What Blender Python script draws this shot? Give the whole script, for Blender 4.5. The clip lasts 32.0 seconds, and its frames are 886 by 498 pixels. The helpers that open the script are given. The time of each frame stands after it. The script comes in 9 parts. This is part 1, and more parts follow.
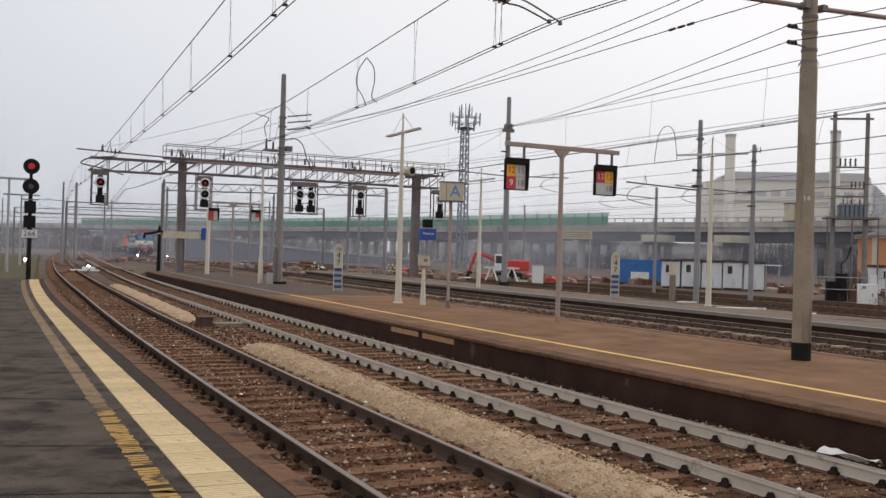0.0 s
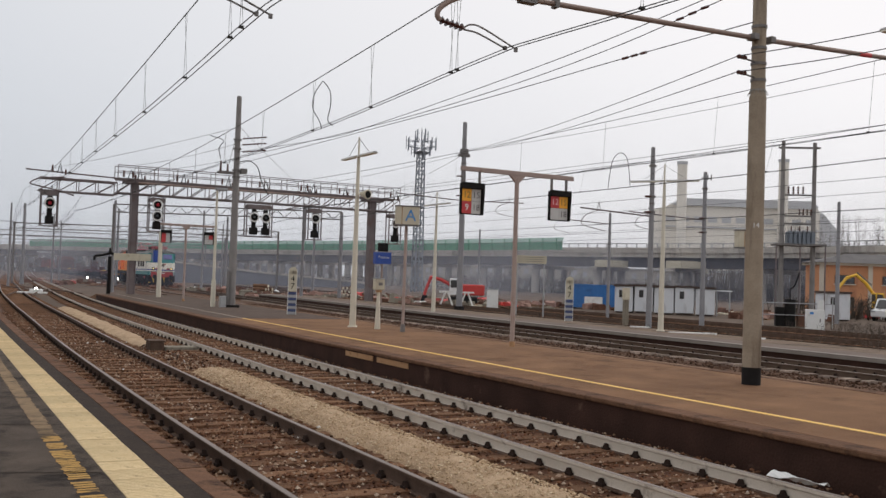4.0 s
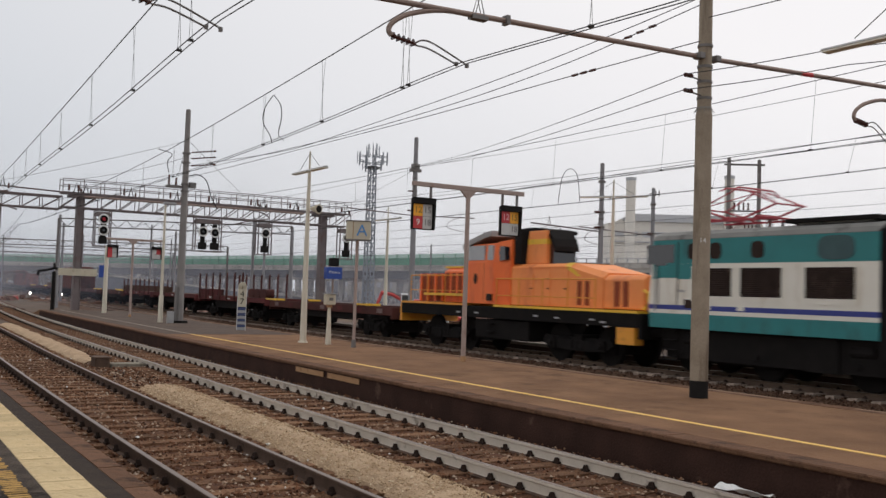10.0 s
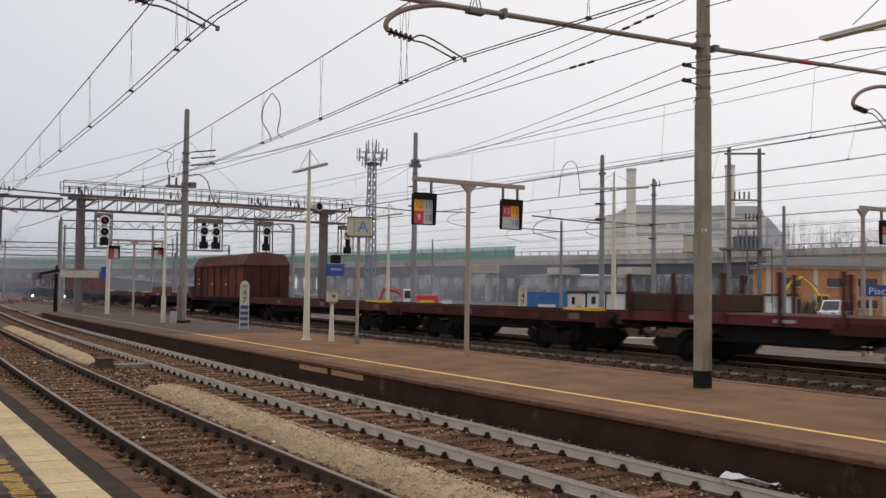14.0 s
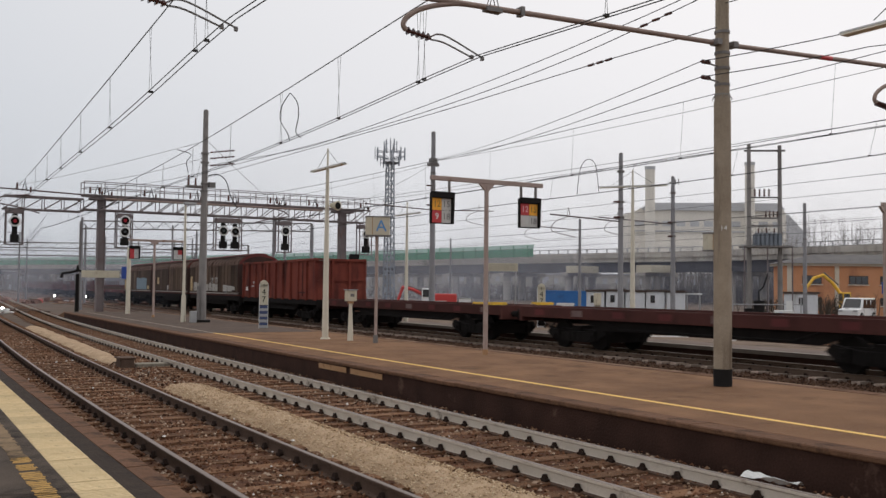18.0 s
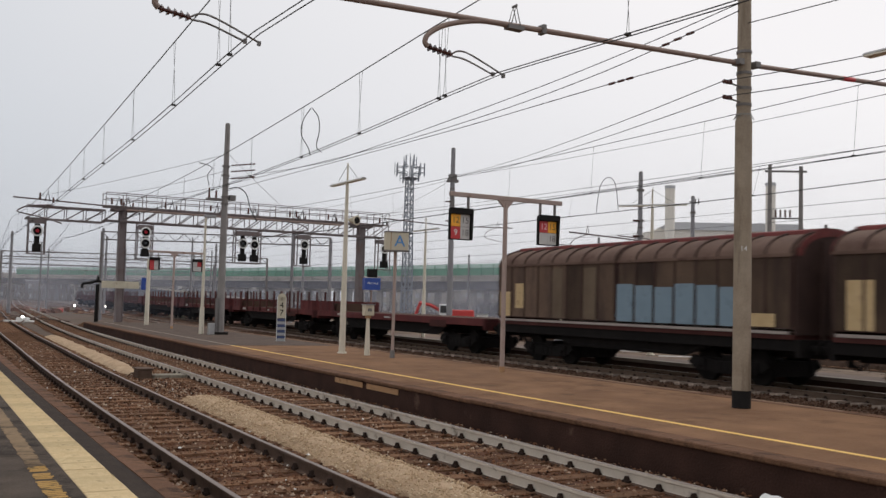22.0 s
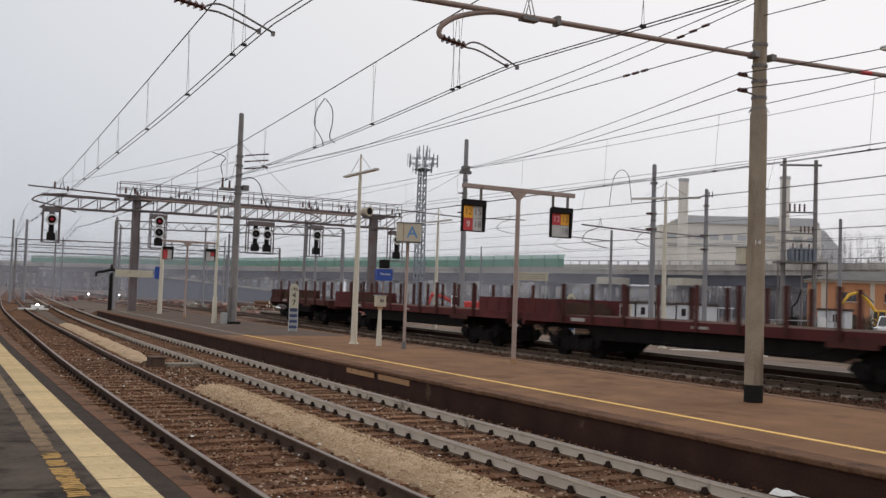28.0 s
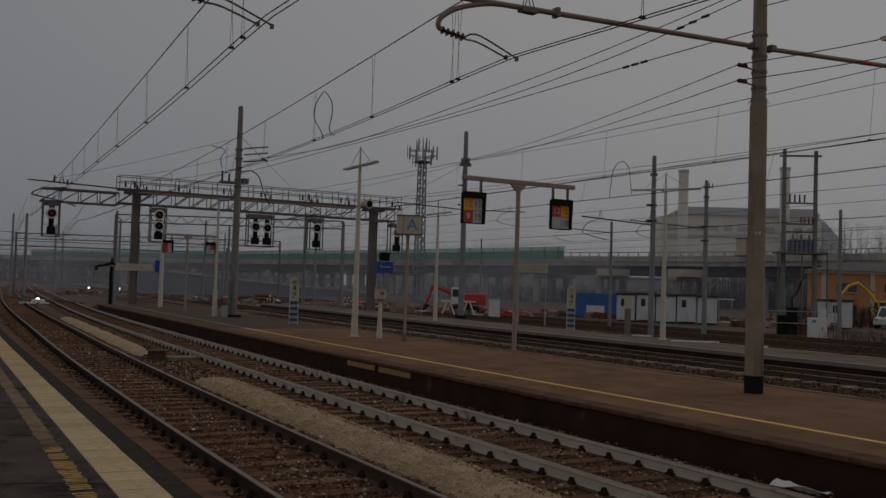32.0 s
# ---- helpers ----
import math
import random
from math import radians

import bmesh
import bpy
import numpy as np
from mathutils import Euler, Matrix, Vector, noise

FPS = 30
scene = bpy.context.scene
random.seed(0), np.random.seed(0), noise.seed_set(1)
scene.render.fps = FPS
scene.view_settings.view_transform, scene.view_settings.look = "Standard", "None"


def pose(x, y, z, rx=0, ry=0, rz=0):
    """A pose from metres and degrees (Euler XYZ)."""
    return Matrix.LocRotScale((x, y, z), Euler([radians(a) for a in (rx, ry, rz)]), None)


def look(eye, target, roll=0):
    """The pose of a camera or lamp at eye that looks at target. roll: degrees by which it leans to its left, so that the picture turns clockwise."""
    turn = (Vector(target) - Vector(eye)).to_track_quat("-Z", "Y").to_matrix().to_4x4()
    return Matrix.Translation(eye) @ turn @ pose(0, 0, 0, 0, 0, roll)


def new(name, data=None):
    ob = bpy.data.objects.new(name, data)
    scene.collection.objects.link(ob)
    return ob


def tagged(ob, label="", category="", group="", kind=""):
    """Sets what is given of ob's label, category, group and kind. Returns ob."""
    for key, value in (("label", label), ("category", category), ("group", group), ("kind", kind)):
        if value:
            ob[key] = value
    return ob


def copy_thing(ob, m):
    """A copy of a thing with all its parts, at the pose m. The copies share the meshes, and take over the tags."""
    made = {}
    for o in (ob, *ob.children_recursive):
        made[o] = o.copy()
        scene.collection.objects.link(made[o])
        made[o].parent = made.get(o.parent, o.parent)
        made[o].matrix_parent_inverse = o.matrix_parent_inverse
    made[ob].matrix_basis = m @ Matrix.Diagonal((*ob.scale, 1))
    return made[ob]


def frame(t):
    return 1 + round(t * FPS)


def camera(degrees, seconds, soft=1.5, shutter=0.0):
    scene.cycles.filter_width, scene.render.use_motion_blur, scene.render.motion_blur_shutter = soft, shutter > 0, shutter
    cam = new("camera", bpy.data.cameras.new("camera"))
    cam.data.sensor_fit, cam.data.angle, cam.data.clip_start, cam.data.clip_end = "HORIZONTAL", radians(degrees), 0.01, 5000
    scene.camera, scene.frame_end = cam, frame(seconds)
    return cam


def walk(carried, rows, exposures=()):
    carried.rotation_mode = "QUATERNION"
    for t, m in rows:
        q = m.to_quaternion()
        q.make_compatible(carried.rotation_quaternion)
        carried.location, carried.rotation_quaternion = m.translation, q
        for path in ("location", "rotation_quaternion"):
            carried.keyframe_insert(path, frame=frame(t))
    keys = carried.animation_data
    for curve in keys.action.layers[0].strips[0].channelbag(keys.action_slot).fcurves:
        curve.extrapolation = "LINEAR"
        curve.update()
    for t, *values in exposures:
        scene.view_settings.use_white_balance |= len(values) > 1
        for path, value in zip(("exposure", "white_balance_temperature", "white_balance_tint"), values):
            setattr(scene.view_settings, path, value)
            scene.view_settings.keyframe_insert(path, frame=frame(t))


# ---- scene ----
# The camera stands on the platform and is turned in the hand. z = 0 is the top of the rails, y runs along them.
EYE = Vector((0, 0, 2.07))


def aim(yaw, pitch, roll):
    """A pose at the eye: yaw to the left of +y and pitch upwards, in degrees."""
    a, b = radians(yaw), radians(pitch)
    return look(EYE, EYE + Vector((-math.sin(a) * math.cos(b), math.cos(a) * math.cos(b), math.sin(b))), roll)


cam = camera(50.0, 32.0, soft=1.45, shutter=0.25)
walk(cam, [(t, aim(yaw, pitch, roll)) for t, yaw, pitch, roll in (
    (0, -26.120, 0.240, 1.630), (0.5, -26.526, 0.508, 1.649), (1, -26.767, 0.576, 1.586),
    (1.5, -27.032, 0.579, 1.538), (2, -27.345, 0.585, 1.583), (2.5, -27.694, 0.627, 1.622),
    (3, -28.049, 0.814, 1.740), (3.5, -28.386, 1.222, 1.847), (5.5, -29.913, 3.276, 2.105),
    (6, -30.142, 3.437, 2.088), (6.5, -30.299, 3.479, 2.149), (7, -30.425, 3.445, 2.082),
    (7.5, -30.575, 3.338, 2.059), (8, -30.780, 3.189, 2.045), (8.5, -31.029, 3.042, 2.041),
    (9, -31.322, 2.922, 2.048), (9.5, -31.540, 2.837, 2.011), (10, -31.680, 2.771, 1.860),
    (10.5, -31.685, 2.703, 1.652), (11, -31.636, 2.644, 1.444), (11.5, -31.566, 2.572, 1.278),
    (12, -31.547, 2.501, 1.166), (12.5, -31.554, 2.406, 1.044), (13, -31.576, 2.379, 0.939),
    (13.5, -31.608, 2.392, 0.908), (14, -31.602, 2.458, 0.770), (14.5, -31.542, 2.538, 0.656),
    (16.5, -30.856, 2.531, 0.520), (17, -30.733, 2.501, 0.568), (17.5, -30.621, 2.449, 0.639),
    (18, -30.499, 2.376, 0.591), (18.5, -30.396, 2.338, 0.516), (19, -30.341, 2.415, 0.487),
    (19.5, -30.286, 2.590, 0.553), (20, -30.170, 2.815, 0.750), (20.5, -30.019, 3.020, 1.061),
    (21, -29.820, 3.164, 1.273), (21.5, -29.596, 3.252, 1.442), (22, -29.379, 3.323, 1.534),
    (22.5, -29.187, 3.395, 1.617), (23, -29.050, 3.461, 1.752), (23.5, -28.947, 3.481, 1.875),
    (24, -28.841, 3.457, 1.971), (24.5, -28.729, 3.365, 1.955), (25, -28.621, 3.241, 1.967),
    (25.5, -28.538, 3.086, 1.852), (27.5, -28.546, 2.707, 1.887), (28, -28.650, 2.785, 2.018),
    (28.5, -28.688, 2.897, 2.060), (29, -28.673, 3.000, 2.154), (29.5, -28.653, 3.064, 2.119),
    (30, -28.612, 3.066, 2.160), (30.5, -28.588, 2.997, 2.067), (31, -28.552, 2.828, 1.974),
    (31.5, -28.550, 2.576, 1.849), (32, -28.659, 2.323, 1.783),
)], exposures=[(0.0, 0.14, 6500.0, 12.0), (3.0, 0.1, 6500.0, 12.0), (5.8, 0.0, 6500.0, 12.0), (31.0, 0.0, 6500.0, 12.0), (31.5, -0.43, 6500.0, 12.0), (32.0, -1.85, 6500.0, 12.0)])

# ---- world and sun: a bright, flat overcast, lighter round the hidden sun ----
SUN_WAY = Vector((0.72, 0.06, 0.69))
world = bpy.data.worlds.new("overcast")
scene.world = world
world.use_nodes = True
wn, wl = world.node_tree.nodes, world.node_tree.links
wn.clear()
w_sky = wn.new("ShaderNodeTexSky")
w_sky.sky_type, w_sky.sun_disc = "NISHITA", False
w_sky.sun_elevation, w_sky.sun_rotation = radians(45), radians(85)
w_sky.air_density, w_sky.dust_density = 1.0, 6.0
w_grey = wn.new("ShaderNodeHueSaturation")
w_grey.inputs["Saturation"].default_value = 0.12
w_grey.inputs["Value"].default_value = 0.10
w_cloud = wn.new("ShaderNodeTexNoise")
w_cloud.inputs["Scale"].default_value, w_cloud.inputs["Detail"].default_value = 1.6, 3.0
w_way, w_dot, w_var = wn.new("ShaderNodeTexCoord"), wn.new("ShaderNodeVectorMath"), wn.new("ShaderNodeMath")
w_dot.operation, w_dot.inputs[1].default_value = "DOT_PRODUCT", SUN_WAY
w_var.operation, w_var.inputs[1].default_value = "MULTIPLY_ADD", 0.12
w_fac = wn.new("ShaderNodeMapRange")  # from -1, behind the platform, to +1, round the hidden sun
w_fac.inputs["From Min"].default_value, w_fac.inputs["From Max"].default_value = -1.0, 1.0
w_ramp = wn.new("ShaderNodeValToRGB")
w_ramp.color_ramp.elements[0].position, w_ramp.color_ramp.elements[0].color = 0.15, (1.0, 0.985, 0.96, 1)
w_ramp.color_ramp.elements[1].position, w_ramp.color_ramp.elements[1].color = 0.575, (0.575, 0.622, 0.668, 1)
w_sun = w_ramp.color_ramp.elements.new(0.925)
w_sun.color = (0.90, 0.892, 0.895, 1)
wl.new(w_way.outputs["Generated"], w_dot.inputs[0])
wl.new(w_cloud.outputs["Fac"], w_var.inputs[0])
w_up, w_sq, w_add = wn.new("ShaderNodeSeparateXYZ"), wn.new("ShaderNodeMath"), wn.new("ShaderNodeMath")
w_sq.operation, w_sq.inputs[1].default_value = "POWER", 2.0
w_add.operation, w_add.inputs[1].default_value = "MULTIPLY_ADD", 0.7  # an overcast is lightest overhead
wl.new(w_way.outputs["Generated"], w_up.inputs[0])
wl.new(w_up.outputs["Z"], w_sq.inputs[0])
wl.new(w_sq.outputs[0], w_add.inputs[0])
wl.new(w_dot.outputs["Value"], w_add.inputs[2])
wl.new(w_add.outputs[0], w_var.inputs[2])
w_mix = wn.new("ShaderNodeMixRGB")
w_mix.inputs["Fac"].default_value = 0.92
w_bg, w_out = wn.new("ShaderNodeBackground"), wn.new("ShaderNodeOutputWorld")
w_bg.inputs["Strength"].default_value = 1.04
wl.new(w_sky.outputs["Color"], w_grey.inputs["Color"])
wl.new(w_var.outputs[0], w_fac.inputs["Value"])
wl.new(w_fac.outputs["Result"], w_ramp.inputs["Fac"])
wl.new(w_grey.outputs["Color"], w_mix.inputs["Color1"])
wl.new(w_ramp.outputs["Color"], w_mix.inputs["Color2"])
wl.new(w_mix.outputs["Color"], w_bg.inputs["Color"])
wl.new(w_bg.outputs["Background"], w_out.inputs["Surface"])
sun = new("sun", bpy.data.lights.new("sun", "SUN"))
sun.data.energy, sun.data.angle, sun.data.color = 0.7, radians(25), (1.0, 0.97, 0.92)
sun.matrix_world = look(SUN_WAY * 100, (0, 0, 0))


# ---- mesh and material helpers ----
class Geo:
    """Vertices and faces of one mesh, gathered piece by piece."""

    def __init__(self):
        self.v, self.f = [], []

    def add(self, verts, faces):
        n = len(self.v)
        self.v.extend(tuple(p) for p in verts)
        self.f.extend(tuple(i + n for i in f) for f in faces)
        return self

    def box(self, x0, y0, z0, x1, y1, z1, m=None):
        p = [Vector((x, y, z)) for z in (z0, z1) for x, y in ((x0, y0), (x1, y0), (x1, y1), (x0, y1))]
        if m:
            p = [m @ q for q in p]
        return self.add(p, [(3, 2, 1, 0), (4, 5, 6, 7), (0, 1, 5, 4), (1, 2, 6, 5), (2, 3, 7, 6), (3, 0, 4, 7)])

    def cbox(self, x, y, z, sx, sy, sz, m=None):
        return self.box(x - sx / 2, y - sy / 2, z - sz / 2, x + sx / 2, y + sy / 2, z + sz / 2, m)

    def tube(self, p, q, r, r2=None, n=8, caps=True):
        p, q = Vector(p), Vector(q)
        r2 = r if r2 is None else r2
        w = (q - p).normalized()
        u = w.orthogonal().normalized()
        s = w.cross(u)
        ring = [(math.cos(2 * math.pi * k / n), math.sin(2 * math.pi * k / n)) for k in range(n)]
        v = [p + (u * a + s * b) * r for a, b in ring] + [q + (u * a + s * b) * r2 for a, b in ring]
        f = [(k, (k + 1) % n, n + (k + 1) % n, n + k) for k in range(n)]
        if caps:
            f += [tuple(range(n - 1, -1, -1)), tuple(range(n, 2 * n))]
        return self.add(v, f)

    def path(self, pts, r, n=6):
        pts = [Vector(p) for p in pts]
        v, f = [], []
        u = None
        for i, p in enumerate(pts):
            w = (pts[min(i + 1, len(pts) - 1)] - pts[max(i - 1, 0)]).normalized()
            u = w.orthogonal().normalized() if u is None else (u - w * u.dot(w)).normalized()
            s = w.cross(u)
            v += [p + (u * math.cos(2 * math.pi * k / n) + s * math.sin(2 * math.pi * k / n)) * r for k in range(n)]
        for i in range(len(pts) - 1):
            f += [(i * n + k, i * n + (k + 1) % n, (i + 1) * n + (k + 1) % n, (i + 1) * n + k) for k in range(n)]
        f += [tuple(range(n - 1, -1, -1)), tuple(range((len(pts) - 1) * n, len(pts) * n))]
        return self.add(v, f)

    def prism(self, poly, axis, a, b):
        """A closed outline extruded along an axis. poly holds the two other coordinates, in x, y, z order."""
        def at(p, t):
            return {"x": (t, p[0], p[1]), "y": (p[0], t, p[1]), "z": (p[0], p[1], t)}[axis]
        n = len(poly)
        v = [at(p, a) for p in poly] + [at(p, b) for p in poly]
        f = [(k, (k + 1) % n, n + (k + 1) % n, n + k) for k in range(n)]
        return self.add(v, f + [tuple(range(n - 1, -1, -1)), tuple(range(n, 2 * n))])

    def sweep(self, outline, ys, shift):
        """An outline of (x, z) carried along y and pushed sideways by shift(y)."""
        n = len(outline)
        v = [(x + shift(y), y, z) for y in ys for x, z in outline]
        f = [(i * n + k, i * n + (k + 1) % n, (i + 1) * n + (k + 1) % n, (i + 1) * n + k) for i in range(len(ys) - 1) for k in range(n)]
        return self.add(v, f + [tuple(range(n - 1, -1, -1)), tuple(range((len(ys) - 1) * n, len(ys) * n))])

    def mesh(self, name, material, smooth=False):
        me = bpy.data.meshes.new(name)
        me.from_pydata(self.v, [], self.f)
        me.materials.append(material)
        bm = bmesh.new()
        bm.from_mesh(me)
        if len(bm.faces) < 60000:
            bmesh.ops.recalc_face_normals(bm, faces=bm.faces)
        bm.to_mesh(me)
        bm.free()
        if smooth:
            for poly in me.polygons:
                poly.use_smooth = True
            me.set_sharp_from_angle(angle=radians(40))
        return me


def part(name, geo, material, parent=None, label="", smooth=False, bevel=0.0, kind=""):
    ob = new(name, geo.mesh(name, material, smooth) if isinstance(geo, Geo) else geo)
    if parent:
        ob.parent = parent
    if bevel:
        b = ob.modifiers.new("bevel", "BEVEL")
        b.width, b.segments, b.limit_method, b.angle_limit = bevel, 2, "ANGLE", radians(40)
    return tagged(ob, label, kind=kind)


def thing(name, label, category, group="", m=None):
    ob = new(name)
    if m:
        ob.matrix_world = m
    return tagged(ob, label, category, group)


def lettering(words, size, depth=0.004):
    """A mesh of letters in the xy plane, centred."""
    cu = bpy.data.curves.new("letters", "FONT")
    cu.body, cu.size, cu.extrude, cu.align_x, cu.align_y = words, size, depth, "CENTER", "CENTER"
    cu.resolution_u = 3
    ob = new("letters", cu)
    me = bpy.data.meshes.new_from_object(ob.evaluated_get(bpy.context.evaluated_depsgraph_get()))
    bpy.data.objects.remove(ob)
    return me


def words_on(name, words, size, material, parent, m, label="", depth=0.004):
    me = lettering(words, size, depth)
    me.materials.clear()
    me.materials.append(material)
    ob = new(name, me)
    if parent:
        ob.parent = parent
    ob.matrix_local = m
    return tagged(ob, label)


def surf(name, a, b, scale=4.0, rough=0.8, bump=0.2, metal=0.0, fine=60.0, stain=None, stain_scale=0.6, stain_from=0.55, vary=0.0, rough_var=0.1, streak=0.0):
    """A worn surface: colours a and b mixed by noise at two scales, stains of a third colour, vertical streaks, relief."""
    ma = bpy.data.materials.new(name)
    ma.use_nodes = True
    nt = ma.node_tree
    n, l = nt.nodes, nt.links
    bs = n["Principled BSDF"]
    co = n.new("ShaderNodeTexCoord")
    big, small = n.new("ShaderNodeTexNoise"), n.new("ShaderNodeTexNoise")
    big.inputs["Scale"].default_value, big.inputs["Detail"].default_value = scale, 5.0
    small.inputs["Scale"].default_value, small.inputs["Detail"].default_value = fine, 4.0
    for t in (big, small):
        l.new(co.outputs["Object"], t.inputs["Vector"])
    add = n.new("ShaderNodeMath")
    add.operation, add.use_clamp = "MULTIPLY_ADD", True
    add.inputs[1].default_value = 0.55
    half = n.new("ShaderNodeMath")
    half.operation = "MULTIPLY_ADD"
    half.inputs[1].default_value, half.inputs[2].default_value = 1.3, -0.42
    l.new(big.outputs["Fac"], half.inputs[0])
    l.new(small.outputs["Fac"], add.inputs[0])
    l.new(half.outputs[0], add.inputs[2])
    mix = n.new("ShaderNodeMixRGB")
    mix.inputs["Color1"].default_value, mix.inputs["Color2"].default_value = (*a, 1), (*b, 1)
    l.new(add.outputs[0], mix.inputs["Fac"])
    colour = mix.outputs["Color"]
    if stain:
        st, sr = n.new("ShaderNodeTexNoise"), n.new("ShaderNodeValToRGB")
        st.inputs["Scale"].default_value, st.inputs["Detail"].default_value, st.inputs["Roughness"].default_value = stain_scale, 6.0, 0.65
        if streak:
            mp = n.new("ShaderNodeMapping")
            mp.inputs["Scale"].default_value = (1, 1, streak)
            l.new(co.outputs["Object"], mp.inputs["Vector"])
            l.new(mp.outputs["Vector"], st.inputs["Vector"])
        else:
            l.new(co.outputs["Object"], st.inputs["Vector"])
        sr.color_ramp.elements[0].position, sr.color_ramp.elements[1].position = stain_from, min(stain_from + 0.16, 1.0)
        l.new(st.outputs["Fac"], sr.inputs["Fac"])
        m2 = n.new("ShaderNodeMixRGB")
        m2.inputs["Color2"].default_value = (*stain, 1)
        l.new(sr.outputs["Color"], m2.inputs["Fac"])
        l.new(colour, m2.inputs["Color1"])
        colour = m2.outputs["Color"]
    if vary:
        oi, hv, mr = n.new("ShaderNodeObjectInfo"), n.new("ShaderNodeHueSaturation"), n.new("ShaderNodeMapRange")
        mr.inputs["To Min"].default_value, mr.inputs["To Max"].default_value = 1 - vary, 1 + vary
        l.new(oi.outputs["Random"], mr.inputs["Value"])
        l.new(mr.outputs["Result"], hv.inputs["Value"])
        l.new(colour, hv.inputs["Color"])
        colour = hv.outputs["Color"]
    l.new(colour, bs.inputs["Base Color"])
    rr = n.new("ShaderNodeMapRange")
    rr.inputs["To Min"].default_value, rr.inputs["To Max"].default_value = max(rough - rough_var, 0.03), min(rough + rough_var, 1.0)
    l.new(big.outputs["Fac"], rr.inputs["Value"])
    l.new(rr.outputs["Result"], bs.inputs["Roughness"])
    bs.inputs["Metallic"].default_value = metal
    if rough >= 0.75:
        bs.inputs["Specular IOR Level"].default_value = 0.12
    if bump:
        bp = n.new("ShaderNodeBump")
        bp.inputs["Strength"].default_value, bp.inputs["Distance"].default_value = bump, 0.02
        l.new(small.outputs["Fac"], bp.inputs["Height"])
        l.new(bp.outputs["Normal"], bs.inputs["Normal"])
    return ma


def glow(name, colour, strength):
    ma = bpy.data.materials.new(name)
    ma.use_nodes = True
    bs = ma.node_tree.nodes["Principled BSDF"]
    bs.inputs["Base Color"].default_value = (*colour, 1)
    bs.inputs["Emission Color"].default_value = (*colour, 1)
    bs.inputs["Emission Strength"].default_value = strength
    return ma


def glass(name, tint, rough=0.05):
    ma = bpy.data.materials.new(name)
    ma.use_nodes = True
    bs = ma.node_tree.nodes["Principled BSDF"]
    bs.inputs["Base Color"].default_value = (*tint, 1)
    bs.inputs["Roughness"].default_value = rough
    bs.inputs["IOR"].default_value = 1.5
    bs.inputs["Specular IOR Level"].default_value = 0.8
    return ma


def table(*pts):
    """A smooth curve through (y, shift) points, straight beyond its ends."""
    ys, xs = [p[0] for p in pts], [p[1] for p in pts]
    ms = [(xs[min(i + 1, len(xs) - 1)] - xs[max(i - 1, 0)]) / (ys[min(i + 1, len(ys) - 1)] - ys[max(i - 1, 0)]) for i in range(len(xs))]

    def value(y):
        if y <= ys[0]:
            return xs[0] + ms[0] * (y - ys[0])
        if y >= ys[-1]:
            return xs[-1] + ms[-1] * (y - ys[-1])
        i = max(k for k in range(len(ys) - 1) if ys[k] <= y)
        h = ys[i + 1] - ys[i]
        t = (y - ys[i]) / h
        return ((2 * t**3 - 3 * t**2 + 1) * xs[i] + (t**3 - 2 * t**2 + t) * h * ms[i]
                + (-2 * t**3 + 3 * t**2) * xs[i + 1] + (t**3 - t**2) * h * ms[i + 1])
    return value


# How far the tracks and platforms bend to the side along y
bend_1 = table((-60, 0), (0, 0), (12, 0.0), (22, 0.15), (30, 0.36), (41, 0.75), (54, 1.2), (75, 2.1), (92, 3.1), (106, 4.0), (122, 4.95), (146, 6.6), (220, 12.5), (420, 30))
bend_2 = table((-60, 0), (0, 0), (16, 0.0), (31, 0.3), (43, 0.6), (56, 1.1), (69, 1.8), (87, 2.95), (105, 4.2), (146, 7.0), (220, 13), (420, 31))
bend_p = table((-60, 0), (0, 0), (18, 0.0), (33, 0.16), (42, 0.3), (58, 0.6), (66, 0.85), (90, 1.8))
bend_n = table((-60, 0), (0, 0), (12, 0.0), (30, 0.15), (41, 0.45), (48, 0.75), (65, 1.75), (103, 3.8), (150, 6.6))
bend_3 = table((-600, 0), (0, 0), (25, 0.0), (40, 0.15), (52, 0.5), (60, 0.9), (72, 1.45), (98, 2.6), (114, 3.3), (140, 4.6), (175, 6.2), (300, 12), (600, 30))


def rounded(pts, n=4):
    """The points with smooth curves laid through them."""
    p = [Vector(q) for q in pts]
    p = [p[0] * 2 - p[1]] + p + [p[-1] * 2 - p[-2]]
    out = []
    for a, b, c, d in zip(p, p[1:], p[2:], p[3:]):
        for k in range(n):
            t = k / n
            out.append(0.5 * (2 * b + (c - a) * t + (2 * a - 5 * b + 4 * c - d) * t * t + (3 * b - a - 3 * c + d) * t**3))
    return out + [p[-2]]


def steps(a, b, d):
    n = max(1, int(math.ceil((b - a) / d)))
    return [a + (b - a) * k / n for k in range(n + 1)]


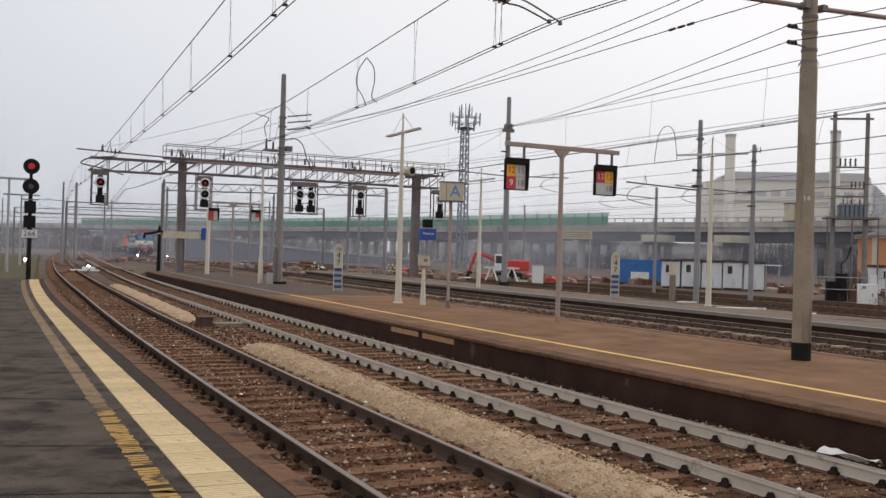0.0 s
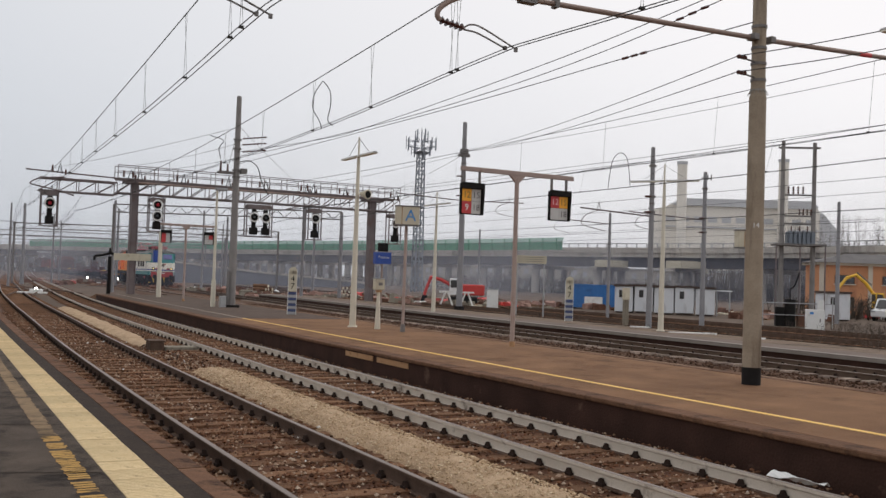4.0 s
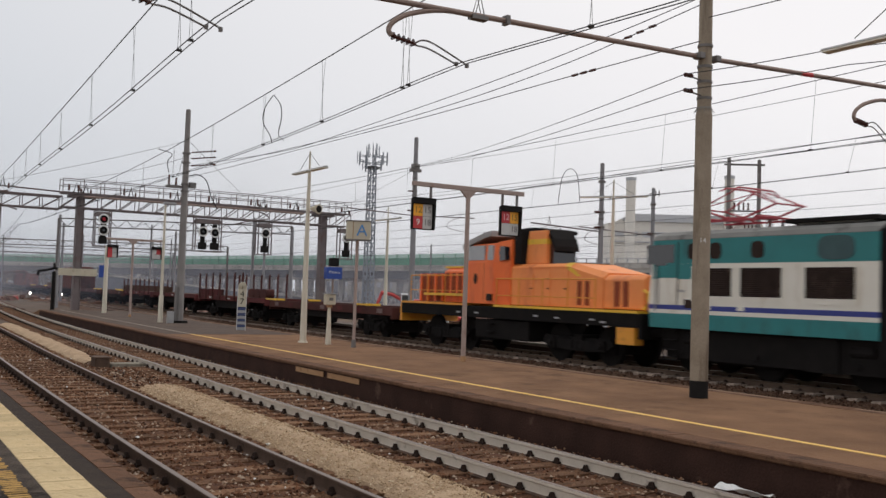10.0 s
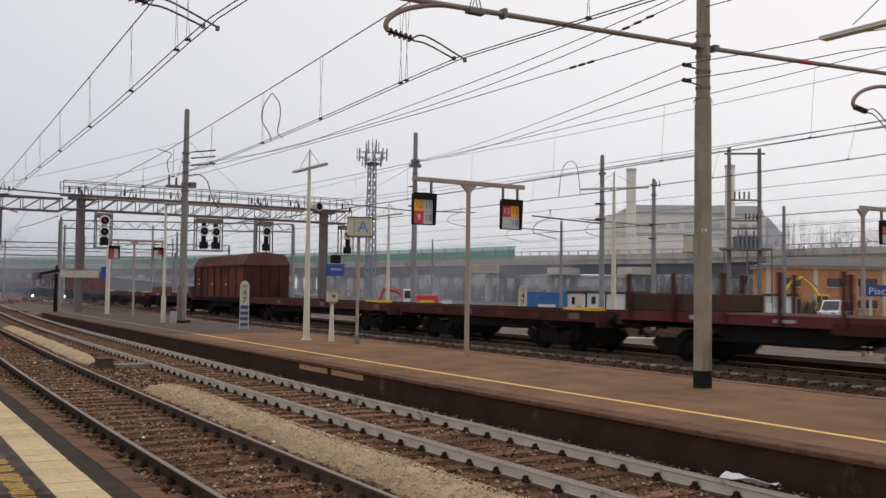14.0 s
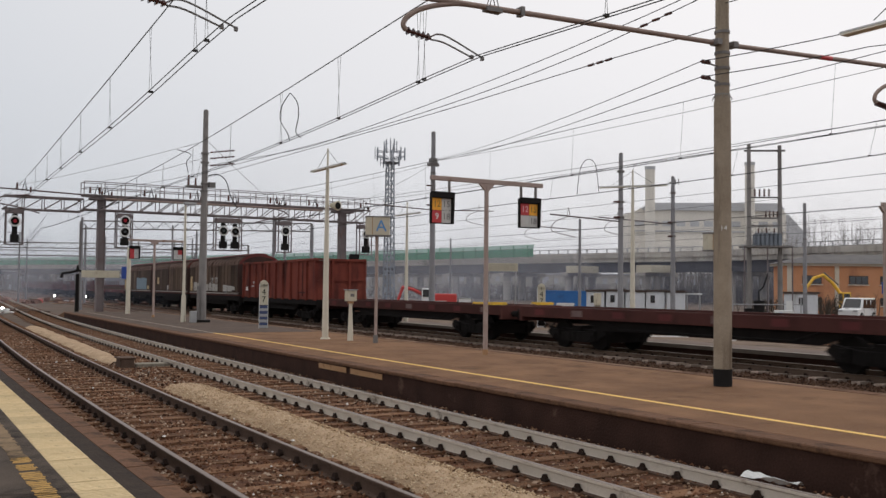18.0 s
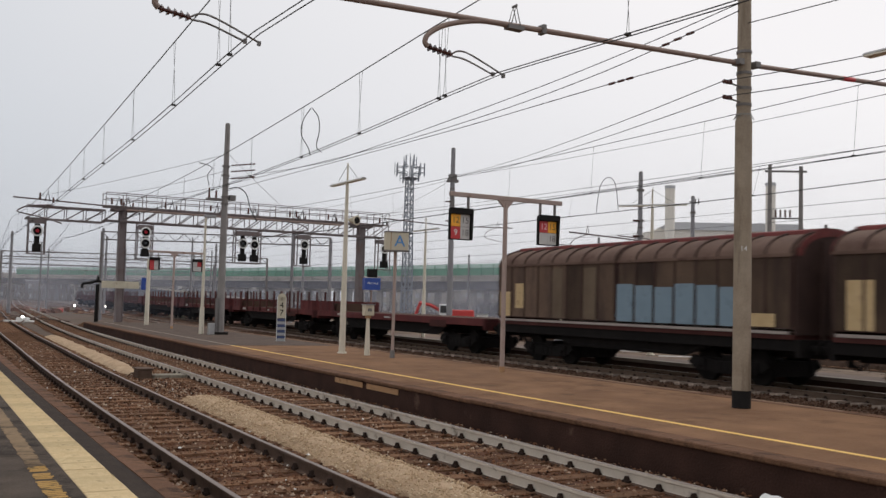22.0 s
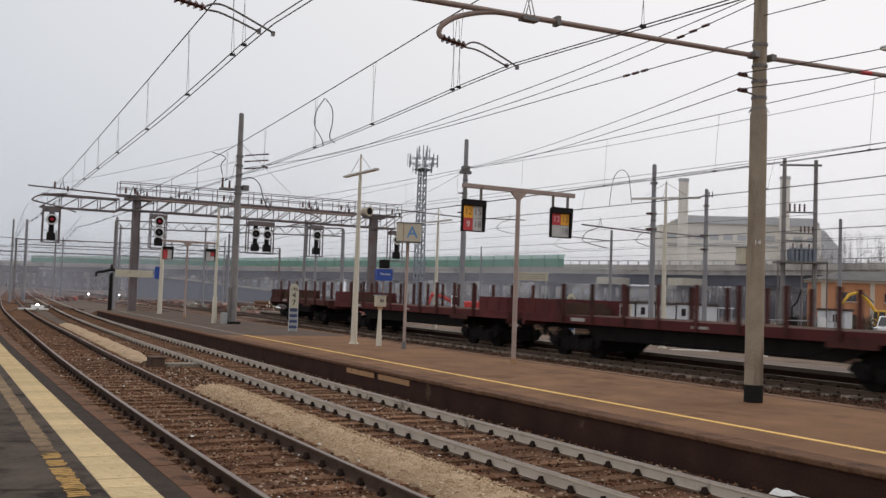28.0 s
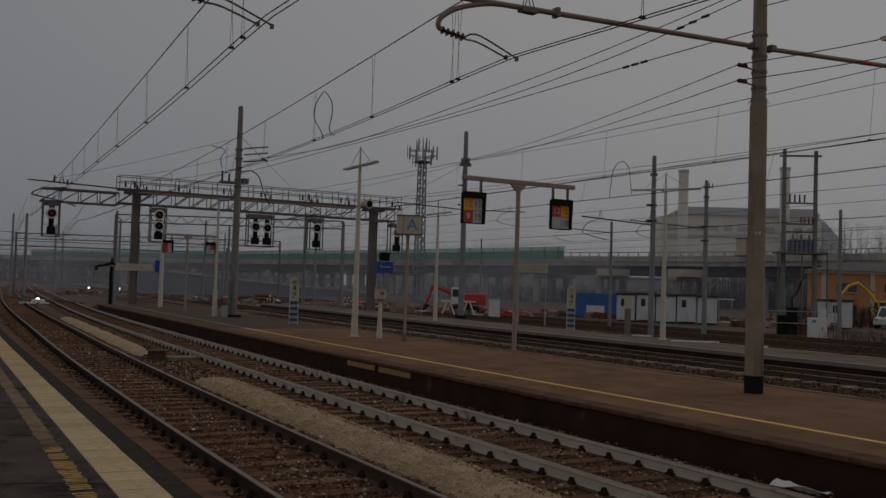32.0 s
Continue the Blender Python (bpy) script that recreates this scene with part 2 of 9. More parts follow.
def stones(name, *colours):
    """Loose stones, each island a colour of its own."""
    ma = bpy.data.materials.new(name)
    ma.use_nodes = True
    n, l = ma.node_tree.nodes, ma.node_tree.links
    bs = n["Principled BSDF"]
    ge, ra = n.new("ShaderNodeNewGeometry"), n.new("ShaderNodeValToRGB")
    for k, c in enumerate(colours):
        e = ra.color_ramp.elements[k] if k < 2 else ra.color_ramp.elements.new(0.99)
        e.position, e.color = k / (len(colours) - 1), (*c, 1)
    no, mu = n.new("ShaderNodeTexNoise"), n.new("ShaderNodeMixRGB")
    no.inputs["Scale"].default_value = 30
    mu.blend_type, mu.inputs["Fac"].default_value = "MULTIPLY", 0.6
    l.new(ge.outputs["Random Per Island"], ra.inputs["Fac"])
    l.new(ra.outputs["Color"], mu.inputs["Color1"])
    l.new(no.outputs["Fac"], mu.inputs["Color2"])
    l.new(mu.outputs["Color"], bs.inputs["Base Color"])
    bs.inputs["Roughness"].default_value = 0.95
    bs.inputs["Specular IOR Level"].default_value = 0.1
    return ma


# ---- materials ----
M_BALLAST = surf("ballast", (0.026, 0.0125, 0.008), (0.17, 0.082, 0.047), 7.0, 0.95, 1.0, fine=40, stain=(0.02, 0.0115, 0.008), stain_scale=1.3)
M_BALLAST3 = surf("dark_brown_ballast", (0.045, 0.025, 0.017), (0.17, 0.10, 0.066), 5.0, 0.95, 1.0, fine=30, stain=(0.035, 0.021, 0.015), stain_scale=1.0)
M_SAND = surf("tan_gravel", (0.30, 0.205, 0.125), (0.51, 0.375, 0.25), 2.0, 0.95, 1.0, fine=55, stain=(0.21, 0.14, 0.075), stain_scale=0.9, stain_from=0.62)
M_STONE3 = stones("brown_ballast_stone", (0.028, 0.016, 0.011), (0.085, 0.045, 0.028), (0.13, 0.07, 0.044), (0.20, 0.125, 0.085))
M_STONE = stones("ballast_stone", (0.03, 0.015, 0.010), (0.13, 0.06, 0.034), (0.24, 0.112, 0.062), (0.17, 0.083, 0.048), (0.36, 0.22, 0.137), (0.58, 0.46, 0.35))
M_PEBBLE = stones("tan_pebble", (0.44, 0.30, 0.18), (0.64, 0.465, 0.29), (0.57, 0.41, 0.25), (0.74, 0.56, 0.37), (0.84, 0.69, 0.49))
M_EARTH = surf("yard_earth", (0.058, 0.041, 0.031), (0.165, 0.123, 0.095), 0.25, 0.95, 0.6, fine=6, stain=(0.065, 0.053, 0.032), stain_scale=0.12)
M_WOOD = surf("oiled_sleeper", (0.080, 0.039, 0.022), (0.245, 0.135, 0.075), 5.0, 0.9, 0.8, fine=60, stain=(0.045, 0.023, 0.014), stain_scale=3, stain_from=0.56, vary=0.35)
M_RAIL = surf("rusty_rail_side", (0.055, 0.034, 0.025), (0.155, 0.103, 0.076), 3.0, 0.8, 0.4, metal=0.1, fine=50, stain=(0.03, 0.018, 0.013), stain_scale=4.0, stain_from=0.58)
M_RAILTOP = surf("worn_rail_head", (0.125, 0.092, 0.074), (0.24, 0.195, 0.165), 1.0, 0.5, 0.05, metal=0.4, fine=90)
M_RAIL2 = surf("pale_dusty_rail_side", (0.46, 0.40, 0.33), (0.68, 0.61, 0.525), 2.0, 0.85, 0.3, fine=40, stain=(0.11, 0.075, 0.055), stain_scale=2.8, stain_from=0.58)
M_RAIL3 = surf("dusty_brown_rail_side", (0.075, 0.05, 0.037), (0.17, 0.12, 0.09), 2.0, 0.85, 0.3, metal=0.1, fine=40)
M_PALESLEEPER = surf("dusty_pale_sleeper", (0.20, 0.15, 0.12), (0.40, 0.32, 0.265), 4.0, 0.92, 0.4, fine=40, stain=(0.15, 0.10, 0.075), stain_scale=3, vary=0.35)
M_CLIP = surf("dark_fastener", (0.014, 0.009, 0.007), (0.05, 0.032, 0.025), 5, 0.9, 0.3)
M_ASPHALT = surf("worn_asphalt", (0.034, 0.026, 0.021), (0.125, 0.098, 0.078), 2.2, 0.92, 1.0, fine=55, stain=(0.022, 0.017, 0.014), stain_scale=1.7, stain_from=0.48)
M_TAR = surf("tar_patch", (0.018, 0.0125, 0.010), (0.06, 0.044, 0.034), 5, 0.88, 0.7, fine=40)
M_TACTILE = surf("cream_tactile_tile", (0.46, 0.345, 0.185), (0.70, 0.56, 0.345), 3.6, 0.8, 0.5, fine=45, stain=(0.27, 0.195, 0.105), stain_scale=4.5, stain_from=0.56, vary=0.12)
M_YELLOW = surf("worn_yellow_paint", (0.62, 0.36, 0.06), (0.80, 0.52, 0.14), 2.5, 0.7, 0.2, fine=50, stain=(0.25, 0.17, 0.08), stain_scale=3, stain_from=0.62)
M_OLDYELLOW = surf("flaking_yellow_paint", (0.30, 0.175, 0.05), (0.50, 0.31, 0.11), 3, 0.85, 0.3, fine=50, stain=(0.06, 0.045, 0.032), stain_scale=6, stain_from=0.5)
M_COPING = surf("brown_stone_coping", (0.085, 0.042, 0.025), (0.205, 0.112, 0.067), 3.0, 0.88, 0.7, fine=40, stain=(0.035, 0.020, 0.014), stain_scale=2.2, stain_from=0.5, vary=0.12)
M_PAVING = surf("brown_platform_paving", (0.114, 0.0585, 0.032), (0.275, 0.155, 0.087), 1.0, 0.92, 0.9, fine=55, stain=(0.095, 0.053, 0.030), stain_scale=0.7, stain_from=0.55)
M_FACE = surf("dark_platform_face", (0.022, 0.0115, 0.009), (0.07, 0.036, 0.027), 1.6, 0.95, 0.6, fine=30, stain=(0.125, 0.075, 0.056), stain_scale=2.2, stain_from=0.62)
M_CONCRETE = surf("weathered_concrete", (0.155, 0.135, 0.105), (0.28, 0.25, 0.20), 1.6, 0.9, 0.4, fine=40, stain=(0.10, 0.085, 0.066), stain_scale=1.5, streak=0.2)
M_MASTGREY = surf("grey_mast_concrete", (0.18, 0.168, 0.16), (0.30, 0.282, 0.27), 1.6, 0.9, 0.3, fine=30, stain=(0.13, 0.115, 0.105), stain_scale=1.2, streak=0.2)
# distance haze on the far masts is put into this paler, bluer concrete
M_MASTHAZE = surf("hazed_mast_concrete", (0.215, 0.212, 0.222), (0.32, 0.315, 0.325), 1.6, 0.9, 0.3, fine=30, stain=(0.19, 0.185, 0.19), stain_scale=1.2, streak=0.2)
M_MASTTAN = surf("tan_stained_mast_concrete", (0.21, 0.165, 0.12), (0.40, 0.335, 0.26), 1.9, 0.9, 0.5, fine=30, stain=(0.13, 0.10, 0.072), stain_scale=1.8, stain_from=0.5, streak=0.15)
M_PALECON = surf("pale_viaduct_concrete", (0.36, 0.335, 0.30), (0.52, 0.485, 0.44), 0.3, 0.9, 0.2, fine=8, stain=(0.24, 0.22, 0.20), stain_scale=0.25, streak=0.25, stain_from=0.5)
# darkness under the deck is put into the girders' colour
M_DARKCON = surf("dark_underside_concrete", (0.045, 0.044, 0.052), (0.10, 0.098, 0.108), 0.3, 0.9, 0.2, fine=8)
M_STEEL = surf("grey_painted_steel", (0.13, 0.12, 0.115), (0.22, 0.205, 0.195), 2.0, 0.6, 0.2, metal=0.3, fine=40, stain=(0.10, 0.06, 0.045), stain_scale=2.0)
M_GANTRY = surf("brown_grey_gantry_steel", (0.115, 0.092, 0.092), (0.215, 0.18, 0.178), 1.5, 0.7, 0.2, metal=0.1, fine=30, stain=(0.15, 0.085, 0.07), stain_scale=1.2)
M_GALV = surf("galvanised_steel", (0.30, 0.30, 0.30), (0.44, 0.44, 0.44), 3, 0.55, 0.15, metal=0.5, fine=50)
M_PINKPOST = surf("faded_pinkish_post_paint", (0.30, 0.22, 0.19), (0.42, 0.33, 0.29), 2, 0.7, 0.2, fine=50, stain=(0.22, 0.12, 0.08), stain_scale=3)
M_CREAM = surf("cream_post_paint", (0.55, 0.50, 0.40), (0.68, 0.63, 0.52), 2, 0.6, 0.1, fine=40, stain=(0.38, 0.31, 0.22), stain_scale=1.5, streak=0.3)
M_BLACK = surf("black_signal_paint", (0.010, 0.009, 0.009), (0.024, 0.022, 0.021), 3, 0.85, 0.1)
M_WHITE = surf("white_paint", (0.66, 0.66, 0.64), (0.78, 0.78, 0.76), 3, 0.55, 0.1, stain=(0.5, 0.48, 0.44), stain_scale=2)
M_RUSTPIPE = surf("rust_tinted_catenary_tube", (0.22, 0.155, 0.13), (0.34, 0.255, 0.215), 2, 0.7, 0.2, metal=0.2, fine=40)
M_INSUL = surf("brown_glazed_insulator", (0.05, 0.018, 0.015), (0.11, 0.04, 0.03), 3, 0.25, 0.0)
M_WIRE = surf("dark_copper_wire", (0.02, 0.019, 0.018), (0.045, 0.042, 0.04), 2, 0.6, 0.0, metal=0.3)
M_LENSRED = glow("red_lamp", (0.42, 0.015, 0.03), 0.22)
M_HEADLAMP = glow("warm_headlamp", (1.0, 0.72, 0.28), 1.6)
M_WHITELAMP = glow("white_ground_lamp", (1.0, 0.93, 0.85), 8.0)
M_LENSDARK = glass("dark_lens", (0.008, 0.008, 0.01), 0.1)

# ---- ground, ballast, platforms ----
def lay_ground():
    """One sheet to the horizon, finer and slightly uneven near the tracks."""
    rnd = random.Random(3)
    xs = [-2500, -600, -200, -60, -14] + [1.2 + 0.6 * k for k in range(58)] + [40, 46, 54, 64, 80, 110, 160, 260, 600, 2500]
    ys = [-2500, -800, -300, -120, -40, -12] + [0.9 * k for k in range(90)] + [86, 94, 104, 118, 136, 160, 190, 230, 300, 450, 800, 2500]
    g = Geo()
    for y in ys:
        for x in xs:
            near = 1.0 < x < 36 and -5 < y < 82
            g.v.append((x, y, -0.235 + (rnd.uniform(-0.03, 0.03) if near else 0.0)))
    n = len(xs)
    g.f = [(j * n + i, j * n + i + 1, (j + 1) * n + i + 1, (j + 1) * n + i) for j in range(len(ys) - 1) for i in range(n - 1)]
    tagged(part("ground", g, M_EARTH), "brown earth and cinders of a railway yard", "ground", kind="structure")


lay_ground()


def lay_bed(name, x0, x1, z, ys, shift, material, label, crown=0.0, ragged=0.0):
    rnd = random.Random(int(x0 * 100))
    xs = steps(x0, x1, 0.16)
    g = Geo()
    mid = (x0 + x1) / 2
    for y in ys:
        wide = [1 + ragged * (0.5 * math.sin(1.7 * y + p) + 0.4 * math.sin(4.3 * y + 2 * p) + 0.5 * rnd.uniform(-1, 1)) for p in (0.0, 2.1)]
        for k, x in enumerate(xs):
            x = mid + (x - mid) * wide[x > mid]
            edge = min(k, len(xs) - 1 - k)
            drop = (0.12, 0.05, 0.015)[edge] if edge < 3 else 0.0
            u = 2 * k / (len(xs) - 1) - 1
            g.v.append((x + shift(y) + rnd.uniform(-0.03, 0.03), y, z - drop + crown * (1 - u * u) + rnd.uniform(-0.022, 0.022)))
    n = len(xs)
    g.f = [(j * n + i, j * n + i + 1, (j + 1) * n + i + 1, (j + 1) * n + i) for j in range(len(ys) - 1) for i in range(n - 1)]
    return tagged(part(name, g, material), label, "ballast", kind="structure")


near_far = steps(-6, 40, 0.2) + steps(40.5, 80, 0.5) + steps(82, 260, 4)
lay_bed("ballast_1", 2.28, 5.55, -0.185, near_far, bend_1, M_BALLAST, "dark rusty brown track ballast between the rails")
lay_bed("ballast_2", 6.0, 9.3, -0.185, near_far, bend_2, M_BALLAST, "dark rusty brown track ballast")
lay_bed("ballast_3", 15.0, 22.75, -0.09, near_far, bend_3, M_BALLAST3, "brown ballast under the passing train")
lay_bed("gravel_strip_1", 5.06, 6.2, -0.15, steps(-6, 20.9, 0.18), bend_1, M_SAND, "tan gravel heaped between the two tracks", 0.09, 0.14)
lay_bed("gravel_strip_2", 5.15, 6.15, -0.16, steps(28.2, 54, 0.25), bend_1, M_SAND, "tan gravel heaped between the two tracks", 0.055, 0.3)


def scatter(name, count, x0, x1, y0, y1, z, size, shift, material, label, seed, crown=0.0):
    """Loose stones as little uneven octahedra, thicker near the eye."""
    rng = np.random.default_rng(seed)
    y = y0 + (y1 - y0) * rng.random(count) ** 1.6
    x = x0 + (x1 - x0) * rng.random(count)
    z = z + crown * (1 - ((2 * x - x0 - x1) / (x1 - x0)) ** 2)
    x = x + np.array([shift(v) for v in y])
    s = size * (0.5 + rng.random(count) ** 2 * 1.1)
    base = np.array([(1, 0, 0), (0, 1, 0), (-1, 0, 0), (0, -1, 0), (0, 0, 0.75), (0, 0, -0.6)])
    turn = rng.random(count) * 6.283
    c, d = np.cos(turn), np.sin(turn)
    v = base[None] * (0.65 + 0.7 * rng.random((count, 6, 3)))
    w = np.stack([v[..., 0] * c[:, None] - v[..., 1] * d[:, None], v[..., 0] * d[:, None] + v[..., 1] * c[:, None], v[..., 2]], -1)
    w = w * s[:, None, None] + np.stack([x, y, z + rng.random(count) * 0.02], -1)[:, None]
    f = np.array([(0, 1, 4), (1, 2, 4), (2, 3, 4), (3, 0, 4), (1, 0, 5), (2, 1, 5), (3, 2, 5), (0, 3, 5)])
    faces = (f[None] + 6 * np.arange(count)[:, None, None]).reshape(-1, 3)
    me = bpy.data.meshes.new(name)
    me.from_pydata(w.reshape(-1, 3).tolist(), [], faces.tolist())
    me.materials.append(material)
    tagged(new(name, me), label, "gravel", kind="stuff")


scatter("ballast_stones", 30000, 2.4, 5.1, -4, 48, -0.178, 0.024, bend_1, M_STONE, "loose rusty ballast stones", 1)
scatter("ballast_stones", 24000, 6.15, 9.15, -4, 48, -0.178, 0.024, bend_2, M_STONE, "loose rusty ballast stones", 2)
scatter("gravel_pebbles", 20000, 5.1, 6.16, -3, 20.8, -0.15, 0.014, bend_1, M_PEBBLE, "loose tan gravel pebbles", 4, 0.085)
scatter("ballast_stones", 18000, 17.6, 22.4, 9, 62, -0.08, 0.03, bend_3, M_STONE3, "loose rusty ballast stones", 3)
scatter("ballast_stones", 2600, 5.0, 6.3, 20.4, 28.5, -0.19, 0.03, bend_1, M_STONE, "rusty stones round the point machine", 6)
scatter("white_litter", 140, 2.4, 9.0, 4, 40, -0.155, 0.022, bend_1, M_WHITE, "small white scraps of litter between the rails", 5)

P_TOP = 0.315
# The near platform: asphalt, tar strip, tactile tiles, stone coping
g = Geo()
near_ys = steps(-14, 49, 1.0)
g.sweep([(-9.0, -0.6), (1.47, -0.6), (1.47, P_TOP - 0.004), (-9.0, P_TOP - 0.004)], near_ys, bend_n)
platform_1 = tagged(part("platform_1", g, M_ASPHALT), "worn grey asphalt platform with cracks", "platform", kind="structure")
part("kerb_bed", Geo().sweep([(1.872, -0.6), (2.08, -0.6), (2.08, P_TOP - 0.006), (1.872, P_TOP - 0.006)], near_ys, bend_n), M_TAR, platform_1, "dark tar strip behind the coping")
part("tile_bed", Geo().sweep([(1.472, -0.6), (1.87, -0.6), (1.87, P_TOP - 0.02), (1.472, P_TOP - 0.02)], near_ys, bend_n), M_TAR, platform_1)
part("platform_wall", Geo().sweep([(2.10, -0.6), (2.25, -0.6), (2.25, 0.13), (2.10, 0.13)], near_ys, bend_n), M_FACE, platform_1, "dark brick face under the coping")
for y0, dx in ((21.9, 0.27), (16.1, 0.28), (13.7, 0.30), (11.3, 0.32), (8.6, 0.35), (6.9, 0.3), (27.5, 0.27), (33.5, 0.27), (39.0, 0.27)):
    rnd = random.Random(int(y0 * 10))
    line = [(x, y0 + dx * (1.3 - x) + rnd.uniform(-0.02, 0.02)) for x in steps(-6, 1.44, 0.3)]
    g = Geo()
    for (xa, ya), (xb, yb) in zip(line, line[1:]):
        w = rnd.uniform(0.012, 0.03)
        g.add([(xa, ya - w, P_TOP), (xb, yb - w, P_TOP), (xb, yb + w, P_TOP), (xa, ya + w, P_TOP)], [(0, 1, 2, 3)])
    part("crack", g, M_TAR, platform_1, "tar-filled crack across the asphalt")
g, g2 = Geo(), Geo()
M_FADED = surf("faded_tan_paint", (0.13, 0.09, 0.055), (0.30, 0.21, 0.125), 3, 0.9, 0.3, fine=40, stain=(0.05, 0.04, 0.03), stain_scale=4, stain_from=0.52)
rnd = random.Random(8)
for y in steps(-4.5, 47, 0.085):
    a, b = 1.16 + rnd.uniform(-0.012, 0.012), 1.33 + rnd.uniform(-0.015, 0.015)
    if rnd.random() < (0.12 if y < 11 else 0.03):
        continue
    d = rnd.uniform(0.05, 0.075) if y < 11 else 0.086
    (g if y < 10.5 else g2).add([(a + bend_n(y), y, P_TOP), (b + bend_n(y), y, P_TOP), (b + bend_n(y), y + d, P_TOP), (a + bend_n(y), y + d, P_TOP)], [(0, 1, 2, 3)])
part("old_yellow_line", g, M_OLDYELLOW, platform_1, "worn, flaking old yellow safety line", kind="stuff")
part("faded_line", g2, M_FADED, platform_1, "faded tan stretch of the old safety line", kind="stuff")

# The end of the near platform runs on as a low grassy bank
M_BANK = surf("weedy_bank", (0.05, 0.046, 0.022), (0.115, 0.10, 0.055), 1.2, 0.95, 0.8, fine=20)
tagged(part("platform_ramp", Geo().sweep([(-9, -0.5), (1.9, -0.5), (1.6, 0.2), (-9, 0.25)], steps(49, 150, 4), bend_n), M_BANK), "low weedy bank past the platform end", "bank", kind="structure")

# The island platform across the two tracks
M_OLDLINE = surf("faded_pale_line", (0.22, 0.19, 0.15), (0.36, 0.32, 0.27), 3, 0.9, 0.2, fine=20)
isl_ys = steps(-40, 20, 4) + steps(21, 65, 1.0)
g = Geo().sweep([(9.62, -0.6), (14.72, -0.6), (14.72, P_TOP), (9.62, P_TOP)], isl_ys, bend_p)
platform_2 = tagged(part("platform_2", g, M_PAVING), "brown paved island platform with a yellow line", "platform", kind="structure")
part("platform_wall", Geo().sweep([(9.28, -0.6), (9.616, -0.6), (9.616, 0.238), (9.28, 0.238)], isl_ys, bend_p), M_FACE, platform_2, "black face of the platform")
part("platform_wall", Geo().sweep([(14.724, -0.6), (15.06, -0.6), (15.06, 0.238), (14.724, 0.238)], isl_ys, bend_p), M_FACE, platform_2)
part("yellow_line", Geo().sweep([(10.50, P_TOP - 0.02), (10.62, P_TOP - 0.02), (10.62, P_TOP + 0.004), (10.50, P_TOP + 0.004)], [y for y in isl_ys if y <= 35], bend_p), M_YELLOW, platform_2, "yellow safety line")
far_ys = [y for y in isl_ys if y >= 35]
M_FARCOPE = surf("worn_tan_edge_stone", (0.20, 0.125, 0.085), (0.33, 0.225, 0.16), 1.5, 0.9, 0.5, fine=30, stain=(0.12, 0.08, 0.055), stain_scale=1.0)
part("far_edge", Geo().sweep([(14.97, P_TOP - 0.05), (15.075, P_TOP - 0.05), (15.075, P_TOP + 0.006), (14.97, P_TOP + 0.006)], isl_ys, bend_p), M_FARCOPE, platform_2, "worn tan edge stone")
M_FARPAVE = surf("grey_far_asphalt", (0.064, 0.045, 0.036), (0.135, 0.10, 0.081), 1.5, 0.92, 0.7, fine=20, stain=(0.06, 0.046, 0.038), stain_scale=1.2, stain_from=0.52)
part("asphalt_sheet", Geo().sweep([(9.63, P_TOP - 0.02), (14.71, P_TOP - 0.02), (14.71, P_TOP + 0.004), (9.63, P_TOP + 0.004)], far_ys, bend_p), M_FARPAVE, platform_2, "grey asphalt on the far stretch of the platform")
part("faded_line", Geo().sweep([(10.51, P_TOP - 0.01), (10.60, P_TOP - 0.01), (10.60, P_TOP + 0.008), (10.51, P_TOP + 0.008)], far_ys, bend_p), M_OLDLINE, platform_2, "faded pale stretch of the safety line")
part("end_ramp", Geo().prism([(65.0, -0.6), (65.0, P_TOP - 0.01), (69.5, -0.2), (69.5, -0.6)], "x", 10.1, 15.7), M_PAVING, platform_2)

# The third platform behind the train's track
p3_ys = steps(-40, 20, 6) + steps(22, 75, 2.0)
g = Geo().sweep([(22.96, -0.6), (24.4, -0.6), (24.4, P_TOP), (22.96, P_TOP)], p3_ys, bend_3)
M_GREYPAVE = surf("grey_platform_paving", (0.11, 0.083, 0.068), (0.205, 0.163, 0.138), 0.6, 0.9, 0.4, fine=60, stain=(0.11, 0.10, 0.09), stain_scale=0.4)
platform_3 = tagged(part("platform_3", g, M_GREYPAVE), "grey paved platform behind the train's track", "platform", kind="structure")
M_VERGE = surf("trodden_brown_earth", (0.098, 0.069, 0.051), (0.265, 0.194, 0.144), 0.8, 0.95, 0.9, fine=22, stain=(0.03, 0.022, 0.014), stain_scale=0.5, stain_from=0.5)
part("earth_verge", Geo().sweep([(24.402, -0.6), (27.4, -0.6), (27.4, P_TOP - 0.06), (24.402, P_TOP)], p3_ys, bend_3), M_VERGE, platform_3, "trodden brown earth behind the paving")
# shadow on the third platform's face is put into its dark colour
part("platform_wall", Geo().sweep([(22.68, -0.6), (22.956, -0.6), (22.956, 0.2), (22.68, 0.2)], p3_ys, bend_3), M_FACE, platform_3, "black face of the platform")
M_PALELINE = surf("pale_edge_paint", (0.17, 0.145, 0.124), (0.29, 0.255, 0.225), 2, 0.8, 0.2, stain=(0.2, 0.19, 0.17), stain_scale=2)
part("coping", Geo().sweep([(22.62, 0.2), (22.956, 0.2), (22.956, P_TOP + 0.003), (22.62, P_TOP + 0.003)], p3_ys, bend_3), M_PALELINE, platform_3, "pale stone edge")


# ---- tracks ----
RAIL_OUT = [(-0.02, -0.172), (0.02, -0.172), (0.02, -0.155), (0.014, -0.14), (0.014, -0.045), (0.036, -0.032), (0.036, -0.002),
            (-0.036, -0.002), (-0.036, -0.032), (-0.014, -0.045), (-0.014, -0.14), (-0.02, -0.155)]


